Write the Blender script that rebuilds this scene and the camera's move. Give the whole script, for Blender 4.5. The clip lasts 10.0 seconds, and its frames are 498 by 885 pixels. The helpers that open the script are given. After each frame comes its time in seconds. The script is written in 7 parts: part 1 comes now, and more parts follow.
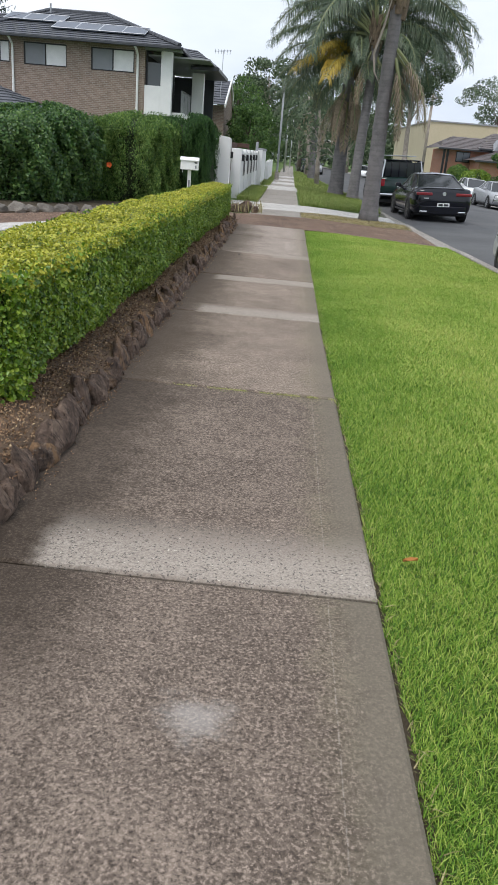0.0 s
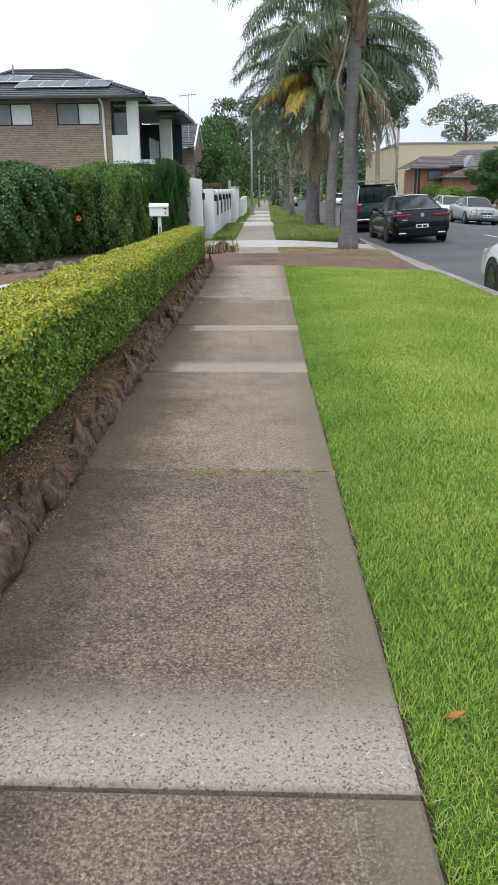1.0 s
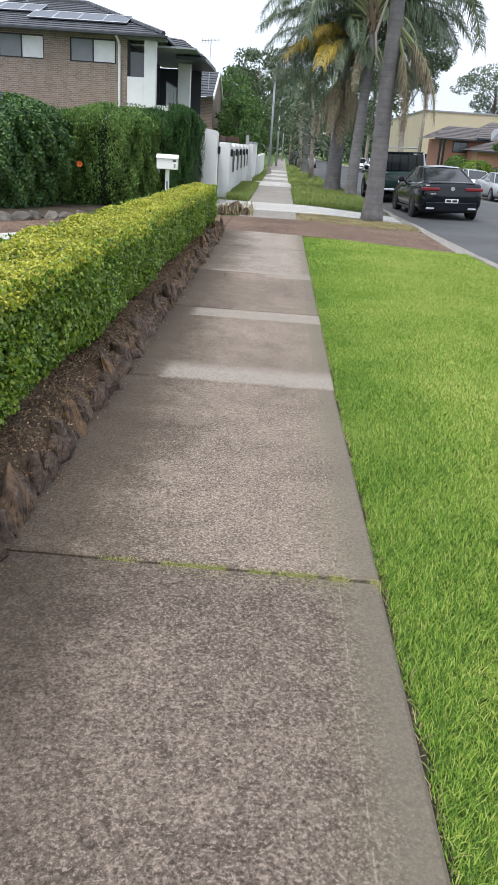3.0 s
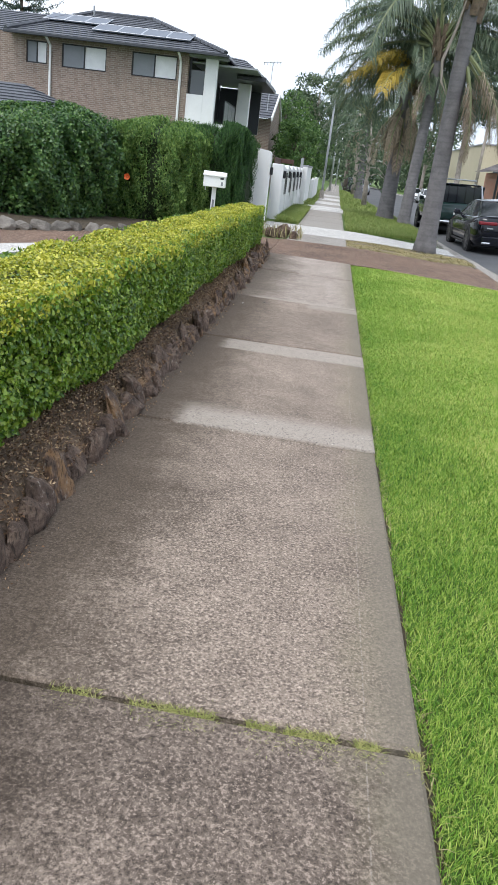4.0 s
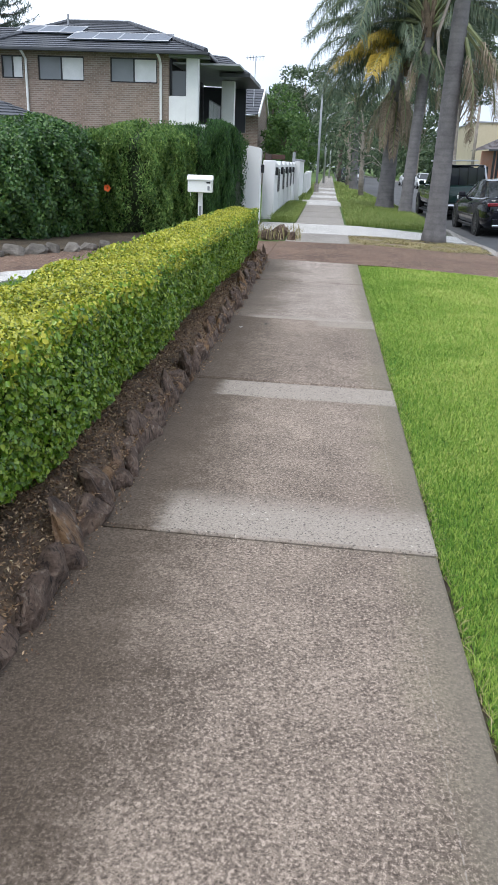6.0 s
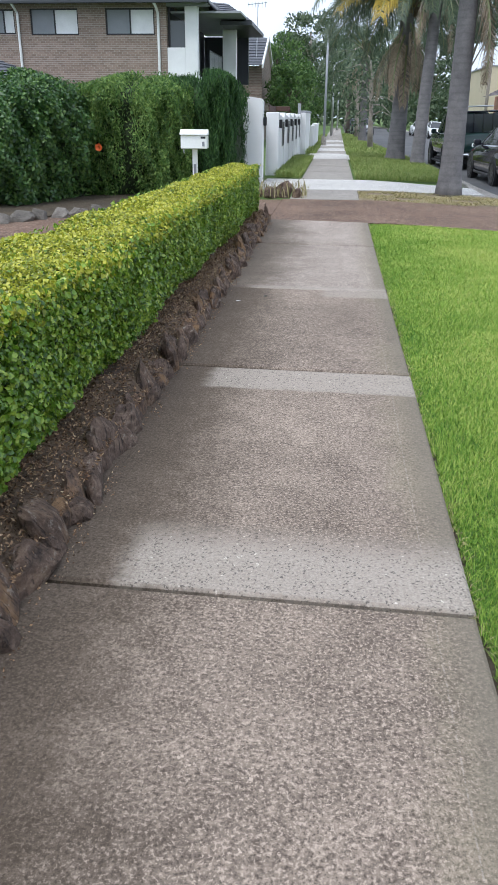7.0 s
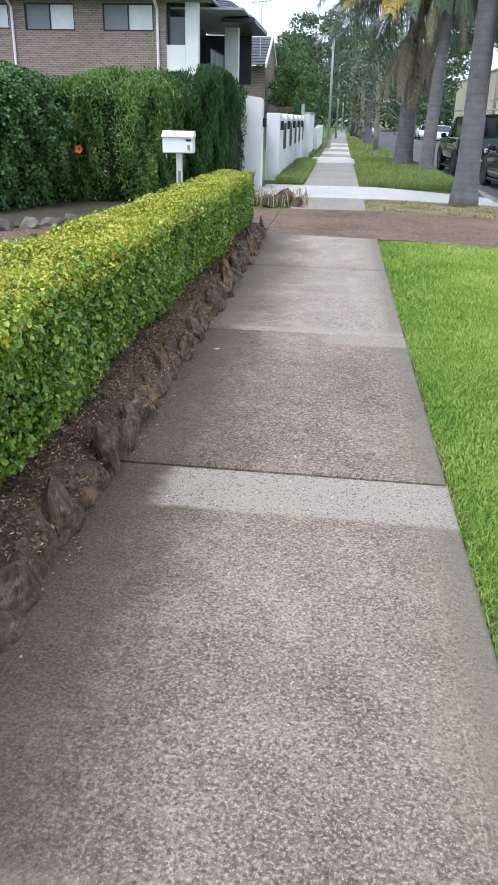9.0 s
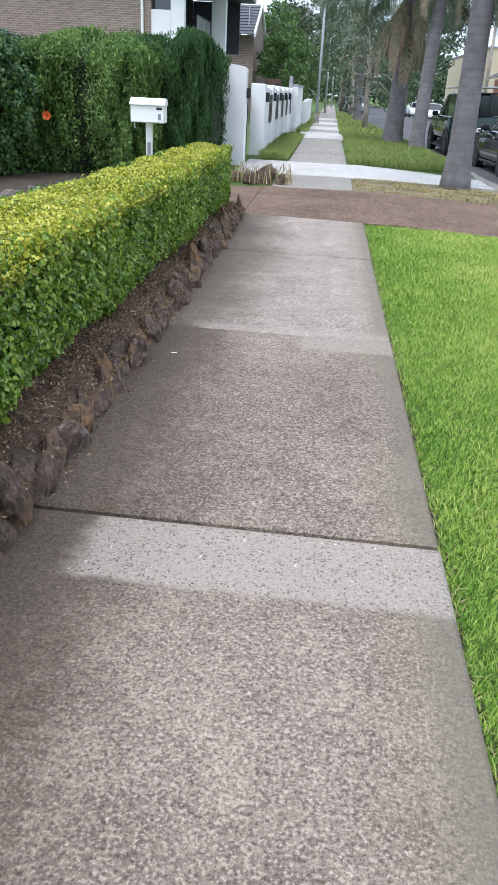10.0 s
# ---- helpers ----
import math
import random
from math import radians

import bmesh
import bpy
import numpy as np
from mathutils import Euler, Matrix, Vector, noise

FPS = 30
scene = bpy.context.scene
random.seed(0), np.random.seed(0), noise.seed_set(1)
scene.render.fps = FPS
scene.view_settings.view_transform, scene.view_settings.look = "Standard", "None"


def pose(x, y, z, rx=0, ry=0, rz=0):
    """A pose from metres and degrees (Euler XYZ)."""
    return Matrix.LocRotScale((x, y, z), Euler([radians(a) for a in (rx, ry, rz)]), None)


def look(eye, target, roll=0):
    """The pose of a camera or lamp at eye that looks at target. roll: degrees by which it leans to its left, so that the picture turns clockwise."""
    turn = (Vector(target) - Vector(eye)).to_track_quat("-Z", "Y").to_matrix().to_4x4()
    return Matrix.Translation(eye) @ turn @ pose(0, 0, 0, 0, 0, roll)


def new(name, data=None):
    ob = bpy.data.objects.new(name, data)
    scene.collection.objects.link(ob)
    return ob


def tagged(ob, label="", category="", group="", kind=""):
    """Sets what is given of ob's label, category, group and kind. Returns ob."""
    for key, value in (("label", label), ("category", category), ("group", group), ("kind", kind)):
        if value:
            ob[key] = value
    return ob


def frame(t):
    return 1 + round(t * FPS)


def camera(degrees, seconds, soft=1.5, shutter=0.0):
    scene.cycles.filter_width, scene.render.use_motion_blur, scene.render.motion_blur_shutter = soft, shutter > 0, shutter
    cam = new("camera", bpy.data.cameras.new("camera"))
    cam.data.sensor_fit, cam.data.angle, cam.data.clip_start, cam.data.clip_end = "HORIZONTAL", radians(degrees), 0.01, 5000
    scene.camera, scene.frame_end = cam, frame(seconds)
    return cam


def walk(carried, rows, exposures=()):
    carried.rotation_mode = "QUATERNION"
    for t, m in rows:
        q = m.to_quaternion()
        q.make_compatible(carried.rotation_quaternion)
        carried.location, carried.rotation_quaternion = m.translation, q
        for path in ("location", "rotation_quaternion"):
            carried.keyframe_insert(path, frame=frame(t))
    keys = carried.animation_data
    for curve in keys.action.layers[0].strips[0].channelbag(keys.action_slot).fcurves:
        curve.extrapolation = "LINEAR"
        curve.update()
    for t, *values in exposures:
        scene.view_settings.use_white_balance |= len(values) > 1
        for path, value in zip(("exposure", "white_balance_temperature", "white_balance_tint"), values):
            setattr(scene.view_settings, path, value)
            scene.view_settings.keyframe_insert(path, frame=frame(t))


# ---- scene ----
cam = camera(36.5, 10.0, soft=1.15)
PATH = [
    (0, (-0.386, -0.76, 1.375), (-0.429, 1.108, 0.66), 4.9),
    (0.5, (-0.431, -0.402, 1.408), (-0.431, 1.445, 0.643), 2.5),
    (1, (-0.335, -0.038, 1.411), (-0.383, 1.858, 0.778), -0.6),
    (1.5, (-0.398, 0.284, 1.414), (-0.481, 2.148, 0.693), 4.5),
    (2, (-0.427, 0.58, 1.417), (-0.399, 2.415, 0.623), 4.6),
    (2.2, (-0.391, 0.724, 1.415), (-0.407, 2.584, 0.677), 4.6),
    (3.3, (-0.448, 1.585, 1.407), (-0.496, 3.447, 0.678), 3.5),
    (3.5, (-0.425, 1.711, 1.398), (-0.502, 3.559, 0.637), 3.2),
    (4, (-0.421, 2.093, 1.388), (-0.55, 3.966, 0.699), 7.2),
    (4.5, (-0.458, 2.389, 1.398), (-0.617, 4.293, 0.805), 3.7),
    (5, (-0.471, 2.733, 1.358), (-0.508, 4.583, 0.598), 3.5),
    (5.5, (-0.447, 3.048, 1.366), (-0.526, 4.93, 0.695), 4.1),
    (6, (-0.519, 3.349, 1.396), (-0.682, 5.217, 0.701), 2.3),
    (6.2, (-0.531, 3.515, 1.395), (-0.699, 5.367, 0.66), 0.6),
    (7.3, (-0.474, 4.271, 1.357), (-0.687, 6.094, 0.562), 1.1),
    (7.5, (-0.535, 4.414, 1.357), (-0.688, 6.251, 0.579), 4.9),
    (8, (-0.513, 4.698, 1.404), (-0.611, 6.513, 0.571), 0.7),
    (8.5, (-0.46, 5.105, 1.365), (-0.698, 6.928, 0.577), 2.5),
    (9, (-0.512, 5.473, 1.353), (-0.706, 7.3, 0.563), 1.2),
    (9.5, (-0.57, 5.772, 1.365), (-0.668, 7.601, 0.563), 2.2),
    (10, (-0.471, 6.15, 1.324), (-0.614, 7.958, 0.479), 3.0),
]
walk(cam, [(t, look(eye, target, roll)) for t, eye, target, roll in PATH],
     exposures=[(0, 0.31, 6350, 10), (1.0, 0.41, 6350, 10), (2.0, 0.38, 6350, 10), (3.5, 0.68, 6180, 10), (5.5, 0.56, 6030, 10), (8.5, 0.73, 5790, 10), (10, 0.82, 5790, 10)])

# ---- world, sun, exposure ----
SUN_ELEV, SUN_AZ = radians(62), radians(215)
world = bpy.data.worlds.new("overcast_sky")
scene.world = world
world.use_nodes = True
wn, wl = world.node_tree.nodes, world.node_tree.links
wn.clear()
sky = wn.new("ShaderNodeTexSky")
sky.sky_type = 'NISHITA'
sky.sun_disc = False
sky.sun_elevation, sky.sun_rotation = SUN_ELEV, SUN_AZ
sky.dust_density, sky.air_density = 4.0, 1.0
hs = wn.new("ShaderNodeHueSaturation")
hs.inputs["Saturation"].default_value = 0.28
wl.new(sky.outputs[0], hs.inputs["Color"])
tc = wn.new("ShaderNodeTexCoord")
mp = wn.new("ShaderNodeMapping")
mp.inputs["Scale"].default_value = (1.0, 1.0, 2.6)
wl.new(tc.outputs["Generated"], mp.inputs[0])
nz = wn.new("ShaderNodeTexNoise")
nz.inputs["Scale"].default_value, nz.inputs["Detail"].default_value = 2.2, 6
wl.new(mp.outputs[0], nz.inputs["Vector"])
cr = wn.new("ShaderNodeValToRGB")
cr.color_ramp.elements[0].position, cr.color_ramp.elements[1].position = 0.35, 0.7
wl.new(nz.outputs[0], cr.inputs[0])
cm = wn.new("ShaderNodeMix")
cm.data_type = 'RGBA'
wl.new(cr.outputs[0], cm.inputs[0])
lift = wn.new("ShaderNodeMix")
lift.data_type = 'RGBA'
lift.inputs[0].default_value = 0.72
wl.new(hs.outputs[0], lift.inputs[6])
lift.inputs[7].default_value = (5.5, 6.15, 7.15, 1)
wl.new(lift.outputs[2], cm.inputs[6])
cm.inputs[7].default_value = (7.0, 7.3, 7.8, 1)
bg = wn.new("ShaderNodeBackground")
bg.inputs[1].default_value = 0.13
wl.new(cm.outputs[2], bg.inputs[0])
wo = wn.new("ShaderNodeOutputWorld")
wl.new(bg.outputs[0], wo.inputs[0])

sun = new("sun", bpy.data.lights.new("sun", 'SUN'))
sun.data.energy, sun.data.angle, sun.data.color = 1.5, radians(25), (1, 0.95, 0.88)
sun.matrix_world = look((0, 0, 40), Vector((0, 0, 40)) - Vector((math.sin(SUN_AZ) * math.cos(SUN_ELEV), math.cos(SUN_AZ) * math.cos(SUN_ELEV), math.sin(SUN_ELEV))))


# ---- materials ----
def nodes_of(name):
    m = bpy.data.materials.new(name)
    m.use_nodes = True
    n, l = m.node_tree.nodes, m.node_tree.links
    return m, n, l, n["Principled BSDF"]


def ramp(n, l, fac, stops):
    r = n.new("ShaderNodeValToRGB")
    e = r.color_ramp.elements
    e[0].position, e[0].color = stops[0][0], (*stops[0][1], 1)
    e[1].position, e[1].color = stops[-1][0], (*stops[-1][1], 1)
    for p, c in stops[1:-1]:
        x = e.new(p)
        x.color = (*c, 1)
    l.new(fac, r.inputs[0])
    return r.outputs[0]


def noise_out(n, l, vec, scale, detail=4, rough=0.6):
    t = n.new("ShaderNodeTexNoise")
    t.inputs["Scale"].default_value, t.inputs["Detail"].default_value, t.inputs["Roughness"].default_value = scale, detail, rough
    l.new(vec, t.inputs["Vector"])
    return t.outputs[0]


def mix(n, l, fac, a, b, mode='MIX'):
    m = n.new("ShaderNodeMix")
    m.data_type, m.blend_type = 'RGBA', mode
    if isinstance(fac, (int, float)):
        m.inputs[0].default_value = fac
    else:
        l.new(fac, m.inputs[0])
    for sock, v in ((m.inputs[6], a), (m.inputs[7], b)):
        if isinstance(v, tuple):
            sock.default_value = (*v, 1)
        else:
            l.new(v, sock)
    return m.outputs[2]


def maths(n, l, op, a, b=0.0, c=None):
    m = n.new("ShaderNodeMath")
    m.operation = op
    for k, v in enumerate((a, b) if c is None else (a, b, c)):
        if isinstance(v, (int, float)):
            m.inputs[k].default_value = v
        else:
            l.new(v, m.inputs[k])
    return m.outputs[0]


def step(n, l, v, lo, hi):
    m = n.new("ShaderNodeMapRange")
    m.interpolation_type = 'SMOOTHSTEP'
    m.inputs[1].default_value, m.inputs[2].default_value = lo, hi
    l.new(v, m.inputs[0])
    return m.outputs[0]


def bump(n, l, b, h, strength, dist):
    k = n.new("ShaderNodeBump")
    k.inputs["Strength"].default_value, k.inputs["Distance"].default_value = strength, dist
    l.new(h, k.inputs["Height"])
    l.new(k.outputs[0], b.inputs["Normal"])


def mat(name, dark, light, coarse=1.5, fine=40.0, rough=0.8, relief=0.3, dist=0.004, metal=0.0, coat=0.0, vary=0.0, spec=0.5):
    """A surface that varies in two scales: broad stains and fine grain."""
    m, n, l, b = nodes_of(name)
    t = n.new("ShaderNodeTexCoord").outputs["Object"]
    big, small = noise_out(n, l, t, coarse, 5), noise_out(n, l, t, fine, 6, 0.7)
    f = maths(n, l, 'ADD', maths(n, l, 'MULTIPLY', big, 0.6), maths(n, l, 'MULTIPLY', small, 0.4))
    col = ramp(n, l, f, [(0.32, dark), (0.68, light)])
    if vary:
        oi = n.new("ShaderNodeObjectInfo").outputs["Random"]
        h = n.new("ShaderNodeHueSaturation")
        l.new(maths(n, l, 'MULTIPLY_ADD', oi, 2 * vary, 1 - vary), h.inputs["Value"])
        l.new(col, h.inputs["Color"])
        col = h.outputs[0]
    l.new(col, b.inputs["Base Color"])
    b.inputs["Metallic"].default_value = metal
    b.inputs["Coat Weight"].default_value = coat
    b.inputs["Specular IOR Level"].default_value = spec
    rr = n.new("ShaderNodeMapRange")
    rr.inputs[3].default_value, rr.inputs[4].default_value = max(rough - 0.12, 0.02), min(rough + 0.12, 1)
    l.new(small, rr.inputs[0])
    l.new(rr.outputs[0], b.inputs["Roughness"])
    if relief:
        bump(n, l, b, small, relief, dist)
    return m


def leafy(name, stops, rough=0.5, through_light=0.25, patch=1.2, spec=0.35, own=0.6):
    """Leaves: each island has its own tone; broad patches shift it."""
    m, n, l, b = nodes_of(name)
    isl = n.new("ShaderNodeNewGeometry").outputs["Random Per Island"]
    t = n.new("ShaderNodeTexCoord").outputs["Object"]
    big = noise_out(n, l, t, patch, 4)
    f = maths(n, l, 'ADD', maths(n, l, 'MULTIPLY', isl, own), maths(n, l, 'MULTIPLY', big, 1 - own))
    col = ramp(n, l, f, stops)
    l.new(col, b.inputs["Base Color"])
    b.inputs["Roughness"].default_value = rough
    b.inputs["Specular IOR Level"].default_value = spec
    tr = n.new("ShaderNodeBsdfTranslucent")
    l.new(col, tr.inputs[0])
    mx = n.new("ShaderNodeMixShader")
    mx.inputs[0].default_value = through_light
    l.new(b.outputs[0], mx.inputs[1])
    l.new(tr.outputs[0], mx.inputs[2])
    l.new(mx.outputs[0], n["Material Output"].inputs[0])
    return m


def lawn_mat(name):
    """Mown lawn: darker green along the path edge, paler and yellower in patches further out."""
    m = leafy(name, [(0.24, (0.075, 0.18, 0.020)), (0.45, (0.20, 0.355, 0.042)), (0.62, (0.36, 0.48, 0.085)), (0.85, (0.60, 0.60, 0.20))], 0.6, 0.3, 0.9, 0.3, 0.5)
    n, l = m.node_tree.nodes, m.node_tree.links
    tone = next(q for q in n if q.type == 'VALTORGB')
    f = tone.inputs[0].links[0].from_socket
    t = n.new("ShaderNodeTexCoord").outputs["Object"]
    sx = n.new("ShaderNodeSeparateXYZ")
    l.new(t, sx.inputs[0])
    out = step(n, l, maths(n, l, 'ADD', sx.outputs[0], maths(n, l, 'MULTIPLY_ADD', noise_out(n, l, t, 2.6, 5, 0.7), 1.6, -0.8)), -0.1, 1.1)
    l.new(maths(n, l, 'MULTIPLY_ADD', out, 0.14, maths(n, l, 'ADD', f, -0.04)), tone.inputs[0])
    return m


def plain(name, c, rough=0.5, metal=0.0, coat=0.0, spec=0.5):
    return mat(name, tuple(v * 0.86 for v in c), tuple(min(v * 1.1, 1) for v in c), 2.0, 60, rough, 0.06, 0.002, metal, coat, 0.0, spec)


def glass_mat(name, tint, rough=0.03):
    m, n, l, b = nodes_of(name)
    b.inputs["Base Color"].default_value = (*tint, 1)
    b.inputs["Roughness"].default_value = rough
    b.inputs["Coat Weight"].default_value = 0.0
    return m


def concrete_mat(name, dark, light, bands=False, strip=1.0):
    m, n, l, b = nodes_of(name)
    t = n.new("ShaderNodeTexCoord").outputs["Object"]
    big = noise_out(n, l, t, 0.9, 5)
    mid = noise_out(n, l, t, 9, 8, 0.8)
    fine = noise_out(n, l, t, 105, 4, 0.72)
    grit = noise_out(n, l, t, 330, 2, 0.6)
    f = maths(n, l, 'ADD', maths(n, l, 'MULTIPLY', big, 0.5), maths(n, l, 'MULTIPLY', mid, 0.5))
    col = ramp(n, l, f, [(0.34, dark), (0.66, light)])
    # blotches a hand wide and coarse sandy speckle
    blot = noise_out(n, l, t, 4.2, 6, 0.75)
    sand = noise_out(n, l, t, 48, 5, 0.75)
    tone = ramp(n, l, maths(n, l, 'ADD', maths(n, l, 'MULTIPLY', blot, 0.27), maths(n, l, 'MULTIPLY', sand, 0.73)), [(0.37, (0.50, 0.48, 0.47)), (0.5, (0.96, 0.95, 0.94)), (0.63, (1.50, 1.50, 1.48))])
    col = mix(n, l, 1.0, col, tone, 'MULTIPLY')
    # fine pitted grain
    col = mix(n, l, maths(n, l, 'MULTIPLY', step(n, l, fine, 0.53, 0.61), 0.62), col, tuple(min(v * 1.75, 1) for v in light), 'MIX')
    pits = maths(n, l, 'SUBTRACT', 1.0, step(n, l, fine, 0.37, 0.46))
    col = mix(n, l, maths(n, l, 'MULTIPLY', pits, 0.72), col, tuple(v * 0.35 for v in dark))
    # single dark and pale stones in the mix
    vo = n.new("ShaderNodeTexVoronoi")
    vo.inputs["Scale"].default_value = 85
    jit = n.new("ShaderNodeTexNoise")
    jit.inputs["Scale"].default_value, jit.inputs["Detail"].default_value = 70, 3
    l.new(t, jit.inputs["Vector"])
    push = n.new("ShaderNodeVectorMath")
    push.operation = 'MULTIPLY_ADD'
    l.new(jit.outputs["Color"], push.inputs[0])
    push.inputs[1].default_value = (0.03, 0.03, 0.03)
    l.new(t, push.inputs[2])
    l.new(push.outputs[0], vo.inputs["Vector"])
    pick = n.new("ShaderNodeSeparateColor")
    l.new(vo.outputs["Color"], pick.inputs[0])
    core = maths(n, l, 'SUBTRACT', 1.0, step(n, l, maths(n, l, 'ADD', vo.outputs["Distance"], maths(n, l, 'MULTIPLY_ADD', grit, 0.5, -0.25)), 0.30, 0.44))
    dark_stone = maths(n, l, 'MULTIPLY', core, step(n, l, pick.outputs[0], 0.72, 0.78))
    pale_stone = maths(n, l, 'MULTIPLY', core, step(n, l, pick.outputs[1], 0.985, 0.99))
    col = mix(n, l, maths(n, l, 'MULTIPLY', dark_stone, 0.45), col, tuple(v * 0.42 for v in dark))
    col = mix(n, l, maths(n, l, 'MULTIPLY', pale_stone, 0.6), col, tuple(min(v * 2.1, 0.75) for v in light))
    if bands:
        sx = n.new("ShaderNodeSeparateXYZ")
        l.new(t, sx.inputs[0])
        x, y = sx.outputs[0], sx.outputs[1]
        wob = maths(n, l, 'MULTIPLY_ADD', mid, 0.36, -0.18)
        yy = maths(n, l, 'ADD', maths(n, l, 'MULTIPLY_ADD', x, SKEW, y), maths(n, l, 'MULTIPLY', wob, 0.2))
        # damp, mossy stain along the garden edge
        edge = maths(n, l, 'ADD', x, maths(n, l, 'ADD', maths(n, l, 'MULTIPLY_ADD', big, 0.45, -0.22), maths(n, l, 'MULTIPLY_ADD', mid, 0.5, -0.25)))
        damp = maths(n, l, 'SUBTRACT', 1.0, step(n, l, edge, -1.21, -0.67))
        col = mix(n, l, maths(n, l, 'MULTIPLY', damp, 0.74), col, (dark[0] * 0.36, dark[1] * 0.33, dark[2] * 0.27))
        spot = n.new('ShaderNodeVectorMath')
        spot.operation = 'DISTANCE'
        l.new(t, spot.inputs[0])
        spot.inputs[1].default_value = (-0.50, 0.80, 0)
        near = maths(n, l, 'SUBTRACT', 1.0, step(n, l, maths(n, l, 'ADD', spot.outputs['Value'], wob), 0.0, 0.13))
        col = mix(n, l, maths(n, l, 'MULTIPLY', near, 0.4), col, (0.48, 0.45, 0.42))
        # a lichen tint along the lawn
        moss = maths(n, l, 'MULTIPLY', step(n, l, edge, -0.28, 0.02), 0.5)
        col = mix(n, l, moss, col, (0.155, 0.14, 0.085))
        # smooth trowelled margin, darkened by soil
        margin = maths(n, l, 'MULTIPLY', step(n, l, maths(n, l, 'MULTIPLY_ADD', wob, 0.25, x), -0.15, -0.02), 0.5)
        col = mix(n, l, margin, col, (0.15, 0.128, 0.105))
        # scored edges of the trowelled margins
        for at_x, tone_to in ((-0.128, (0.34, 0.30, 0.26)), (-1.125, (0.05, 0.042, 0.036))):
            away = maths(n, l, 'ABSOLUTE', maths(n, l, 'SUBTRACT', maths(n, l, 'MULTIPLY_ADD', wob, 0.012, x), at_x))
            scored = maths(n, l, 'MULTIPLY', maths(n, l, 'SUBTRACT', 1.0, step(n, l, away, 0.0008, 0.0032)), step(n, l, sand, 0.44, 0.56))
            col = mix(n, l, maths(n, l, 'MULTIPLY', scored, 0.5), col, tone_to)
        # ground-down strips beside the joints: pale mortar, dark stones
        agg = noise_out(n, l, t, 95, 3, 0.6)
        stone = step(n, l, maths(n, l, 'ADD', agg, maths(n, l, 'MULTIPLY_ADD', mid, 0.5, -0.25)), 0.53, 0.58)
        pale = mix(n, l, maths(n, l, 'MULTIPLY', step(n, l, fine, 0.40, 0.62), 0.8), (0.44, 0.39, 0.335), (0.24, 0.205, 0.172))
        ground_col = mix(n, l, maths(n, l, 'MULTIPLY', stone, 0.4), pale, (0.20, 0.17, 0.15))
        many = maths(n, l, 'MULTIPLY', core, step(n, l, maths(n, l, 'MULTIPLY_ADD', maths(n, l, 'SUBTRACT', mid, 0.5), 1.1, pick.outputs[0]), 0.5, 0.6))
        ground_col = mix(n, l, maths(n, l, 'MULTIPLY', many, 0.85), ground_col, (0.085, 0.078, 0.074))
        ground_col = mix(n, l, pale_stone, ground_col, (0.62, 0.58, 0.5))
        for y0, y1, x0, strength, soft in BANDS:
            inside = maths(n, l, 'MULTIPLY', step(n, l, yy, y0 - 0.01, y0 + 0.03), maths(n, l, 'SUBTRACT', 1.0, step(n, l, yy, y1 - soft, y1 + 0.03)))
            inside = maths(n, l, 'MULTIPLY', inside, step(n, l, maths(n, l, 'MULTIPLY_ADD', wob, 0.5, x), x0 - 0.04, x0 + 0.06))
            col = mix(n, l, maths(n, l, 'MULTIPLY', inside, strength), col, ground_col)
    l.new(col, b.inputs["Base Color"])
    b.inputs["Roughness"].default_value = 0.9
    b.inputs["Specular IOR Level"].default_value = 0.25
    bump(n, l, b, maths(n, l, 'ADD', fine, maths(n, l, 'MULTIPLY', grit, 0.5)), 0.45, 0.004)
    return m


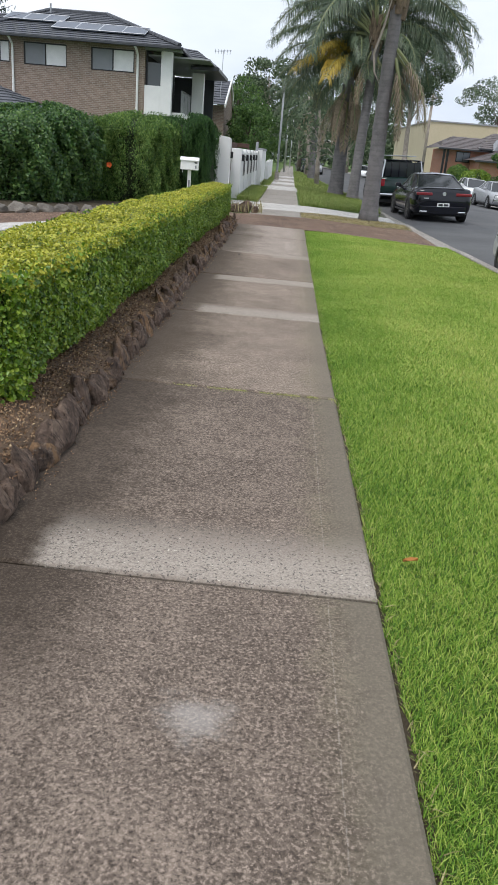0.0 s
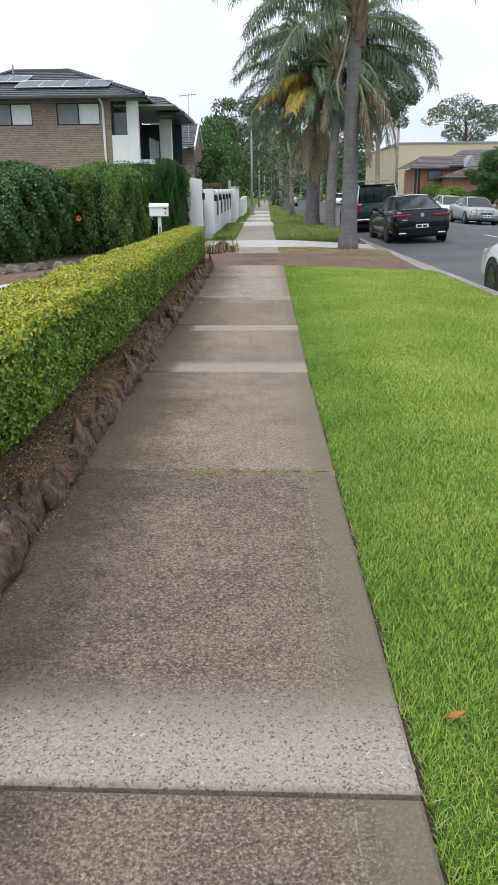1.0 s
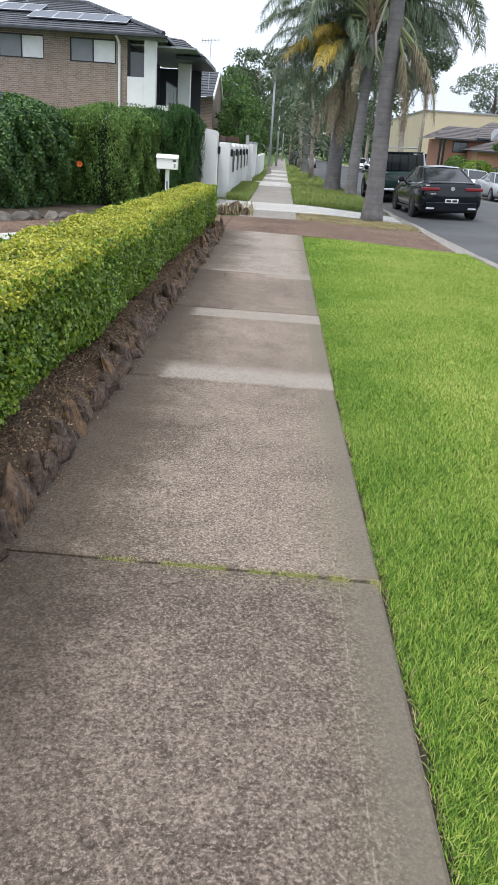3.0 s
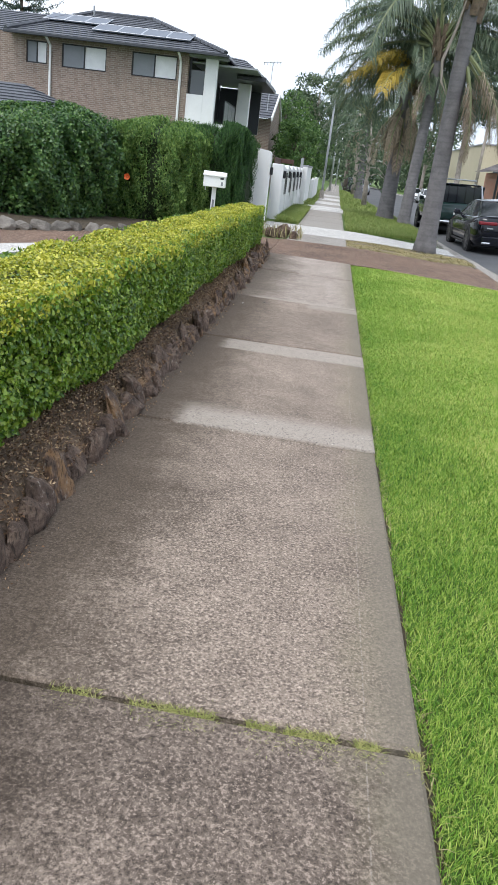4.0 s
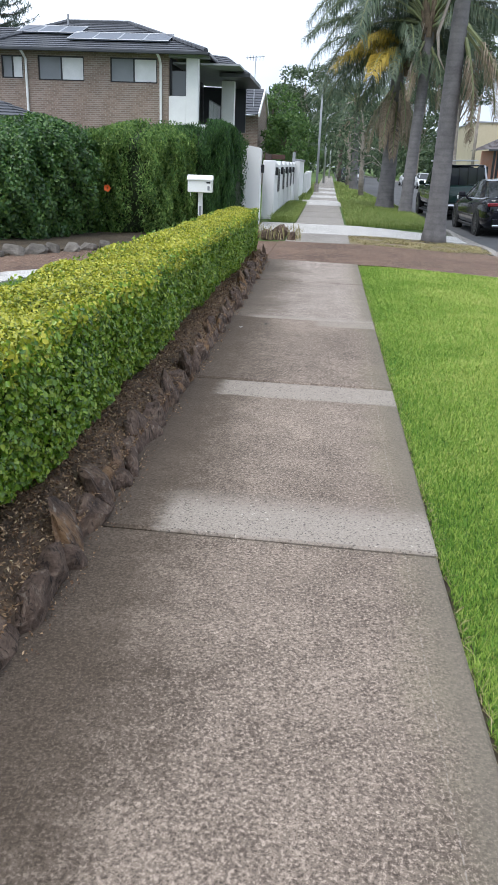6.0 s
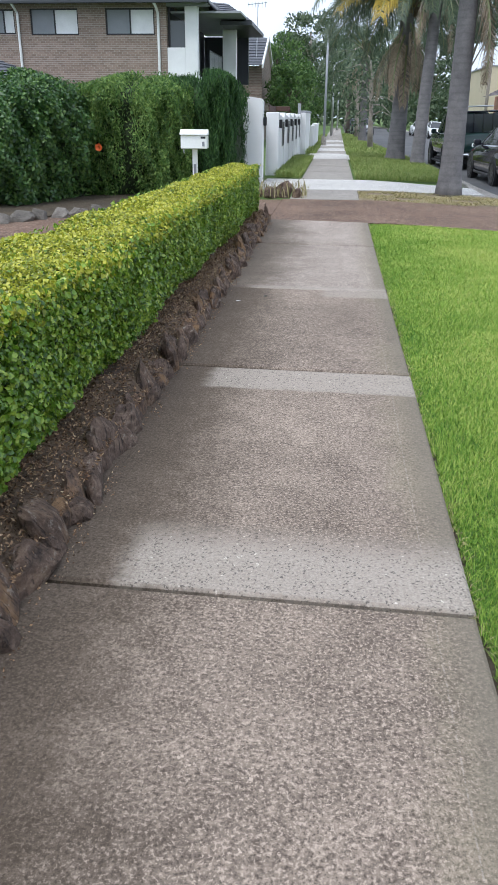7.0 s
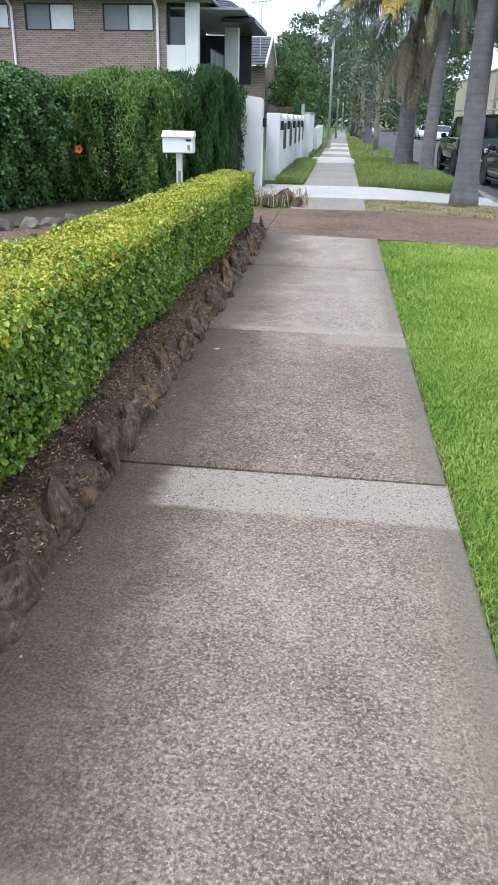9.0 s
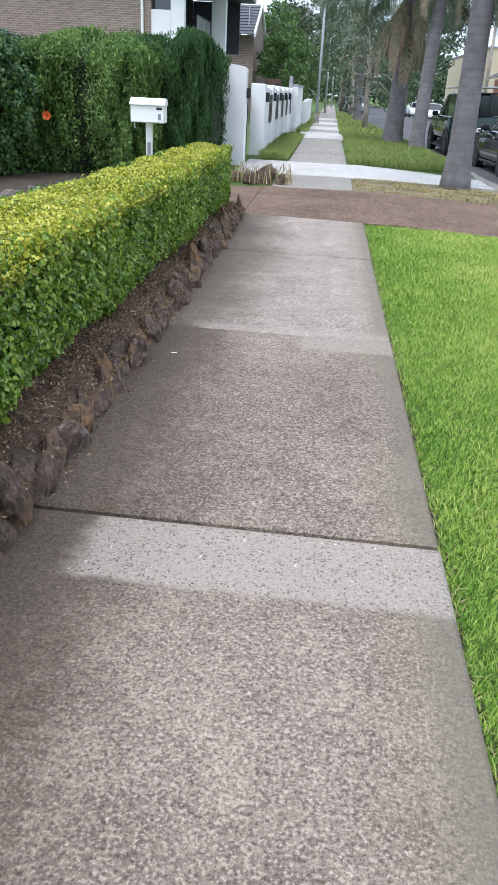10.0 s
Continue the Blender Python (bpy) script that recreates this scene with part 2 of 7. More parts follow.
def rock_mat(name):
    """Split bush rock: brown and ochre faces, pale lichen crusts, dark bedding streaks."""
    m, n, l, b = nodes_of(name)
    t = n.new("ShaderNodeTexCoord").outputs["Object"]
    own = n.new("ShaderNodeObjectInfo").outputs["Random"]
    sx = n.new("ShaderNodeSeparateXYZ")
    l.new(t, sx.inputs[0])
    shift = n.new("ShaderNodeCombineXYZ")
    for k, f in enumerate((11.0, 5.0, 7.0)):
        l.new(maths(n, l, 'MULTIPLY_ADD', own, f, sx.outputs[k]), shift.inputs[k])
    v = shift.outputs[0]
    big, mid, fine = noise_out(n, l, v, 9, 5), noise_out(n, l, v, 30, 6, 0.7), noise_out(n, l, v, 130, 4, 0.7)
    st = n.new("ShaderNodeVectorMath")
    st.operation = 'MULTIPLY'
    l.new(v, st.inputs[0])
    st.inputs[1].default_value = (60, 60, 9)
    bed = noise_out(n, l, st.outputs[0], 1.0, 4, 0.7)
    col = ramp(n, l, maths(n, l, 'ADD', maths(n, l, 'MULTIPLY', big, 0.55), maths(n, l, 'MULTIPLY', mid, 0.45)), [(0.34, (0.032, 0.022, 0.017)), (0.5, (0.125, 0.085, 0.064)), (0.68, (0.29, 0.21, 0.155))])
    warm = maths(n, l, 'MULTIPLY', step(n, l, own, 0.55, 0.95), step(n, l, big, 0.42, 0.6))
    col = mix(n, l, maths(n, l, 'MULTIPLY', warm, 0.7), col, (0.30, 0.17, 0.075))
    col = mix(n, l, maths(n, l, 'MULTIPLY', maths(n, l, 'SUBTRACT', 1.0, step(n, l, bed, 0.36, 0.47)), 0.7), col, (0.012, 0.009, 0.008))
    crust = maths(n, l, 'MULTIPLY', step(n, l, mid, 0.56, 0.66), step(n, l, maths(n, l, 'FRACT', maths(n, l, 'MULTIPLY', own, 7.3)), 0.45, 0.9))
    col = mix(n, l, maths(n, l, 'MULTIPLY', crust, 0.55), col, (0.36, 0.33, 0.28))
    l.new(col, b.inputs["Base Color"])
    b.inputs["Roughness"].default_value = 0.85
    b.inputs["Specular IOR Level"].default_value = 0.3
    bump(n, l, b, maths(n, l, 'ADD', maths(n, l, 'ADD', mid, bed), maths(n, l, 'MULTIPLY', fine, 0.4)), 0.9, 0.02)
    return m


def aggregate_mat(name):
    """Washed pebbles of mixed browns in a dark matrix."""
    m, n, l, b = nodes_of(name)
    t = n.new("ShaderNodeTexCoord").outputs["Object"]
    vo = n.new("ShaderNodeTexVoronoi")
    vo.inputs["Scale"].default_value = 62
    l.new(t, vo.inputs["Vector"])
    pick = n.new("ShaderNodeSeparateColor")
    l.new(vo.outputs["Color"], pick.inputs[0])
    big = noise_out(n, l, t, 1.1, 6, 0.7)
    mid = noise_out(n, l, t, 14, 5, 0.7)
    col = ramp(n, l, pick.outputs[0], [(0.0, (0.07, 0.042, 0.032)), (0.45, (0.21, 0.13, 0.092)), (0.8, (0.29, 0.20, 0.145)), (1.0, (0.46, 0.38, 0.30))])
    gap = step(n, l, vo.outputs["Distance"], 0.42, 0.62)
    col = mix(n, l, maths(n, l, 'MULTIPLY', gap, 0.7), col, (0.06, 0.042, 0.034))
    dirt = ramp(n, l, maths(n, l, 'ADD', maths(n, l, 'MULTIPLY', big, 0.6), maths(n, l, 'MULTIPLY', mid, 0.4)), [(0.34, (0.55, 0.52, 0.50)), (0.66, (1.25, 1.2, 1.15))])
    col = mix(n, l, 1.0, col, dirt, 'MULTIPLY')
    l.new(col, b.inputs["Base Color"])
    b.inputs["Roughness"].default_value = 0.85
    b.inputs["Specular IOR Level"].default_value = 0.3
    bump(n, l, b, maths(n, l, 'SUBTRACT', 1.0, vo.outputs["Distance"]), 0.6, 0.006)
    return m


def brick_wall_mat(name, c1, c2, mortar, bw=0.24, bh=0.086):
    m, n, l, b = nodes_of(name)
    t = n.new("ShaderNodeTexCoord").outputs["Object"]
    sx = n.new("ShaderNodeSeparateXYZ")
    l.new(t, sx.inputs[0])
    cx = n.new("ShaderNodeCombineXYZ")
    l.new(maths(n, l, 'ADD', sx.outputs[0], sx.outputs[1]), cx.inputs[0])
    l.new(sx.outputs[2], cx.inputs[1])
    br = n.new("ShaderNodeTexBrick")
    br.inputs["Scale"].default_value = 1.0
    br.inputs["Brick Width"].default_value, br.inputs["Row Height"].default_value = bw, bh
    br.inputs["Mortar Size"].default_value = 0.009
    br.inputs["Color1"].default_value, br.inputs["Color2"].default_value = (*c1, 1), (*c2, 1)
    br.inputs["Mortar"].default_value = (*mortar, 1)
    l.new(cx.outputs[0], br.inputs["Vector"])
    big = noise_out(n, l, t, 0.8, 5)
    col = mix(n, l, maths(n, l, 'MULTIPLY', big, 0.35), br.outputs[0], tuple(v * 0.6 for v in c1))
    l.new(col, b.inputs["Base Color"])
    b.inputs["Roughness"].default_value = 0.85
    bump(n, l, b, maths(n, l, 'SUBTRACT', 1.0, br.outputs["Fac"]), 0.5, 0.01)
    return m


JOINTS = [-7.7, -5.4, -3.1, -0.82, 1.455, 3.725, 6.0, 8.30, 10.56, 13.08, 15.2]
SKEW = 0.022      # joints lean a little across the path
END_SKEW = 0.145   # the driveway leans more
BANDS = [(1.455, 1.93, -1.16, 0.8, 0.35), (6.0, 6.45, -1.12, 0.75, 0.25), (7.92, 8.285, -1.14, 0.7, 0.03), (10.28, 10.55, -0.55, 0.5, 0.02), (10.56, 10.72, -1.2, 0.5, 0.1)]
PATH_L, PATH_R = -1.43, 0.0

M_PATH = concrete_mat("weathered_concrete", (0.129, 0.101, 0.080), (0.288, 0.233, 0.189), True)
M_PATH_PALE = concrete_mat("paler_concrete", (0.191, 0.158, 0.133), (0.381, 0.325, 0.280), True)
# darker, browner tone for the slabs up to y = 3.7
M_PATH_DARK = concrete_mat("darker_concrete", (0.088, 0.068, 0.054), (0.215, 0.172, 0.140), True)
M_NEWCON = concrete_mat("pale_new_concrete", (0.42, 0.405, 0.385), (0.55, 0.535, 0.51))
M_OLDCON = concrete_mat("grey_old_concrete", (0.22, 0.20, 0.18), (0.34, 0.315, 0.285))
M_KERB = concrete_mat("kerb_concrete", (0.22, 0.205, 0.185), (0.34, 0.32, 0.29))
M_AGG = aggregate_mat("exposed_aggregate_brown")
M_ASPHALT = mat("worn_asphalt", (0.055, 0.056, 0.058), (0.12, 0.12, 0.122), 0.5, 160, 0.85, 0.5, 0.004)
M_SOIL = mat("soil", (0.03, 0.022, 0.014), (0.10, 0.075, 0.045), 2.0, 60, 0.95, 0.8, 0.02)
M_BEDSOIL = mat("dry_trodden_soil", (0.10, 0.075, 0.045), (0.28, 0.22, 0.14), 2.0, 50, 0.95, 0.6, 0.015)
M_TURF = mat("turf_base", (0.045, 0.085, 0.012), (0.11, 0.18, 0.03), 0.6, 45, 0.95, 0.8, 0.02)
M_MULCH = mat("bark_mulch_bed", (0.050, 0.034, 0.023), (0.26, 0.175, 0.112), 6.0, 70, 0.95, 1.0, 0.03)
M_CHIP = leafy("bark_chips", [(0.15, (0.065, 0.038, 0.022)), (0.5, (0.20, 0.115, 0.062)), (0.8, (0.38, 0.25, 0.14)), (0.93, (0.66, 0.52, 0.32))], 0.85, 0.0, 1.2, 0.35, 0.8)
M_ROCK = rock_mat("bush_rock")
M_GREYROCK = mat("grey_bush_rock", (0.07, 0.06, 0.052), (0.27, 0.245, 0.21), 3.5, 30, 0.85, 0.8, 0.02, vary=0.3)
M_LAWN = lawn_mat("lawn_blades")
M_LONGGRASS = leafy("long_grass_blades", [(0.15, (0.10, 0.165, 0.032)), (0.5, (0.215, 0.29, 0.065)), (0.88, (0.42, 0.42, 0.17))], 0.6, 0.3, 0.4)
M_DRYGRASS = leafy("dry_grass_blades", [(0.15, (0.17, 0.17, 0.06)), (0.5, (0.34, 0.29, 0.14)), (0.88, (0.52, 0.44, 0.25))], 0.7, 0.2, 1.2)
M_BOX = leafy("box_leaves", [(0.2, (0.050, 0.122, 0.011)), (0.5, (0.175, 0.305, 0.024)), (0.85, (0.40, 0.49, 0.07))], 0.32, 0.3, 1.5, 0.6)
M_BOXTOP = leafy("box_young_leaves", [(0.2, (0.17, 0.21, 0.018)), (0.5, (0.42, 0.43, 0.035)), (0.85, (0.66, 0.61, 0.10))], 0.38, 0.3, 1.5, 0.5)
# near-black, so that gaps between leaves read as inner shade
M_INNER_SHADE = mat("hedge_inner_shade", (0.008, 0.016, 0.004), (0.03, 0.05, 0.012), 4, 40, 0.95, 0.8, 0.03)
M_HIB = leafy("hibiscus_leaves", [(0.2, (0.018, 0.055, 0.012)), (0.5, (0.05, 0.125, 0.025)), (0.9, (0.17, 0.27, 0.06))], 0.4, 0.25, 1.0, 0.5)
M_SHRUB = leafy("shrub_leaves", [(0.2, (0.035, 0.09, 0.018)), (0.5, (0.10, 0.19, 0.035)), (0.9, (0.26, 0.36, 0.09))], 0.5, 0.25, 1.0)
M_CYPRESS = leafy("cypress_sprays", [(0.2, (0.012, 0.04, 0.010)), (0.5, (0.03, 0.085, 0.018)), (0.9, (0.08, 0.16, 0.035))], 0.6, 0.2, 1.0)
M_FLOWER = leafy("orange_petals", [(0.2, (0.75, 0.10, 0.03)), (0.8, (0.9, 0.22, 0.06))], 0.5, 0.3)
M_RENDER = mat("white_render", (0.66, 0.66, 0.66), (0.84, 0.84, 0.83), 0.8, 70, 0.8, 0.25, 0.003)
M_WHITE = plain("white_paint", (0.80, 0.80, 0.78), 0.4)
M_BLACK = plain("black_powder_coat", (0.012, 0.012, 0.014), 0.4)
M_BRICK = brick_wall_mat("tan_brown_brick", (0.205, 0.148, 0.115), (0.31, 0.228, 0.178), (0.40, 0.36, 0.32))
M_REDBRICK = brick_wall_mat("red_brick", (0.44, 0.185, 0.125), (0.52, 0.25, 0.17), (0.42, 0.33, 0.27))
M_SCREENWOOD = mat("red_brown_timber", (0.045, 0.022, 0.017), (0.12, 0.06, 0.045), 3.0, 40, 0.7, 0.4, 0.006)
M_ROOF = mat("dark_roof_tiles", (0.04, 0.043, 0.052), (0.095, 0.10, 0.115), 1.5, 25, 0.55, 0.3, 0.01)
M_ROOF2 = mat("brown_roof_tiles", (0.07, 0.06, 0.06), (0.15, 0.125, 0.12), 1.5, 25, 0.6, 0.3, 0.01)
M_GUTTER = plain("charcoal_gutter", (0.035, 0.038, 0.045), 0.35)
M_SOFFIT = plain("grey_soffit", (0.30, 0.31, 0.33), 0.6)
M_SOLAR = plain("solar_glass", (0.075, 0.09, 0.12), 0.35)
M_ALU = plain("aluminium", (0.55, 0.56, 0.58), 0.4, 0.9)
M_PANE = glass_mat("dark_window_glass", (0.16, 0.18, 0.21))
M_BLIND = plain("white_blind", (0.80, 0.80, 0.80), 0.6)
M_SCREEN = plain("grey_insect_screen", (0.24, 0.25, 0.27), 0.7)
M_BALGLASS = glass_mat("smoked_balcony_glass", (0.10, 0.11, 0.115), 0.08)
M_TRUNK = mat("palm_trunk", (0.095, 0.09, 0.092), (0.225, 0.212, 0.21), 4.0, 45, 0.9, 0.7, 0.015)
def ringed(m, per_metre):
    """Adds the level leaf-scar rings of a palm trunk."""
    n, l = m.node_tree.nodes, m.node_tree.links
    b = n["Principled BSDF"]
    col = b.inputs["Base Color"].links[0].from_socket
    t = n.new("ShaderNodeTexCoord").outputs["Object"]
    sx = n.new("ShaderNodeSeparateXYZ")
    l.new(t, sx.inputs[0])
    wav = maths(n, l, 'SINE', maths(n, l, 'ADD', maths(n, l, 'MULTIPLY', sx.outputs[2], per_metre * 6.283), maths(n, l, 'MULTIPLY', noise_out(n, l, t, 3, 3), 6.0)))
    l.new(mix(n, l, maths(n, l, 'MULTIPLY', step(n, l, wav, 0.3, 1.0), 0.15), col, (0.06, 0.055, 0.052)), b.inputs["Base Color"])


ringed(M_TRUNK, 8.0)
M_BOOT = mat("palm_boots", (0.06, 0.045, 0.03), (0.24, 0.18, 0.12), 5.0, 40, 0.9, 0.7, 0.015)
M_FROND = leafy("palm_leaflets", [(0.2, (0.045, 0.075, 0.050)), (0.5, (0.11, 0.155, 0.095)), (0.9, (0.24, 0.29, 0.18))], 0.42, 0.3, 0.8, 0.5)
M_FROND_Y = leafy("yellowing_leaflets", [(0.2, (0.28, 0.22, 0.03)), (0.5, (0.52, 0.37, 0.06)), (0.9, (0.55, 0.46, 0.12))], 0.5, 0.25)
M_FROND_D = leafy("dead_leaflets", [(0.2, (0.19, 0.145, 0.10)), (0.5, (0.36, 0.285, 0.20)), (0.9, (0.54, 0.45, 0.35))], 0.8, 0.15)
M_RACHIS = plain("frond_stalk", (0.20, 0.22, 0.10), 0.5)
M_SPATHE = plain("dry_spathe", (0.36, 0.31, 0.26), 0.7)
M_BARK = mat("pale_bark", (0.16, 0.13, 0.10), (0.46, 0.41, 0.36), 2.5, 20, 0.9, 0.5, 0.02)
M_DKBARK = mat("dark_bark", (0.05, 0.04, 0.03), (0.14, 0.11, 0.09), 3, 25, 0.9, 0.6, 0.02)
M_EUC = leafy("gum_leaves", [(0.2, (0.042, 0.07, 0.04)), (0.5, (0.092, 0.135, 0.07)), (0.9, (0.20, 0.245, 0.14))], 0.5, 0.3, 0.3)
M_GREEN = leafy("garden_tree_leaves", [(0.2, (0.032, 0.075, 0.022)), (0.5, (0.08, 0.155, 0.038)), (0.9, (0.18, 0.28, 0.075))], 0.5, 0.3, 0.4)
# grey-blue cast is distance haze mixed into the leaf colour
M_PINE = leafy("hazed_pine_sprays", [(0.2, (0.03, 0.05, 0.045)), (0.8, (0.08, 0.115, 0.095))], 0.6, 0.15, 0.4)


# ---- geometry helpers ----
class Geo:
    """Collects vertices and faces for one mesh."""

    def __init__(self):
        self.v, self.f = [], []

    def add(self, verts, faces):
        k = len(self.v)
        self.v += [tuple(p) for p in verts]
        self.f += [tuple(i + k for i in q) for q in faces]
        return self

    def box(self, x0, x1, y0, y1, z0, z1, b=0.0):
        """A box with chamfered edges."""
        if b <= 0:
            v = [(x, y, z) for z in (z0, z1) for x, y in ((x0, y0), (x1, y0), (x1, y1), (x0, y1))]
            return self.add(v, [(3, 2, 1, 0), (4, 5, 6, 7), (0, 1, 5, 4), (1, 2, 6, 5), (2, 3, 7, 6), (3, 0, 4, 7)])
        b = min(b, (x1 - x0) / 2.2, (y1 - y0) / 2.2, (z1 - z0) / 2.2)
        rings = []
        for z, i in ((z0, b), (z0 + b, 0), (z1 - b, 0), (z1, b)):
            j = b + i * 0.0
            rings.append([(x0 + i + (b if i == 0 else 0), y0 + i, z), (x1 - i - (b if i == 0 else 0), y0 + i, z), (x1 - i, y0 + i + (b if i == 0 else 0), z), (x1 - i, y1 - i - (b if i == 0 else 0), z),
                          (x1 - i - (b if i == 0 else 0), y1 - i, z), (x0 + i + (b if i == 0 else 0), y1 - i, z), (x0 + i, y1 - i - (b if i == 0 else 0), z), (x0 + i, y0 + i + (b if i == 0 else 0), z)])
        return self.loft(rings)

    def loft(self, rings, cap=True, closed=True):
        n = len(rings[0])
        v = [p for r in rings for p in r]
        f = []
        for a in range(len(rings) - 1):
            for i in range(n if closed else n - 1):
                j = (i + 1) % n
                f.append((a * n + i, a * n + j, (a + 1) * n + j, (a + 1) * n + i))
        if cap and closed:
            f.append(tuple(reversed(range(n))))
            f.append(tuple(range((len(rings) - 1) * n, len(rings) * n)))
        return self.add(v, f)

    def tube(self, pts, radii, seg=8, cap=True):
        rings = []
        pts = [Vector(p) for p in pts]
        for i, p in enumerate(pts):
            d = (pts[min(i + 1, len(pts) - 1)] - pts[max(i - 1, 0)]).normalized()
            s = d.cross(Vector((0, 1, 0.01)) if abs(d.y) < 0.9 else Vector((1, 0, 0.01))).normalized()
            u = s.cross(d)
            r = radii[i] if isinstance(radii, (list, tuple)) else radii
            rings.append([p + (s * math.cos(a) + u * math.sin(a)) * r for a in (2 * math.pi * k / seg for k in range(seg))])
        return self.loft(rings, cap)

    def weld(self):
        """Joins vertices that lie at one place."""
        seen, to, keep = {}, [], []
        for p in self.v:
            k = tuple(round(c, 4) for c in p)
            if k not in seen:
                seen[k] = len(keep)
                keep.append(tuple(p))
            to.append(seen[k])
        faces = []
        for f in self.f:
            q = []
            for i in f:
                if to[i] not in q:
                    q.append(to[i])
            if len(q) > 2:
                faces.append(tuple(q))
        self.v, self.f = keep, faces
        return self

    def mesh(self, name, material, smooth=False):
        me = bpy.data.meshes.new(name)
        me.from_pydata(self.v, [], self.f)
        me.materials.append(material)
        if smooth:
            me.polygons.foreach_set("use_smooth", [True] * len(me.polygons))
        me.update()
        return me


def fast_mesh(name, verts, tris, material):
    me = bpy.data.meshes.new(name)
    nv, nt = len(verts), len(tris)
    me.vertices.add(nv)
    me.vertices.foreach_set("co", np.asarray(verts, dtype=np.float32).ravel())
    me.loops.add(nt * 3)
    me.loops.foreach_set("vertex_index", np.asarray(tris, dtype=np.int32).ravel())
    me.polygons.add(nt)
    me.polygons.foreach_set("loop_start", np.arange(0, nt * 3, 3, dtype=np.int32))
    me.update(calc_edges=True)
    me.validate()
    me.materials.append(material)
    return me


def part(name, geo, material, parent, label="", smooth=False, kind=""):
    me = geo.mesh(name, material, smooth) if isinstance(geo, Geo) else geo
    ob = new(name, me)
    ob.parent = parent
    return tagged(ob, label, "", "", kind)


def thing(name, label, category, m=None, group="", kind=""):
    ob = new(name)
    ob.empty_display_size = 0.2
    if m is not None:
        ob.matrix_world = m
    return tagged(ob, label, category, group, kind)


def solid(name, geo, material, label, category="", group="", kind="", smooth=False):
    me = geo.mesh(name, material, smooth) if isinstance(geo, Geo) else geo
    return tagged(new(name, me), label, category, group, kind)


RNG = np.random.default_rng(7)


def leaf_mesh(name, pos, nrm, length, width, material, spread=0.7, fold=0.25, up=0.0, rounded=False):
    """Small folded leaves at pos, lying roughly across nrm; rounded ones have six corners."""
    n = len(pos)
    d = RNG.normal(size=(n, 3))
    nr = nrm + RNG.normal(size=(n, 3)) * spread
    nr /= np.linalg.norm(nr, axis=1, keepdims=True)
    d -= nr * (d * nr).sum(1, keepdims=True)
    d[:, 2] += up
    d /= np.linalg.norm(d, axis=1, keepdims=True)
    s = np.cross(d, nr)
    s /= np.linalg.norm(s, axis=1, keepdims=True) + 1e-9
    sc = RNG.uniform(0.65, 1.3, (n, 1))
    le, wi = length * sc, width * sc
    base = pos - d * le * 0.5
    tip = pos + d * le * 0.5
    a = pos + s * wi * 0.5 + nr * wi * fold
    b = pos - s * wi * 0.5 + nr * wi * fold
    if rounded:
        c, e = d * le * 0.24, s * wi * 0.46
        lift = nr * wi * fold
        verts = np.stack([base, pos - c + e + lift, pos + c + e + lift, tip, pos + c - e + lift, pos - c - e + lift], 1).reshape(-1, 3)
        k = np.arange(n) * 6
        return fast_mesh(name, verts, np.concatenate([np.stack([k, k + i, k + i + 1], 1) for i in (1, 2, 3, 4)]), material)
    verts = np.stack([base, a, tip, b], 1).reshape(-1, 3)
    k = np.arange(n) * 4
    tris = np.concatenate([np.stack([k, k + 1, k + 2], 1), np.stack([k, k + 2, k + 3], 1)])
    return fast_mesh(name, verts, tris, material)


def blade_mesh(name, pos, height, width, lean, material, slight=None):
    """Grass blades: three triangles each, bent over; slight ones have one triangle."""
    n = len(pos)
    a = RNG.uniform(0, 2 * np.pi, n)
    side = np.stack([np.cos(a), np.sin(a), np.zeros(n)], 1)
    b = a + np.pi / 2 + RNG.normal(size=n) * 0.5
    fwd = np.stack([np.cos(b), np.sin(b), np.zeros(n)], 1)
    h = (height * RNG.uniform(0.55, 1.3, n))[:, None]
    w = (width * RNG.uniform(0.7, 1.3, n))[:, None]
    le = (lean * RNG.uniform(0.3, 1.5, n))[:, None] * h
    up = np.array([0, 0, 1.0])
    v = np.stack([pos - side * w / 2, pos + side * w / 2, pos + up * h * 0.6 + fwd * le * 0.4 - side * w * 0.4,
                  pos + up * h * 0.6 + fwd * le * 0.4 + side * w * 0.4, pos + up * h * 0.9 + fwd * le], 1).reshape(-1, 3)
    k = np.arange(n) * 5
    tris = np.concatenate([np.stack([k, k + 1, k + 3], 1), np.stack([k, k + 3, k + 2], 1), np.stack([k + 2, k + 3, k + 4], 1)])
    if slight is not None:
        full = k[~slight]
        near = np.concatenate([np.stack([full, full + 1, full + 3], 1), np.stack([full, full + 3, full + 2], 1), np.stack([full + 2, full + 3, full + 4], 1)])
        tris = np.concatenate([near, np.stack([k[slight], k[slight] + 1, k[slight] + 4], 1)])
    return fast_mesh(name, v, tris, material)


# ---- ground, road, kerbs ----
def gutter_x(y):
    """Where asphalt meets the near gutter: the road runs two degrees off the footpath."""
    return 3.97 - 0.035 * y


def verge_z(x, y):
    k = gutter_x(y) - 0.55
    t = min(max((x - 0.2) / max(k - 0.2, 0.1), 0), 1)
    return -0.012 - 0.075 * t * t * (3 - 2 * t)


ROAD_W = 10.0


def road_z(u):
    return -0.235 + 0.03 * min(u, 2.2) - 0.047 * max(u - 2.2, 0)


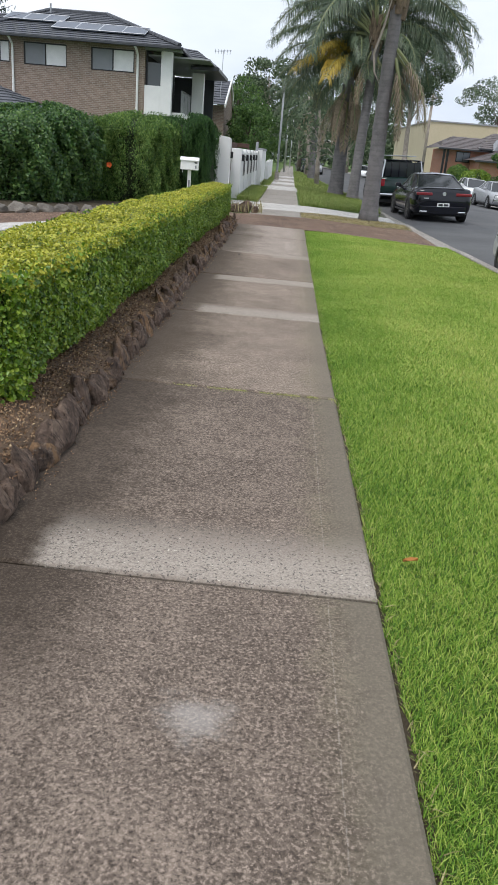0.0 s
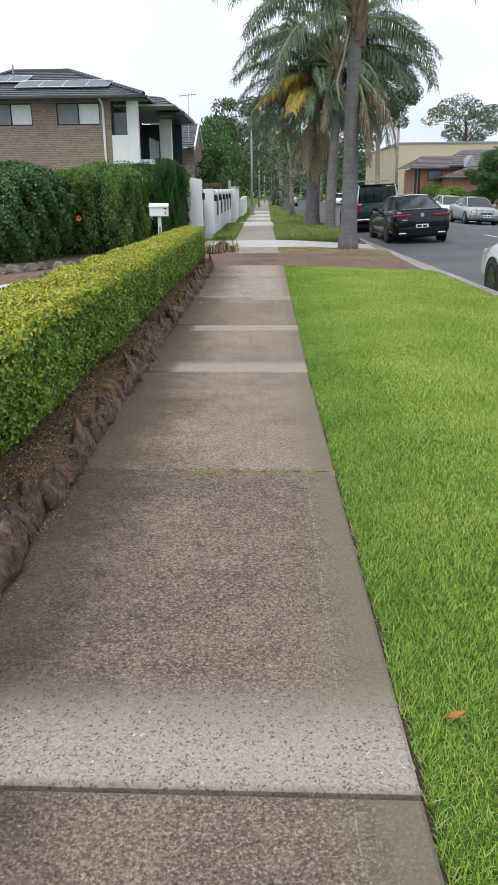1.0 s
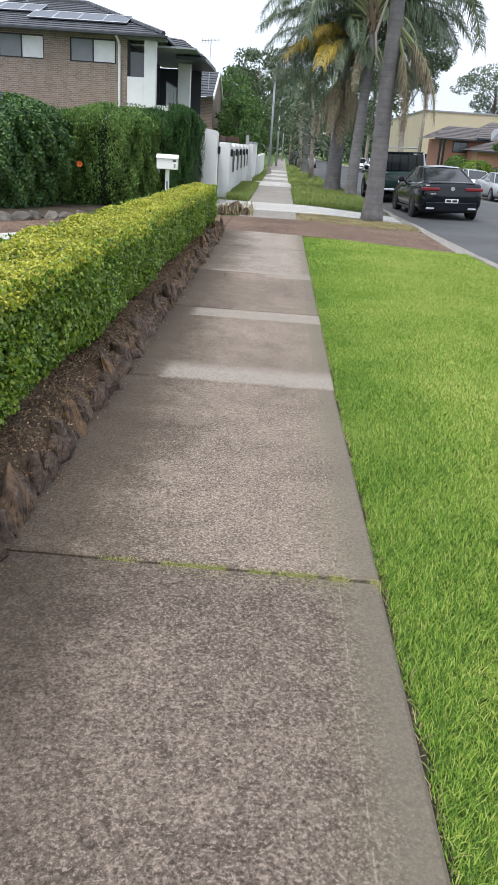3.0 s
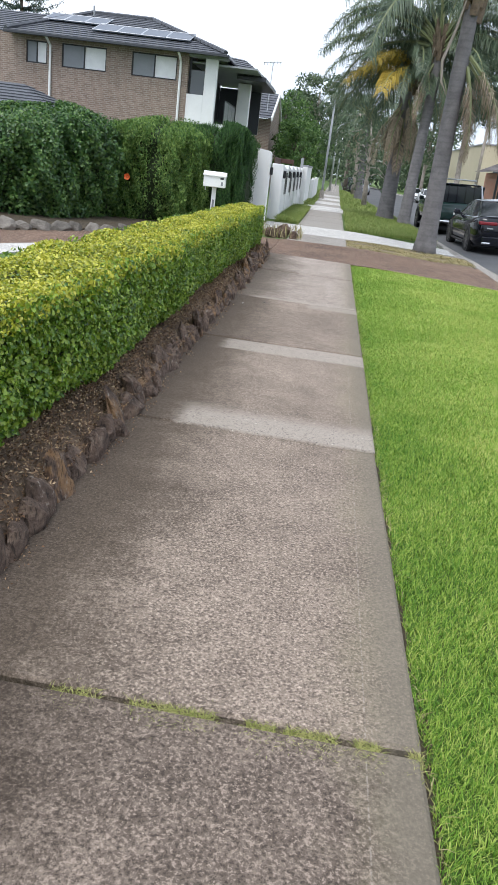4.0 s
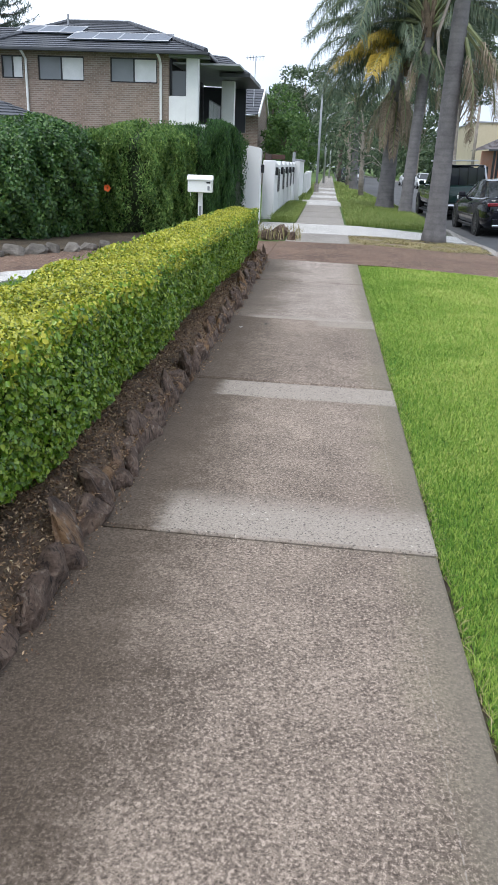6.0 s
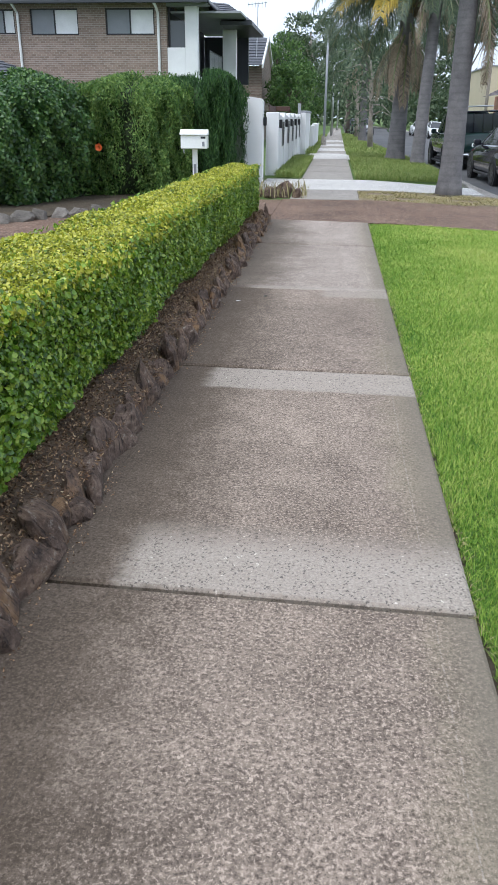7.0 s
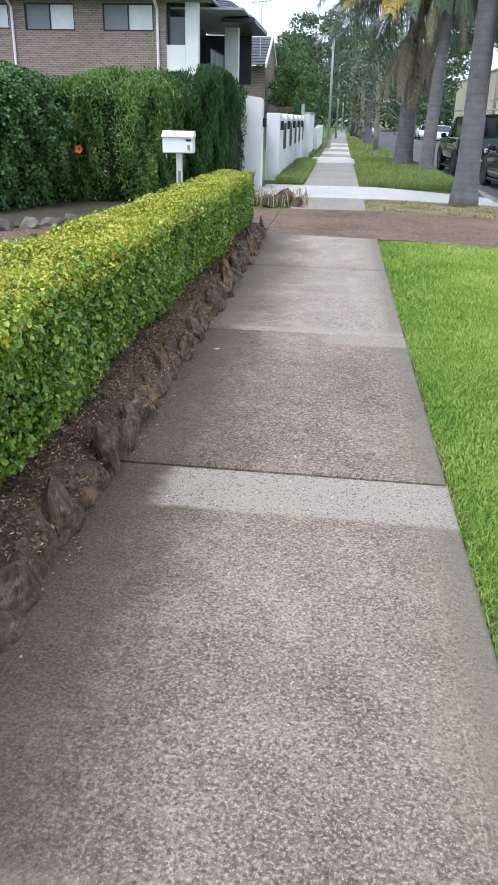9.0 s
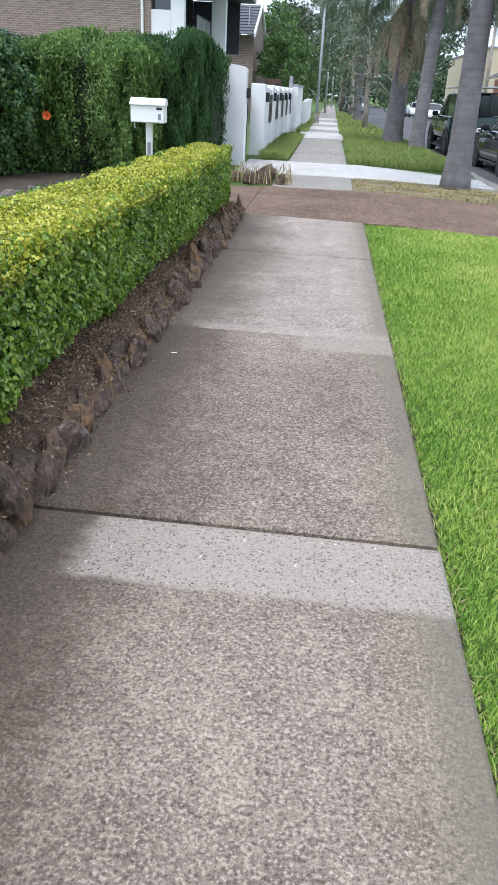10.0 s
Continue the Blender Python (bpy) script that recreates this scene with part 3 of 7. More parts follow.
ground_ys = [-700, -60, -30] + [i * 2.0 - 12 for i in range(40)] + [90, 130, 200, 400, 1500]
rows = []
for y in ground_ys:
    yy = min(max(y, -60), 130)
    k = gutter_x(yy)
    rows.append([(-900, y, -0.03), (-60, y, -0.03), (-1.6, y, -0.03), (PATH_R + 0.2, y, -0.036), (k - 1.6, y, verge_z(k - 1.6, yy) - 0.045), (k - 0.55, y, -0.17), (k - 0.50, y, -0.95),
                 (k + ROAD_W + 0.2, y, -0.85), (k + ROAD_W + 0.25, y, -0.40), (k + 15, y, -0.25), (k + 40, y, 0.7), (1200, y, 0.7)])
g = Geo().loft(rows, cap=False, closed=False)
g.f = [tuple(reversed(q)) for q in g.f]
solid("ground", g, M_TURF, "grassy ground sheet with worn turf and soil", "ground", kind="structure")

rows = []
for y in [-60, -20, 0, 20, 40, 70, 100, 170, 300]:
    k = gutter_x(y)
    rows.append([(k + u, y, road_z(u)) for u in (0, 1.2, 2.4, 5.0, 7.5, ROAD_W)])
g = Geo().loft(rows, cap=False, closed=False)
g.f = [tuple(reversed(q)) for q in g.f]
solid("road", g, M_ASPHALT, "worn grey asphalt suburban road", "road", kind="structure")

# near kerb: a profile swept along the road, dropped at the two crossings
def kerb_top(y):
    """Height of the kerb, sunk to a layback at each driveway."""
    def dip(a, b):
        return min(max((y - a) / 0.9, 0), 1) * min(max((b - y) / 0.9, 0), 1)
    return -0.065 - 0.11 * max(dip(14.6, 19.2), dip(20.4, 23.4))


rows = []
ys = [-60, -20] + [i * 0.45 - 5 for i in range(80)] + [40, 60, 100, 170, 300]
for y in ys:
    k, z = gutter_x(y), kerb_top(y)
    rows.append([(k - 0.56, y, -0.5), (k - 0.56, y, z - 0.015), (k - 0.545, y, z), (k - 0.43, y, z), (k - 0.40, y, z - 0.02), (k - 0.35, y, -0.238), (k - 0.02, y, -0.230), (k, y, -0.242), (k, y, -0.5)])
g = Geo().loft(rows, cap=False, closed=False)
g.f = [tuple(reversed(q)) for q in g.f]
solid("kerb_near", g, M_KERB, "grey concrete kerb and gutter along the verge", "kerb", kind="structure")
rows = []
for y in [-60, 0, 30, 60, 100, 170, 300]:
    k = gutter_x(y) + ROAD_W
    rows.append([(k - 0.3, y, -0.9), (k - 0.3, y, road_z(ROAD_W) + 0.02), (k + 0.03, y, -0.50), (k + 0.06, y, -0.39), (k + 0.26, y, -0.38), (k + 0.26, y, -0.9)])
g = Geo().loft(rows, cap=False, closed=False)
g.f = [tuple(reversed(q)) for q in g.f]
solid("kerb_far", g, M_KERB, "grey concrete kerb on the opposite side", "kerb", kind="structure")

# driveways
def sheet(name, quad_rows, thick, material, label, category="driveway"):
    g = Geo()
    g.loft([[(*a[:2], a[2]) for a in r] for r in quad_rows], cap=False, closed=False)
    n = len(quad_rows[0])
    g.f = [tuple(reversed(q)) for q in g.f]
    loop = quad_rows[0] + [r[-1] for r in quad_rows[1:]] + list(reversed(quad_rows[-1][:-1])) + [r[0] for r in reversed(quad_rows[1:-1])]
    top = [tuple(p) for p in loop]
    low = [(p[0], p[1], p[2] - thick) for p in loop]
    g.loft([low, top], cap=False)
    return solid(name, g, material, label, category, kind="structure")


def cross_sheet(x0, x1, ya, yb, ya1, yb1, z=0.0, n=9):
    """Rows across a driveway from its garden end to the kerb, widening to ya1..yb1."""
    rws = []
    for i in range(n):
        t = i / (n - 1)
        x = x0 + (x1 - x0) * t
        fl = max((t - 0.55) / 0.45, 0)
        a, b = ya + (ya1 - ya) * fl, yb + (yb1 - yb) * fl
        rws.append([(x, a + (b - a) * s, z - 0.12 * max((x - 0.4) / 2.4, 0)) for s in (0, 0.33, 0.66, 1)])
    return rws


def drive_near(x):
    """Near edge of the brown driveway: it leans across the path, runs level, then flares to the kerb."""
    return 15.205 - END_SKEW * min(x, 0) - 0.10 * max(x - 0.8, 0)


def drive_rows():
    out = []
    for i in range(15):
        x = -1.42 + 4.20 * i / 14
        a, b = drive_near(x), 18.4 + 0.3 * max((x - 0.9) / 1.9, 0)
        out.append([(x, a + (b - a) * q, -0.004 - 0.12 * max((x - 0.4) / 2.4, 0)) for q in (0, 0.33, 0.66, 1)])
    return out


sheet("driveway_aggregate", drive_rows(), 0.15, M_AGG, "brown exposed-aggregate driveway crossing the footpath")
sheet("driveway_garden", [[(-9, 4.6, -0.022), (-9, 7.6, -0.022)], [(-4.4, 12.95, -0.022), (-4.4, 15.6, -0.022)], [(-2.6, 14.9, -0.012), (-2.6, 18.2, -0.012)], [(-1.43, 15.4, -0.008), (-1.43, 18.28, -0.008)]], 0.15, M_AGG, "brown exposed-aggregate driveway inside the property")
sheet("driveway_border", [[(-9, 2.6, -0.016), (-9, 4.55, -0.016)], [(-4.5, 11.1, -0.016), (-4.5, 12.75, -0.016)], [(-3.9, 13.1, -0.016), (-3.9, 13.5, -0.016)]], 0.12, M_NEWCON, "pale concrete strip beside the driveway")
sheet("worn_verge_soil", cross_sheet(-0.03, 2.7, 18.42, 20.4, 18.75, 20.95, -0.014), 0.12, M_BEDSOIL, "bare brown soil between the driveways", "soil")
sheet("driveway_concrete", cross_sheet(-2.12, 2.62, 20.42, 23.2, 21.0, 22.7, 0.0), 0.15, M_NEWCON, "pale new concrete driveway crossing the footpath")


# ---- low clipped box hedge ----
def hedge_edges(y):
    """Left, right and top of the clipped hedge at y."""
    t = min(max((y - 2) / 13, 0), 1)
    return -2.36 + 0.34 * t, -1.56 + 0.03 * t, 0.775 - 0.02 * t


def clipped_hedge():
    hedge = thing("box_hedge", "clipped box hedge with yellow-green top beside the footpath", "hedge")
    y0, y1 = 2.64, 15.0
    g = Geo()
    rws = []
    for i in range(60):
        y = y0 + 0.12 + (y1 - y0 - 0.16) * i / 59
        l, r, z = hedge_edges(y)
        w = lambda k: 0.03 * noise.noise(Vector((y * 1.7, k, 0)))
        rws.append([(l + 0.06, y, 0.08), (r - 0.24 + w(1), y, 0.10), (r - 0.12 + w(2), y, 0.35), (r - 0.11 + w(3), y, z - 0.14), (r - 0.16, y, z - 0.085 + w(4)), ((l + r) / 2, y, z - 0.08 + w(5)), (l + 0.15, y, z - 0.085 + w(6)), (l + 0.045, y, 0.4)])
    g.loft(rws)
    # solid core whose colour stands in for the hedge's shaded inside
    part("shade_core", g, M_INNER_SHADE, hedge, "near-black solid core that puts shade behind the leaves")
    # side leaves
    n = 98000
    y = y0 + (y1 - y0) * RNG.random(n) ** 0.9
    z = 0.11 + 0.66 * RNG.random(n)
    t = np.clip((y - 2) / 13, 0, 1)
    right, left, top = -1.56 + 0.03 * t, -2.36 + 0.34 * t, 0.775 - 0.02 * t
    wave = 0.022 * np.sin(y * 3.1 + z * 4) + 0.018 * np.sin(y * 7.7 - z * 9) + 0.02 * np.sin(y * 1.1)
    under = np.clip((0.36 - z) / 0.25, 0, 1)
    tuft = np.sin(y * 23 + 3 * np.sin(z * 31)) * np.sin(z * 27 + 2.5 * np.sin(y * 17)) + 0.7 * np.sin(y * 41 + z * 13) * np.sin(z * 47 - y * 9)
    pos = np.stack([right + wave + 0.022 * tuft - 0.10 * RNG.random(n) ** 2 - 0.15 * under ** 2, y, z], 1)
    nrm = np.tile([0.9, -0.12, 0.35], (n, 1))
    fresh = RNG.random(n) < np.clip((z - 0.64) / 0.2, 0, 0.6)
    part("side_growth", leaf_mesh("side_growth", pos[fresh], nrm[fresh], 0.0225, 0.0165, M_BOXTOP, 0.62, 0.22, 0.2, True), M_BOXTOP, hedge, "yellow-green young shoots", kind="stuff")
    pos, nrm = pos[~fresh], nrm[~fresh]
    part("side_leaves", leaf_mesh("side_leaves", pos, nrm, 0.0235, 0.0175, M_BOX, 0.62, 0.22, 0.0, True), M_BOX, hedge, "small glossy green leaves", kind="stuff")
    # garden side and both ends, thinner
    n = 12000
    y = y0 + (y1 - y0) * RNG.random(n)
    z = 0.1 + 0.66 * RNG.random(n)
    t = np.clip((y - 2) / 13, 0, 1)
    pos = np.stack([-2.36 + 0.34 * t + 0.05 * RNG.random(n), y, z], 1)
    part("garden_side_leaves", leaf_mesh("garden_side_leaves", pos, np.tile([-0.9, 0, 0.3], (n, 1)), 0.032, 0.022, M_BOX), M_BOX, hedge, kind="stuff")
    n = 2600
    x = -2.02 + 0.49 * RNG.random(n)
    pos = np.stack([x, y1 - 0.04 * RNG.random(n), 0.1 + 0.65 * RNG.random(n)], 1)
    part("end_leaves", leaf_mesh("end_leaves", pos, np.tile([0, 0.9, 0.3], (n, 1)), 0.036, 0.024, M_BOX), M_BOX, hedge, kind="stuff")
    n = 7500
    x = -2.36 + 0.80 * RNG.random(n)
    z = 0.1 + 0.66 * RNG.random(n)
    tuft = np.sin(x * 23 + 3 * np.sin(z * 31)) * np.sin(z * 27 + 2.5 * np.sin(x * 17))
    pos = np.stack([x, y0 + 0.01 - 0.022 * tuft + 0.10 * RNG.random(n) ** 2 + 0.10 * np.clip((0.36 - z) / 0.25, 0, 1) ** 2, z], 1)
    part("near_end_leaves", leaf_mesh("near_end_leaves", pos, np.tile([0.12, -0.98, 0.05], (n, 1)), 0.0215, 0.015, M_BOX, 0.62, 0.22, 0.0, True), M_BOX, hedge, kind="stuff")
    # top: young yellow growth over greener leaves
    n = 88000
    y = y0 + (y1 - y0) * RNG.random(n)
    t = np.clip((y - 2) / 13, 0, 1)
    right, left, top = -1.56 + 0.03 * t, -2.36 + 0.34 * t, 0.775 - 0.02 * t
    s = RNG.random(n)
    x = left + (right - left) * s
    edge = np.minimum(s, 1 - s) * (right - left)
    z = top + 0.016 * np.sin(x * 9 + y * 5) + 0.016 * np.sin(y * 6.3 - x * 4) - 0.05 * RNG.random(n) - 0.05 * np.exp(-edge / 0.03)
    pos = np.stack([x, y, z], 1)
    young = RNG.random(n) < 0.78
    nrm = np.tile([0.0, -0.1, 1.0], (n, 1))
    part("top_growth", leaf_mesh("top_growth", pos[young], nrm[young], 0.0215, 0.0155, M_BOXTOP, 0.6, 0.25, 0.3), M_BOXTOP, hedge, "yellow-green young shoots", kind="stuff")
    low = pos[~young] - [0, 0, 0.01]
    part("top_leaves", leaf_mesh("top_leaves", low, nrm[~young], 0.025, 0.017, M_BOX, 0.5, 0.2, 0.2), M_BOX, hedge, kind="stuff")


clipped_hedge()

# ---- garden bed between hedge and footpath ----
rws = []
for i in range(90):
    y = -3 + 18.35 * i / 89
    rws.append([(x, y, z + 0.02 * noise.noise(Vector((x * 3, y * 3, 2)))) for x, z in ((-3.1, -0.03), (-2.5, 0.07), (-2.1, 0.12), (-1.75, 0.145), (-1.55, 0.14), (-1.45, 0.115), (-1.395, 0.07), (-1.375, -0.03))])
g = Geo().loft(rws, cap=False, closed=False)
g.f = [tuple(reversed(q)) for q in g.f]
solid("garden_bed", g, M_MULCH, "dark bark-mulched garden bed under the hedge", "garden bed", kind="structure", smooth=True)
n = 64000
pos = np.stack([-1.74 + 0.37 * RNG.random(n), -1.0 + 16.2 * RNG.random(n), np.zeros(n)], 1)
pos[:9000, 0] = -2.9 + 1.2 * RNG.random(9000)
pos[:9000, 1] = 0.4 + 2.7 * RNG.random(9000)
pos[:, 2] = 0.143 - 0.06 * np.clip((pos[:, 0] + 1.50) / 0.1, 0, 1) - 0.10 * np.clip((-1.75 - pos[:, 0]) / 0.9, 0, 1) + 0.012 * RNG.random(n)
solid("bark_mulch", leaf_mesh("bark_mulch", pos, np.tile([0, 0, 1.0], (n, 1)), 0.0165, 0.0065, M_CHIP, 0.6, 0.1), M_CHIP, "scattered reddish-brown bark chips and dry leaves", "mulch", kind="stuff")


g = Geo().add([(-14, 6, 0.0), (-8.2, 8.7, 0.0), (-4.5, 15.5, 0.0), (-2.7, 18.35, 0.0), (-2.6, 21.9, 0.0), (-14, 21.9, 0.0)], [(0, 1, 2, 3, 4, 5)])
g.loft([[(x, y, -0.12) for x, y, z in g.v[:6]], [(x, y, 0.0) for x, y, z in g.v[:6]]], cap=False)
solid("garden_bed_far", g, M_SOIL, "bare dark garden soil under the large shrubs", "garden bed", kind="structure")


# ---- rocks ----
def rock_mesh(seed, sx, sy, sz, rough=0.28):
    """An angular split stone, base at z = 0."""
    bm = bmesh.new()
    bmesh.ops.create_icosphere(bm, subdivisions=3, radius=1)
    rc = random.Random(seed * 31 + 5)
    cuts = [Vector((rc.gauss(0, 1), rc.gauss(0, 1), rc.gauss(0, 0.8))).normalized() for _ in range(11)]
    for v in bm.verts:
        p = v.co.copy()
        k = 1 + rough * noise.noise(p * 1.3 + Vector((seed * 7.1, 0, 0))) + 0.5 * rough * noise.noise(p * 3.1 + Vector((0, seed * 3.3, 0))) + 0.28 * rough * noise.noise(p * 7.5 + Vector((0, 0, seed)))
        p = p * (1.25 * k)
        for a in cuts:
            d = p.dot(a) - 0.78
            if d > 0:
                p -= a * d
        v.co = Vector((p.x * sx, p.y * sy, max(p.z * 0.55 + 0.35, -0.12) * sz))
    me = bpy.data.meshes.new("rock")
    bm.to_mesh(me)
    bm.free()
    return me


edging = thing("stone_edging", "row of upright brown bush rocks edging the garden bed", "edging")
rock_shapes = [rock_mesh(i, 0.046, 0.115, 0.225, 0.42) for i in range(16)]
for me in rock_shapes:
    me.materials.append(M_ROCK)
rr = random.Random(5)
y = -1.2
while y < 15.1:
    ln = rr.uniform(0.55, 1.35)
    tall = rr.choice((0.58, 0.66, 0.76, 0.84, 0.95, 1.12))
    ob = new("rock", rr.choice(rock_shapes))
    ob.parent = edging
    xe = -1.30 - 0.05 * min(max(y / 15, 0), 1)
    ob.matrix_world = Matrix.LocRotScale((xe - 0.05 + rr.uniform(-0.025, 0.01), y, -0.02), Euler((rr.uniform(-0.5, 0.5), rr.uniform(-0.4, -0.05), rr.uniform(-0.4, 0.3))), (rr.uniform(0.7, 1.25), ln, tall))
    y += 0.118 * ln + rr.uniform(0.0, 0.025)
# crumbs of soil, moss and dry leaves swept against the foot of the stones
n = 5000
pos = np.stack([-1.325 + 0.065 * RNG.random(n) ** 2.2, -0.6 + 15.6 * RNG.random(n), 0.002 + 0.008 * RNG.random(n)], 1)
pos[:, 0] -= 0.05 * np.clip(pos[:, 1] / 15, 0, 1)
pos = pos[np.sin(pos[:, 1] * 2.3) + np.sin(pos[:, 1] * 5.9 + 1) + 0.8 * RNG.normal(size=n) > 0.1]
solid("path_litter", leaf_mesh("path_litter", pos, np.tile([0, 0, 1.0], (len(pos), 1)), 0.011, 0.006, M_CHIP, 0.7, 0.15), M_CHIP, "crumbs of dry leaf and moss along the stones", "litter", kind="stuff")

border = thing("rock_border", "line of rounded grey bush rocks below the large hedge", "edging")
shapes2 = [rock_mesh(20 + i, 0.21, 0.15, 0.30, 0.2) for i in range(4)]
for me in shapes2:
    me.materials.append(M_GREYROCK)
for i in range(17):
    t = i / 16
    ob = new("rock", rr.choice(shapes2))
    ob.parent = border
    x = -4.1 - 3.2 * t
    yb = 15.3 + 1.38 * (x + 4.2)
    ob.matrix_world = Matrix.LocRotScale((x, yb + 0.35, -0.03), Euler((rr.uniform(-.15, .15), rr.uniform(-.15, .15), rr.uniform(-.4, .9))), [rr.uniform(0.5, 0.9) for _ in range(2)] + [rr.uniform(0.4, 0.75)])

pile = thing("rock_pile", "few dark rocks with dry weeds beside the gate", "rocks")
for px, py, s in ((-1.72, 18.75, 1.0), (-1.42, 18.9, 1.15), (-1.2, 18.7, 0.8), (-1.55, 19.15, 0.9), (-1.95, 18.9, 0.8)):
    ob = new("rock", rr.choice(rock_shapes))
    ob.parent = pile
    ob.matrix_world = Matrix.LocRotScale((px, py, -0.03), Euler((rr.uniform(-.3, .3), rr.uniform(-.3, .3), rr.uniform(0, 3))), (s * 2.2, s * 1.5, s * 1.0))
n = 160
pos = np.stack([RNG.uniform(-2.0, -1.0, n), RNG.uniform(18.5, 19.3, n), np.zeros(n)], 1)
solid("dry_weeds", blade_mesh("dry_weeds", pos, 0.3, 0.012, 0.5, M_DRYGRASS), M_DRYGRASS, "sparse dry weeds among the rocks", "weeds", kind="stuff")


# ---- large hedges of the next garden ----
def bush(name, label, x0, x1, y0, y1, top, material, count, length, width, up, shape, seed, spread=0.7, shoulder=0.62):
    """A broad shrub: near-black core as shade in the gaps, leaves over a lumpy rounded box."""
    ob = thing(name, label, "hedge", pose((x0 + x1) / 2, (y0 + y1) / 2, -0.04))
    hx, hy = (x1 - x0) / 2, (y1 - y0) / 2

    def surf(u, v, k):
        """Direction (u around, v up) to a point of the outline scaled by k."""
        c, s = np.cos(u), np.sin(u)
        e = shape
        px, py = np.sign(c) * np.abs(c) ** e, np.sign(s) * np.abs(s) ** e
        prof = np.clip(1 - np.clip((v - shoulder) / (1 - shoulder), 0, 1) ** 2.4, 0, 1) ** 0.5
        bulge = 1 + 0.06 * np.sin(3 * u + seed) + 0.05 * np.sin(7 * u + 5 * v + seed) + 0.045 * np.sin(13 * u - 9 * v + 2 * seed) + 0.04 * np.sin(23 * u + 17 * v + seed)
        low = 0.90 + 0.10 * np.clip(v / 0.3, 0, 1)
        hh = top * (1 + 0.035 * np.sin(2 * u + seed * 2) + 0.03 * np.sin(5 * px * hx + seed))
        return np.stack([px * hx * prof * bulge * k * low, py * hy * prof * bulge * k * low, v * hh * (0.4 + 0.6 * k)], -1)

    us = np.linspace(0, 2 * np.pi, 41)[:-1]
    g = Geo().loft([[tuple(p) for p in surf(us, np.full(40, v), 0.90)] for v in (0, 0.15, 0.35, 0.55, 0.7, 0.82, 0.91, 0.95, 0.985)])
    part("shade_core", g, M_INNER_SHADE, ob, "near-black solid core that puts shade behind the leaves")
    front = RNG.random(count)
    u = np.where(front < 0.72, np.pi + RNG.random(count) * np.pi, RNG.random(count) * 2 * np.pi)
    v = RNG.random(count) ** 0.8
    top_bias = RNG.random(count) < 0.25
    v = np.where(top_bias, 0.75 + 0.25 * RNG.random(count), v)
    pos = surf(u, v, RNG.uniform(0.90, 1.04, count))
    nrm = pos / np.array([hx, hy, top * 1.2])
    nrm /= np.linalg.norm(nrm, axis=1, keepdims=True) + 1e-6
    part("leaves", leaf_mesh("leaves", pos, nrm, length, width, material, spread, 0.2, up), material, ob, kind="stuff")
    return ob


bush("hibiscus_bush", "dark green hibiscus bush with an orange flower", -7.9, -4.95, 15.9, 21.2, 2.0, M_HIB, 52000, 0.07, 0.048, 0.0, 0.75, 1.0)
bush("hibiscus_bush", "dark green rounded shrub with dense leaves", -12.2, -7.0, 14.2, 20.6, 1.74, M_HIB, 46000, 0.065, 0.042, 0.0, 0.6, 2.3)
bush("shrub_hedge", "dense mid-green clipped shrub hedge", -5.25, -3.2, 18.2, 21.75, 2.06, M_SHRUB, 60000, 0.07, 0.024, 0.9, 0.5, 3.1, 0.7, 0.76)
bush("cypress_hedge", "dark green upright cypress hedge beside the wall", -3.95, -2.42, 18.9, 21.75, 2.06, M_CYPRESS, 56000, 0.075, 0.016, 2.0, 0.42, 4.7, 0.7, 0.9)
bush("background_hedge", "pale green hedge behind the shrubs", -16, -6.0, 20.5, 23.5, 1.78, M_SHRUB, 9000, 0.10, 0.05, 0.2, 0.5, 0.4)

# orange flower on the hibiscus
fl = thing("hibiscus_flower", "orange-red hibiscus flower on the bush", "flower", pose(-4.64, 17.95, 0.845) @ Matrix.Scale(0.72, 4))
for k in range(5):
    a = k * 2 * math.pi / 5
    g = Geo()
    pts = []
    for i in range(5):
        r, w = 0.02 + 0.018 * i, (0.012, 0.034, 0.046, 0.04, 0.012)[i]
        z = -(0.02 + 0.05 * (i / 4) ** 0.6)
        pts.append([(r * math.cos(a) - w * math.sin(a), z - 0.01, r * math.sin(a) + w * math.cos(a)), (r * math.cos(a) + w * math.sin(a), z, r * math.sin(a) - w * math.cos(a))])
    g.loft(pts, cap=False, closed=False)
    part("petal", g, M_FLOWER, fl)
g = Geo().tube([(0, 0.03, 0), (0, -0.09, 0.0)], [0.01, 0.006], 6)
part("stamen", g, M_FLOWER, fl)
part("stem", Geo().tube([(0, 0.02, 0), (-0.10, 0.12, -0.03), (-0.62, 0.42, -0.10)], [0.006, 0.007, 0.009], 6), M_HIB, fl, "green stalk")


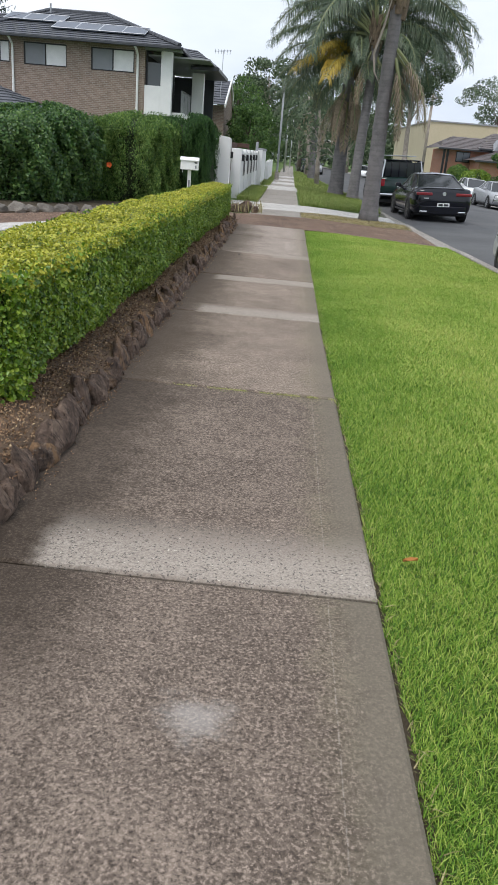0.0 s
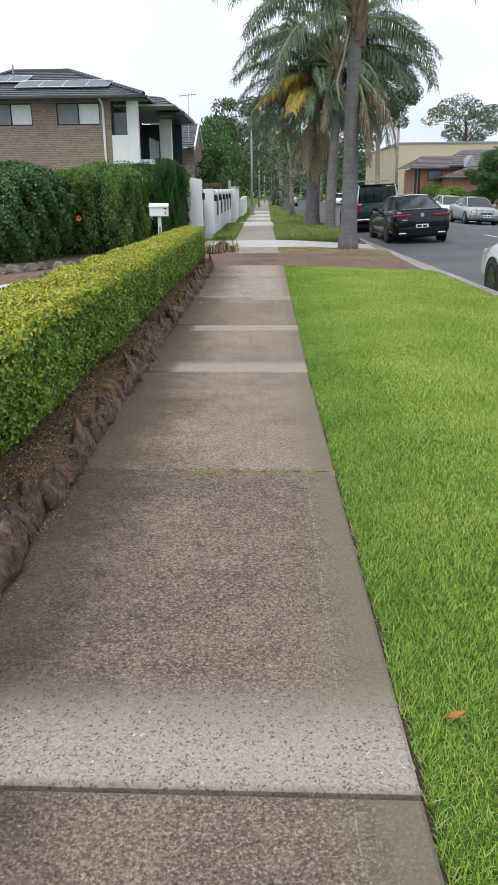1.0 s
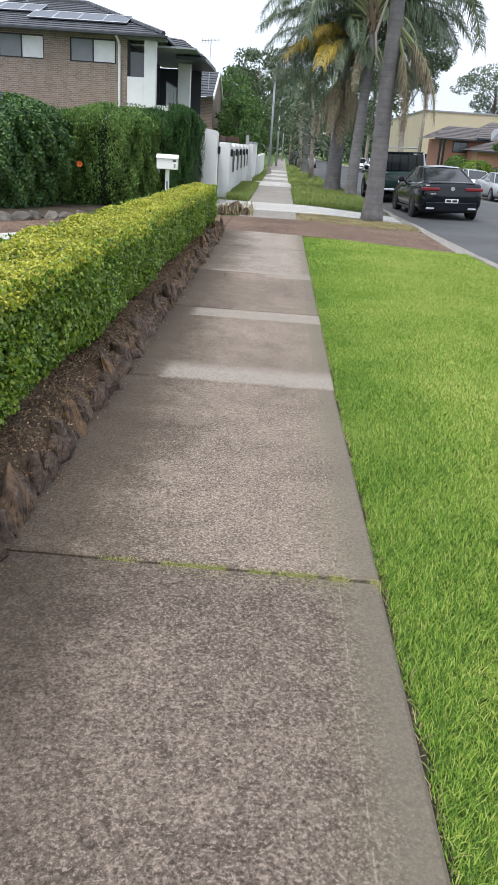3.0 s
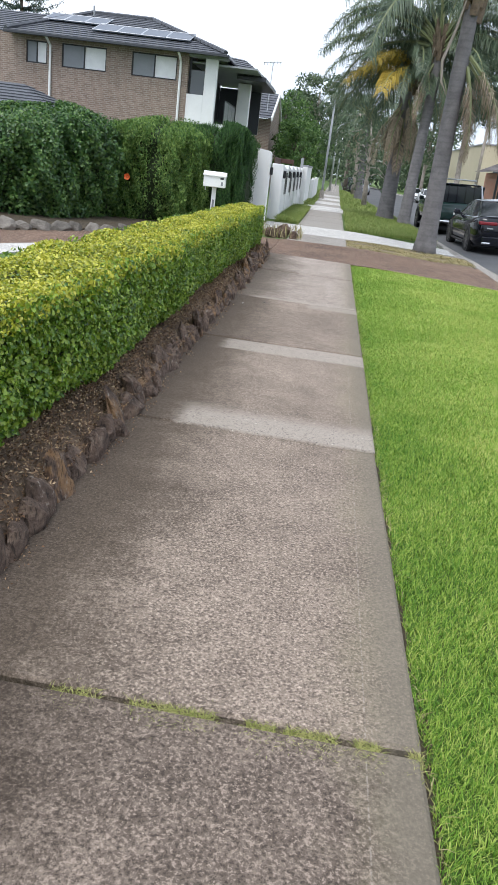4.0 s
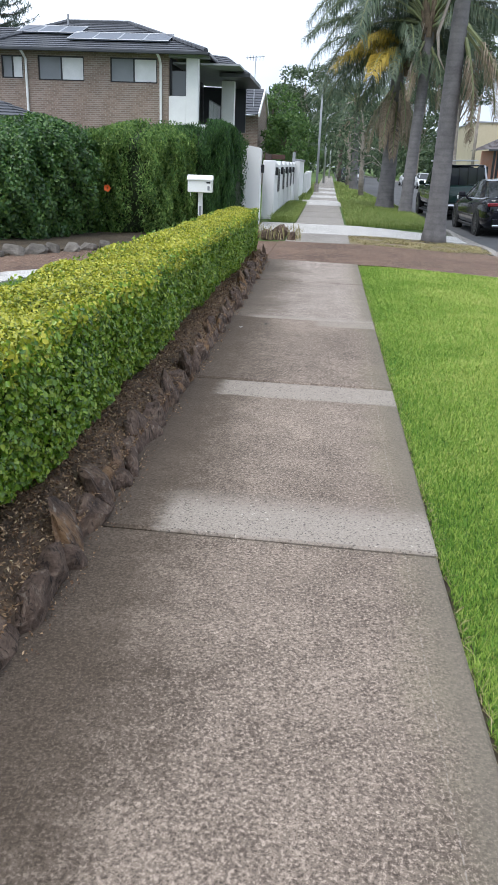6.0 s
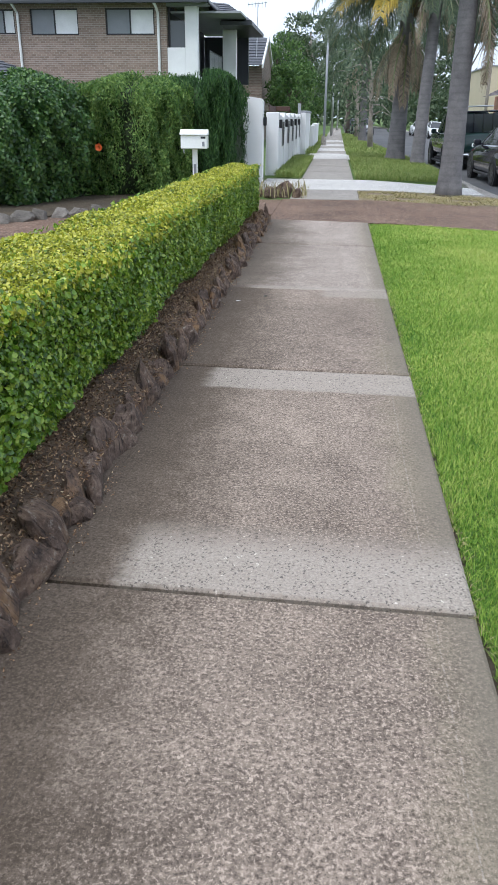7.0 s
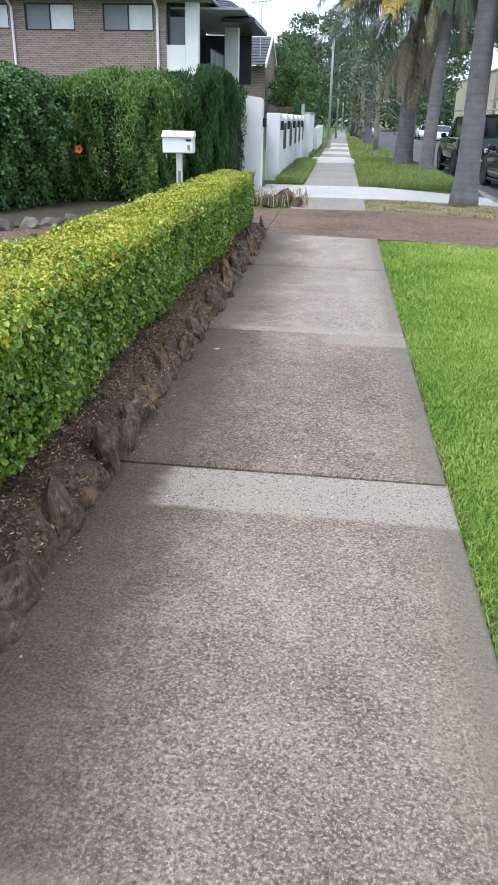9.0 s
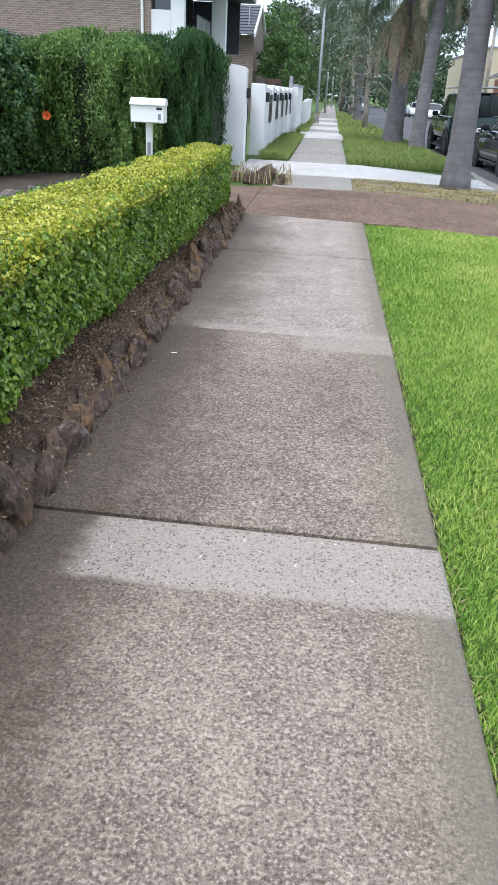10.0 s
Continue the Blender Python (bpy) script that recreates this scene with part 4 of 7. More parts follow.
# ---- mailbox ----
def mailbox():
    mb = thing("mailbox", "white metal letterbox with pitched lid on a white post", "mailbox", pose(-2.28, 14.22, 0, 0, 0, 4))
    w, d = 0.165, 0.12
    g = Geo().box(-0.032, 0.032, -0.02, 0.03, -0.05, 0.995, 0.006)
    post = part("post", g, M_WHITE, mb, "square white post")
    part("number_plate", Geo().box(-0.016, 0.016, -0.026, -0.0205, 0.68, 0.80), M_SCREEN, post, "small grey plate with an unreadable mark")
    body = part("box_body", Geo().box(-w, w, -d, d, 0.985, 1.145, 0.008), M_WHITE, mb)
    part("newspaper_slot", Geo().box(w - 0.075, w - 0.02, -d - 0.004, -d + 0.002, 1.105, 1.128), M_BLACK, body)
    part("label_plate", Geo().box(w - 0.06, w - 0.03, -d - 0.004, -d + 0.001, 1.015, 1.07), M_SCREEN, body, "small grey mark")
    lid = Geo()
    lid.loft([[(x, -d - 0.02, 1.145), (x, -d - 0.02, 1.158), (x, -d * 0.25, 1.208), (x, d * 0.5, 1.208), (x, d + 0.01, 1.165), (x, d + 0.01, 1.145)] for x in (-w - 0.008, w + 0.008)])
    part("lid", lid, M_WHITE, mb, "sloping white lid")
    part("latch", Geo().tube([(-w + 0.04, -d - 0.008, 0.98), (-w + 0.04, -d - 0.008, 0.945), (-w + 0.05, -d - 0.008, 0.935)], 0.006, 6), M_ALU, mb, "small hanging padlock")


mailbox()


# ---- white rendered front fence ----
def front_fence():
    fence = thing("front_fence", "white rendered masonry fence with black slatted infill panels", "fence")
    # corner pier with swept top
    g = Geo()
    prof = [(-2.56, 1.755), (-2.50, 1.765), (-2.34, 1.75), (-2.2, 1.73), (-2.145, 1.70), (-2.13, 1.66)]
    low = [(x, -0.05) for x, _ in reversed(prof)]
    g.loft([[(x, y, z) for x, z in prof + low] for y in (21.9, 22.28)])
    g.f = [tuple(reversed(q)) for q in g.f]
    part("corner_pier", g, M_RENDER, fence, "tall white pier with a swept top")
    # return wall toward the garden, with an opening for a black panel
    for a in ((-3.9, -2.562, 21.98, 22.2, -0.05, 0.42), (-3.9, -2.562, 21.98, 22.2, 1.12, 1.22), (-2.66, -2.562, 21.98, 22.2, 0.42, 1.12)):
        part("return_wall", Geo().box(*a, 0.01), M_RENDER, fence)
    part("infill_panel", Geo().box(-3.9, -2.662, 22.06, 22.12, 0.42, 1.12), M_BLACK, fence, "black metal panel")
    # street wall: piers, plinth and recessed slatted panels
    ys = [24.7, 27.1, 29.5, 31.9, 34.3, 36.7]
    for i, yp in enumerate(ys):
        xo = -0.0 * i
        pier = part("pier", Geo().box(-2.30 + xo, -1.975 + xo, yp, yp + 0.40, -0.05, 1.47, 0.012), M_RENDER, fence)
        if i < len(ys) - 1:
            yn = ys[i + 1]
            ym = yp + 1.35
            part("bay_wall", Geo().box(-2.26 + xo, -1.985 + xo, yp + 0.402, ym - 0.002, -0.05, 1.40, 0.008), M_RENDER, fence)
            part("plinth_wall", Geo().box(-2.24 + xo, -2.00 + xo, ym, yn - 0.002, -0.05, 0.62, 0.008), M_RENDER, fence)
            part("head_wall", Geo().box(-2.24 + xo, -2.00 + xo, ym, yn - 0.002, 1.24, 1.36, 0.008), M_RENDER, fence)
            frame_ob = part("panel_frame", Geo().box(-2.03 + xo, -1.985 + xo, ym, ym + 0.05, 0.622, 1.238).box(-2.03 + xo, -1.985 + xo, yn - 0.05, yn - 0.002, 0.622, 1.238).box(-2.02 + xo, -1.995 + xo, ym + 0.05, yn - 0.05, 0.622, 0.634), M_BLACK, fence, "black metal infill")
            for k in range(8):
                z = 0.64 + k * 0.075
                part("slat", Geo().box(-2.025 + xo, -1.99 + xo, ym + 0.05, yn - 0.05, z, z + 0.055), M_BLACK, frame_ob)
            part("wall_lamp", Geo().box(-1.974 + xo, -1.90 + xo, yp + 0.12, yp + 0.28, 1.10, 1.30, 0.01), M_BLACK, fence, "black box wall lamp")
    # dark gate, open edge-on between the two piers
    gate = thing("entrance_gate", "black metal slatted driveway gate between white piers", "gate")
    part("gate_frame", Geo().box(-2.40, -2.35, 22.30, 22.36, 0.03, 1.5).box(-2.40, -2.35, 24.6, 24.66, 0.03, 1.4).box(-2.40, -2.35, 22.36, 24.6, 0.03, 0.09).box(-2.40, -2.35, 22.36, 24.6, 1.33, 1.39), M_BLACK, gate)
    for k in range(9):
        part("slat", Geo().box(-2.385, -2.365, 22.36, 24.6, 0.14 + k * 0.13, 0.225 + k * 0.13), M_BLACK, gate)
    part("lock_box", Geo().box(-2.126, -2.06, 22.05, 22.2, 1.18, 1.36, 0.01), M_BLACK, gate, "black lock box")
    # taller plain wall further on
    w2 = thing("boundary_wall", "plain white rendered boundary wall with capping", "wall")
    part("wall_panel", Geo().box(-2.0, -1.78, 37.12, 42.2, -0.05, 1.52, 0.01), M_RENDER, w2)
    part("capping", Geo().box(-2.04, -1.74, 37.12, 42.24, 1.522, 1.60, 0.01), M_SOFFIT, w2)
    part("end_post", Geo().box(-2.12, -2.0, 37.1, 37.22, -0.05, 1.86, 0.01), M_SOFFIT, w2, "tall grey post")
    w3 = thing("boundary_wall", "low white garden wall in the distance", "wall")
    for k in range(4):
        part("wall_panel", Geo().box(-1.78, -1.6, 42.4 + k * 2.2, 44.5 + k * 2.2, -0.05, 1.0 + 0.06 * (k % 2), 0.01), M_RENDER, w3)


front_fence()
screen = thing("timber_screen", "dark red-brown timber screen standing behind the white fence", "screen")
for k in range(12):
    part("board", Geo().box(-2.98, -2.95, 33.4 + 0.26 * k, 33.64 + 0.26 * k, -0.05, 1.74, 0.004), M_SCREENWOOD, screen)
part("top_rail", Geo().box(-3.0, -2.40, 36.54, 36.62, 1.56, 1.74, 0.008), M_SCREENWOOD, screen)
part("end_post", Geo().box(-3.02, -2.93, 36.54, 36.63, -0.05, 1.555, 0.008), M_SCREENWOOD, screen)
part("end_post", Geo().box(-2.47, -2.38, 36.54, 36.63, -0.05, 1.555, 0.008), M_SCREENWOOD, screen)


# ---- two-storey brick house ----
def tile_slope(g, a, b, c, d, rows_n, lift=0.035):
    """Overlapping tile courses from the eave a-b up to the ridge d-c."""
    a, b, c, d = (Vector(p) for p in (a, b, c, d))
    nrm = (b - a).cross(d - a).normalized()
    for i in range(rows_n):
        t0, t1 = i / rows_n, (i + 1) / rows_n
        p0, p1 = a.lerp(d, t0), b.lerp(c, t0)
        q0, q1 = a.lerp(d, t1), b.lerp(c, t1)
        g.add([p0 + nrm * lift, p1 + nrm * lift, q1, q0, p0, p1], [(0, 1, 2, 3), (4, 5, 1, 0)])


def slider_window(parent, x0, x1, z0, z1, y, blind=True):
    w = part("window_frame", Geo().box(x0, x1, y - 0.03, y + 0.05, z0, z0 + 0.06).box(x0, x1, y - 0.03, y + 0.05, z1 - 0.06, z1).box(x0, x0 + 0.06, y - 0.03, y + 0.05, z0 + 0.06, z1 - 0.06).box(x1 - 0.06, x1, y - 0.03, y + 0.05, z0 + 0.06, z1 - 0.06).box((x0 + x1) / 2 - 0.03, (x0 + x1) / 2 + 0.03, y - 0.03, y + 0.05, z0 + 0.06, z1 - 0.06), M_BLACK, parent, "black aluminium sliding window frame")
    m = (x0 + x1) / 2
    part("pane", Geo().box(x0 + 0.06, m - 0.03, y + 0.005, y + 0.015, z0 + 0.06, z1 - 0.06), M_SCREEN, w, "grey insect screen over glass")
    part("pane", Geo().box(m + 0.03, x1 - 0.06, y + 0.015, y + 0.025, z0 + 0.06, z1 - 0.06), M_BLIND, w, "pane with white roller blind")
    sill = part("sill", Geo(), M_BRICK, w, "sloping brick sill")
    g = Geo()
    k = x0 - 0.1
    while k < x1 + 0.08:
        g.box(k, k + 0.068, y - 0.07, y + 0.03, z0 - 0.125, z0 - 0.01)
        k += 0.078
    sill.data = g.mesh("sill", M_BRICK)


def brick_house():
    H = thing("house", "two-storey tan brick house with dark tiled hip roof and balcony", "house")
    Y = 40.9
    xr, xl = -8.15, -20.5
    # side wall with openings left for the two windows and one small window
    wins = [(-10.87, -8.68, 4.62, 5.66), (-14.28, -12.1, 4.62, 5.66), (-16.03, -15.0, 4.66, 5.64)]
    cuts = sorted([(xl, xl)] + [(a, b) for a, b, _, _ in wins] + [(xr, xr)])
    xs = sorted({xl, xr} | {v for a, b, _, _ in wins for v in (a, b)})
    for x0, x1 in zip(xs[:-1], xs[1:]):
        w = next((w for w in wins if abs(w[0] - x0) < 0.01), None)
        for z0, z1 in (((-0.1, w[2]), (w[3], 5.9)) if w else ((-0.1, 5.9),)):
            part("side_wall", Geo().box(x0, x1, Y, Y + 0.25, z0, z1), M_BRICK, H, "tan brown face brick wall")
    for a, b, z0, z1 in wins:
        slider_window(H, a, b, z0, z1, Y + 0.1)
    part("back_wall", Geo().box(xl, xl + 0.25, Y + 0.26, Y + 11, -0.1, 5.9), M_BRICK, H)
    part("front_wall", Geo().box(xr - 1.4, xr - 1.15, Y + 0.26, Y + 11, -0.1, 5.9), M_BRICK, H)
    part("front_return", Geo().box(xr - 0.25, xr, Y + 0.26, Y + 2.4, -0.1, 5.9), M_BRICK, H)
    # hip roof
    ex0, ex1, ey0, ey1, ez = xl - 0.5, -5.25, Y - 0.6, Y + 11.4, 5.9
    rise = 1.92
    rz = ez + rise
    ra, rb = (-14.6, Y + 5.4, rz), (-11.3, Y + 5.4, rz)
    g = Geo()
    tile_slope(g, (-16.8, ey0, ez), (-6.35, ey0, ez), rb, ra, 14)
    tile_slope(g, (-6.35, ey0, ez), (-6.35, ey1, ez), rb, rb, 14)
    tile_slope(g, (-6.35, ey1, ez), (-16.8, ey1, ez), ra, rb, 14)
    tile_slope(g, (-16.8, ey1, ez), (-16.8, ey0, ez), ra, ra, 14)
    roof = part("roof", g.weld(), M_ROOF, H, "dark grey concrete roof tiles")
    g = Geo()
    for a, b in ((ra, rb), (rb, (-6.35, ey0, ez + 0.03)), (rb, (-6.35, ey1, ez + 0.03)), (ra, (-16.8, ey0, ez + 0.03))):
        a, b = Vector(a), Vector(b)
        k = max(int((b - a).length / 0.4), 2)
        for i in range(k):
            g.tube([a.lerp(b, i / k) + Vector((0, 0, 0.05)), a.lerp(b, (i + 1) / k) + Vector((0, 0, 0.03))], [0.10, 0.12], 6)
    part("ridge_capping", g, M_ROOF, roof)
    part("vent_pipe", Geo().tube([(-14.25, Y + 4.6, rz - 0.6), (-14.25, Y + 4.6, rz + 0.25)], 0.05, 8), M_SOFFIT, roof, "grey vent pipe")
    # lower wing of the roof at the far end, set back
    g = Geo()
    tile_slope(g, (-24, ey0 + 0.9, ez - 0.05), (-16.4, ey0 + 0.9, ez - 0.05), (-16.4, Y + 5.0, rz - 0.35), (-22, Y + 5.0, rz - 0.35), 12)
    part("wing_roof", g.weld(), M_ROOF, H)
    part("wing_wall", Geo().box(-24, xl - 0.002, Y + 0.9, Y + 1.15, -0.1, 5.5), M_BRICK, H)
    # eaves
    part("soffit", Geo().box(-16.75, -6.4, ey0 + 0.06, Y - 0.002, ez - 0.05, ez - 0.01), M_SOFFIT, H)
    part("gutter", Geo().box(-16.9, -6.25, ey0 - 0.12, ey0 + 0.02, ez - 0.13, ez + 0.0, 0.02), M_GUTTER, H, "charcoal eaves gutter")
    part("gutter", Geo().box(-6.30, -6.18, ey0 + 0.03, ey0 + 2.9, ez - 0.13, ez + 0.0, 0.02), M_GUTTER, H)
    for x, top in ((-8.50, 5.80), (-14.82, 5.83)):
        part("downpipe", Geo().tube([(x - 0.06, ey0, top), (x, ey0 + 0.15, top - 0.14), (x, Y - 0.07, top - 0.35), (x, Y - 0.07, 0)], 0.06, 8), M_WHITE, H, "white downpipe")
    # balcony: white pillars and parapet, dark recess, smoked glass balustrade
    part("balcony_slab", Geo().box(-8.148, -6.2, Y + 0.45, Y + 9.5, 2.75, 2.98, 0.01), M_RENDER, H)
    part("balcony_parapet", Geo().box(-8.148, -7.342, Y + 0.02, Y + 0.22, 2.0, 4.13, 0.01), M_RENDER, H, "white rendered parapet")
    part("balcony_column", Geo().box(-7.34, -6.78, Y + 0.02, Y + 0.42, -0.1, 5.72, 0.015), M_RENDER, H, "white rendered column")
    part("balcony_column", Geo().box(-6.30, -5.64, Y + 4.4, Y + 4.85, -0.1, 5.23, 0.015), M_RENDER, H, "white rendered column")
    part("balcony_ceiling", Geo().box(-8.14, -4.95, Y + 0.46, Y + 11.0, 5.50, 5.58), M_SOFFIT, H)
    part("balcony_beam", Geo().box(-8.148, -6.3, Y + 0.012, Y + 0.455, 5.722, 5.88), M_SOFFIT, H)
    # black side wall: the shade of the recess is put into its colour
    part("recess_shade_wall", Geo().box(-8.145, -8.05, Y + 0.3, Y + 9.59, 2.99, 5.73), M_BLACK, H, "black wall with the balcony recess's shade in its colour")
    part("recess_window", Geo().box(-8.04, -7.345, Y + 0.3, Y + 0.36, 4.14, 5.2), M_BALGLASS, H, "dark screen behind the parapet")
    for k in range(3):
        part("balustrade_panel", Geo().box(-6.34, -6.32, Y + 0.5 + k * 1.28, Y + 1.7 + k * 1.28, 3.0, 4.0), M_BALGLASS, H, "smoked glass balustrade panel")
    # added charcoal wall, closes the open far end and keeps it dark
    part("added_end_wall", Geo().box(-8.05, -5.6, Y + 9.6, Y + 9.8, 2.99, 5.35), M_GUTTER, H, "added charcoal wall closing the shaded recess")
    part("handrail", Geo().tube([(-6.33, Y + 0.45, 4.03), (-6.33, Y + 4.38, 4.03)], 0.03, 8), M_BLACK, H)
    # balcony roof, stepping down to the street
    g = Geo()
    tile_slope(g, (-6.3, Y + 2.6, 5.5), (-4.73, Y + 2.6, 5.42), (-6.3, Y + 5.8, 6.5), (-7.5, Y + 5.8, 6.6), 8)
    tile_slope(g, (-4.73, Y + 2.6, 5.42), (-4.73, Y + 8.6, 5.42), (-6.3, Y + 5.8, 6.5), (-6.3, Y + 5.8, 6.5), 8)
    part("balcony_roof", g.weld(), M_ROOF, H)
    part("eave_box", Geo().box(-6.17, -4.68, Y + 2.55, Y + 8.6, 5.24, 5.415, 0.01), M_GUTTER, H, "charcoal fascia and soffit")
    # solar array
    sl = Vector((0, 6.0, 1.95)).normalized()
    def panel(x, t, wdt, hgt):
        p = Vector((x, ey0 + 0.3, ez + 0.2)) + sl * t
        q = Geo()
        up = Vector((0, -0.34, 0.94))
        a, b, c, d = p, p + Vector((wdt, 0, 0)), p + Vector((wdt, 0, 0)) + sl * hgt, p + sl * hgt
        q.loft([[v - up * 0.03 for v in (a, b, c, d)], [v + up * 0.03 for v in (a, b, c, d)]])
        o = part("solar_panel", q, M_SOLAR, roof, "blue-grey solar panel")
        g2 = Geo()
        for s, e in ((a, b), (b, c), (c, d), (d, a)):
            g2.tube([s + up * 0.03, e + up * 0.03], 0.02, 4)
        part("panel_frame", g2, M_ALU, o)
    for k in range(4):
        panel(-13.1 + k * 1.2, 1.15, 1.16, 1.55)
    for k in range(3):
        panel(-16.0 + k * 1.05, 2.5, 1.0, 1.55)
    return H


brick_house()

# garage roof of the same property, nearer and lower
gar = thing("garage", "low garage with dark tiled hip roof behind the hedge", "garage")
part("garage_wall", Geo().box(-20, -11.9, 33.4, 39.5, -0.1, 2.25), M_BRICK, gar)
g = Geo()
tile_slope(g, (-20.6, 32.9, 2.25), (-11.35, 32.9, 2.25), (-14.2, 36.2, 3.4), (-18, 36.2, 3.4), 9)
tile_slope(g, (-11.35, 32.9, 2.25), (-11.35, 39.6, 2.25), (-14.2, 36.2, 3.4), (-14.2, 36.2, 3.4), 9)
tile_slope(g, (-11.35, 39.6, 2.25), (-20.6, 39.6, 2.25), (-18, 36.2, 3.4), (-14.2, 36.2, 3.4), 9)
part("garage_roof", g.weld(), M_ROOF, gar, "dark grey concrete roof tiles")

# brick neighbour beyond with a gable to the street
nb = thing("house", "brick neighbour house with grey tiled gable roof", "house")
part("gable_wall", Geo().box(-7.6, -5.262, 55.0, 62, -0.1, 4.19), M_BRICK, nb)
g = Geo()
tile_slope(g, (-8.6, 54.4, 4.2), (-5.2, 54.4, 4.2), (-5.2, 58.4, 6.0), (-8.6, 58.4, 6.0), 10)
part("roof", g.weld(), M_ROOF, nb)
part("bargeboard", Geo().loft([[(-5.22, 54.3, 4.05), (-5.12, 54.3, 4.05), (-5.12, 54.3, 4.28), (-5.22, 54.3, 4.28)], [(-5.22, 58.4, 5.85), (-5.12, 58.4, 5.85), (-5.12, 58.4, 6.08), (-5.22, 58.4, 6.08)], [(-5.22, 62.4, 4.05), (-5.12, 62.4, 4.05), (-5.12, 62.4, 4.28), (-5.22, 62.4, 4.28)]]), M_WHITE, nb, "pale bargeboard")
part("gable_end", Geo().loft([[(-5.45, 54.5, 4.2), (-5.45, 58.4, 5.9), (-5.45, 62.3, 4.2)], [(-5.26, 54.5, 4.2), (-5.26, 58.4, 5.9), (-5.26, 62.3, 4.2)]]), M_BRICK, nb)
ant = part("antenna", Geo().tube([(-5.65, 55.5, 4.6), (-5.60, 55.5, 7.6)], 0.025, 6).tube([(-6.2, 55.5, 7.5), (-5.05, 55.5, 7.6)], 0.02, 5), M_ALU, nb, "television antenna mast")
for k in range(6):
    x = -6.15 + k * 0.2
    part("antenna_element", Geo().tube([(x, 55.2, 7.5 + 0.02 * k), (x, 55.8, 7.5 + 0.02 * k)], 0.012, 4).tube([(x, 55.5, 7.35), (x, 55.5, 7.65)], 0.012, 4), M_ALU, ant)


# ---- lawn, verges, weeds ----
def lawn_x(y):
    return 0.0 + 0.065 * np.clip((6.0 - y) / 6.0, 0, 1.1)


def scatter(n, x0, x1, y0, y1):
    return np.stack([RNG.uniform(x0, x1, n), RNG.uniform(y0, y1, n), np.zeros(n)], 1)


def verge_blades(name, label, n, x0, x1, y0, y1, height, width, lean, material, keep=None, category="grass"):
    p = scatter(n, x0, x1, y0, y1)
    k = (p[:, 0] < 3.97 - 0.035 * p[:, 1] - 0.57) & (p[:, 0] > lawn_x(p[:, 1]) if x0 >= 0 else True)
    if keep is not None:
        k &= keep(p)
    p = p[k]
    t = np.clip((p[:, 0] - 0.2) / np.maximum(3.97 - 0.035 * p[:, 1] - 0.75, 0.1), 0, 1)
    p[:, 2] = -0.022 - 0.075 * t * t * (3 - 2 * t)
    return solid(name, blade_mesh(name, p, height, width, lean, material), material, label, category, kind="stuff")


before_drive = lambda p: p[:, 1] < 15.17 - 0.10 * np.maximum(p[:, 0] - 0.8, 0)
n = 2400000
p = np.stack([RNG.uniform(0.0, 3.9, n), RNG.uniform(-2.6, 15.6, n), RNG.random(n)], 1)
reach = np.maximum.reduce([np.full(n, 1.2), (p[:, 0] + 0.4) * 2.3, p[:, 1] - 6.2, 1.0 * (0.4 - p[:, 1])])
wide = 0.0013 + 0.00125 * reach
p[:, 2] -= 0.0028 / wide
k = (p[:, 2] < 0) & (p[:, 0] < 3.97 - 0.035 * p[:, 1] - 0.57) & (p[:, 0] > lawn_x(p[:, 1]) + 0.008 * np.sin(p[:, 1] * 9) + 0.006 * np.sin(p[:, 1] * 37) + 0.006) & before_drive(p)
p, wide, reach = p[k], wide[k], reach[k]
t = np.clip((p[:, 0] - 0.2) / np.maximum(3.97 - 0.035 * p[:, 1] - 0.75, 0.1), 0, 1)
p[:, 2] = -0.030 - 0.075 * t * t * (3 - 2 * t)
solid("lawn", blade_mesh("lawn", p, 0.024 + 0.5 * wide, 1.02 * wide, 0.85, M_LAWN, reach > 3.2), M_LAWN, "bright green mown lawn beside the footpath", "lawn", kind="stuff")

g = Geo().loft([[(-0.02, y, -0.032), (float(lawn_x(y)) + 0.03 + 0.01 * math.sin(y * 7), y, -0.031)] for y in [-4 + 0.1 * i for i in range(193)]], cap=False, closed=False)
g.f = [tuple(reversed(q)) for q in g.f]
solid("soil_edge", g, M_SOIL, "thin strip of bare dark brown soil along the path edge", "soil", kind="structure")
verge_blades("lawn_edge_grass", "dry straggling grass along the path edge", 5200, 0.0, 0.14, -0.6, 15.3, 0.019, 0.0035, 2.0, M_DRYGRASS, lambda p: p[:, 0] < lawn_x(p[:, 1]) + 0.03)
verge_blades("dry_verge", "dry trodden grass between the two driveways", 9000, -0.02, 2.7, 18.3, 20.4, 0.04, 0.011, 1.6, M_DRYGRASS, lambda p: (p[:, 1] > 18.35 + 0.8 * RNG.random(len(p)) ** 2) & (np.sin(p[:, 0] * 5.1 + p[:, 1] * 3) + np.sin(p[:, 1] * 7.3 - p[:, 0] * 2) > -1.1 + RNG.random(len(p))))
verge_blades("long_grass", "long uncut green grass on the verge", 60000, 0.0, 3.2, 23.5, 36, 0.16, 0.009, 0.7, M_LONGGRASS, lambda p: p[:, 1] > 23.3 + 0.35 * np.clip(p[:, 0], 0, 3))
verge_blades("long_grass", "uncut green grass further along the verge", 16000, -0.1, 2.6, 36, 75, 0.15, 0.04, 0.7, M_LONGGRASS)
p = scatter(13000, -1.97, -1.33, 23.6, 33.0)
solid("long_grass", blade_mesh("long_grass", p, 0.15, 0.009, 0.7, M_LONGGRASS), M_LONGGRASS, "tufts of grass between fence and footpath", "grass", kind="stuff")
p = scatter(4000, -1.75, -1.33, 37, 70)
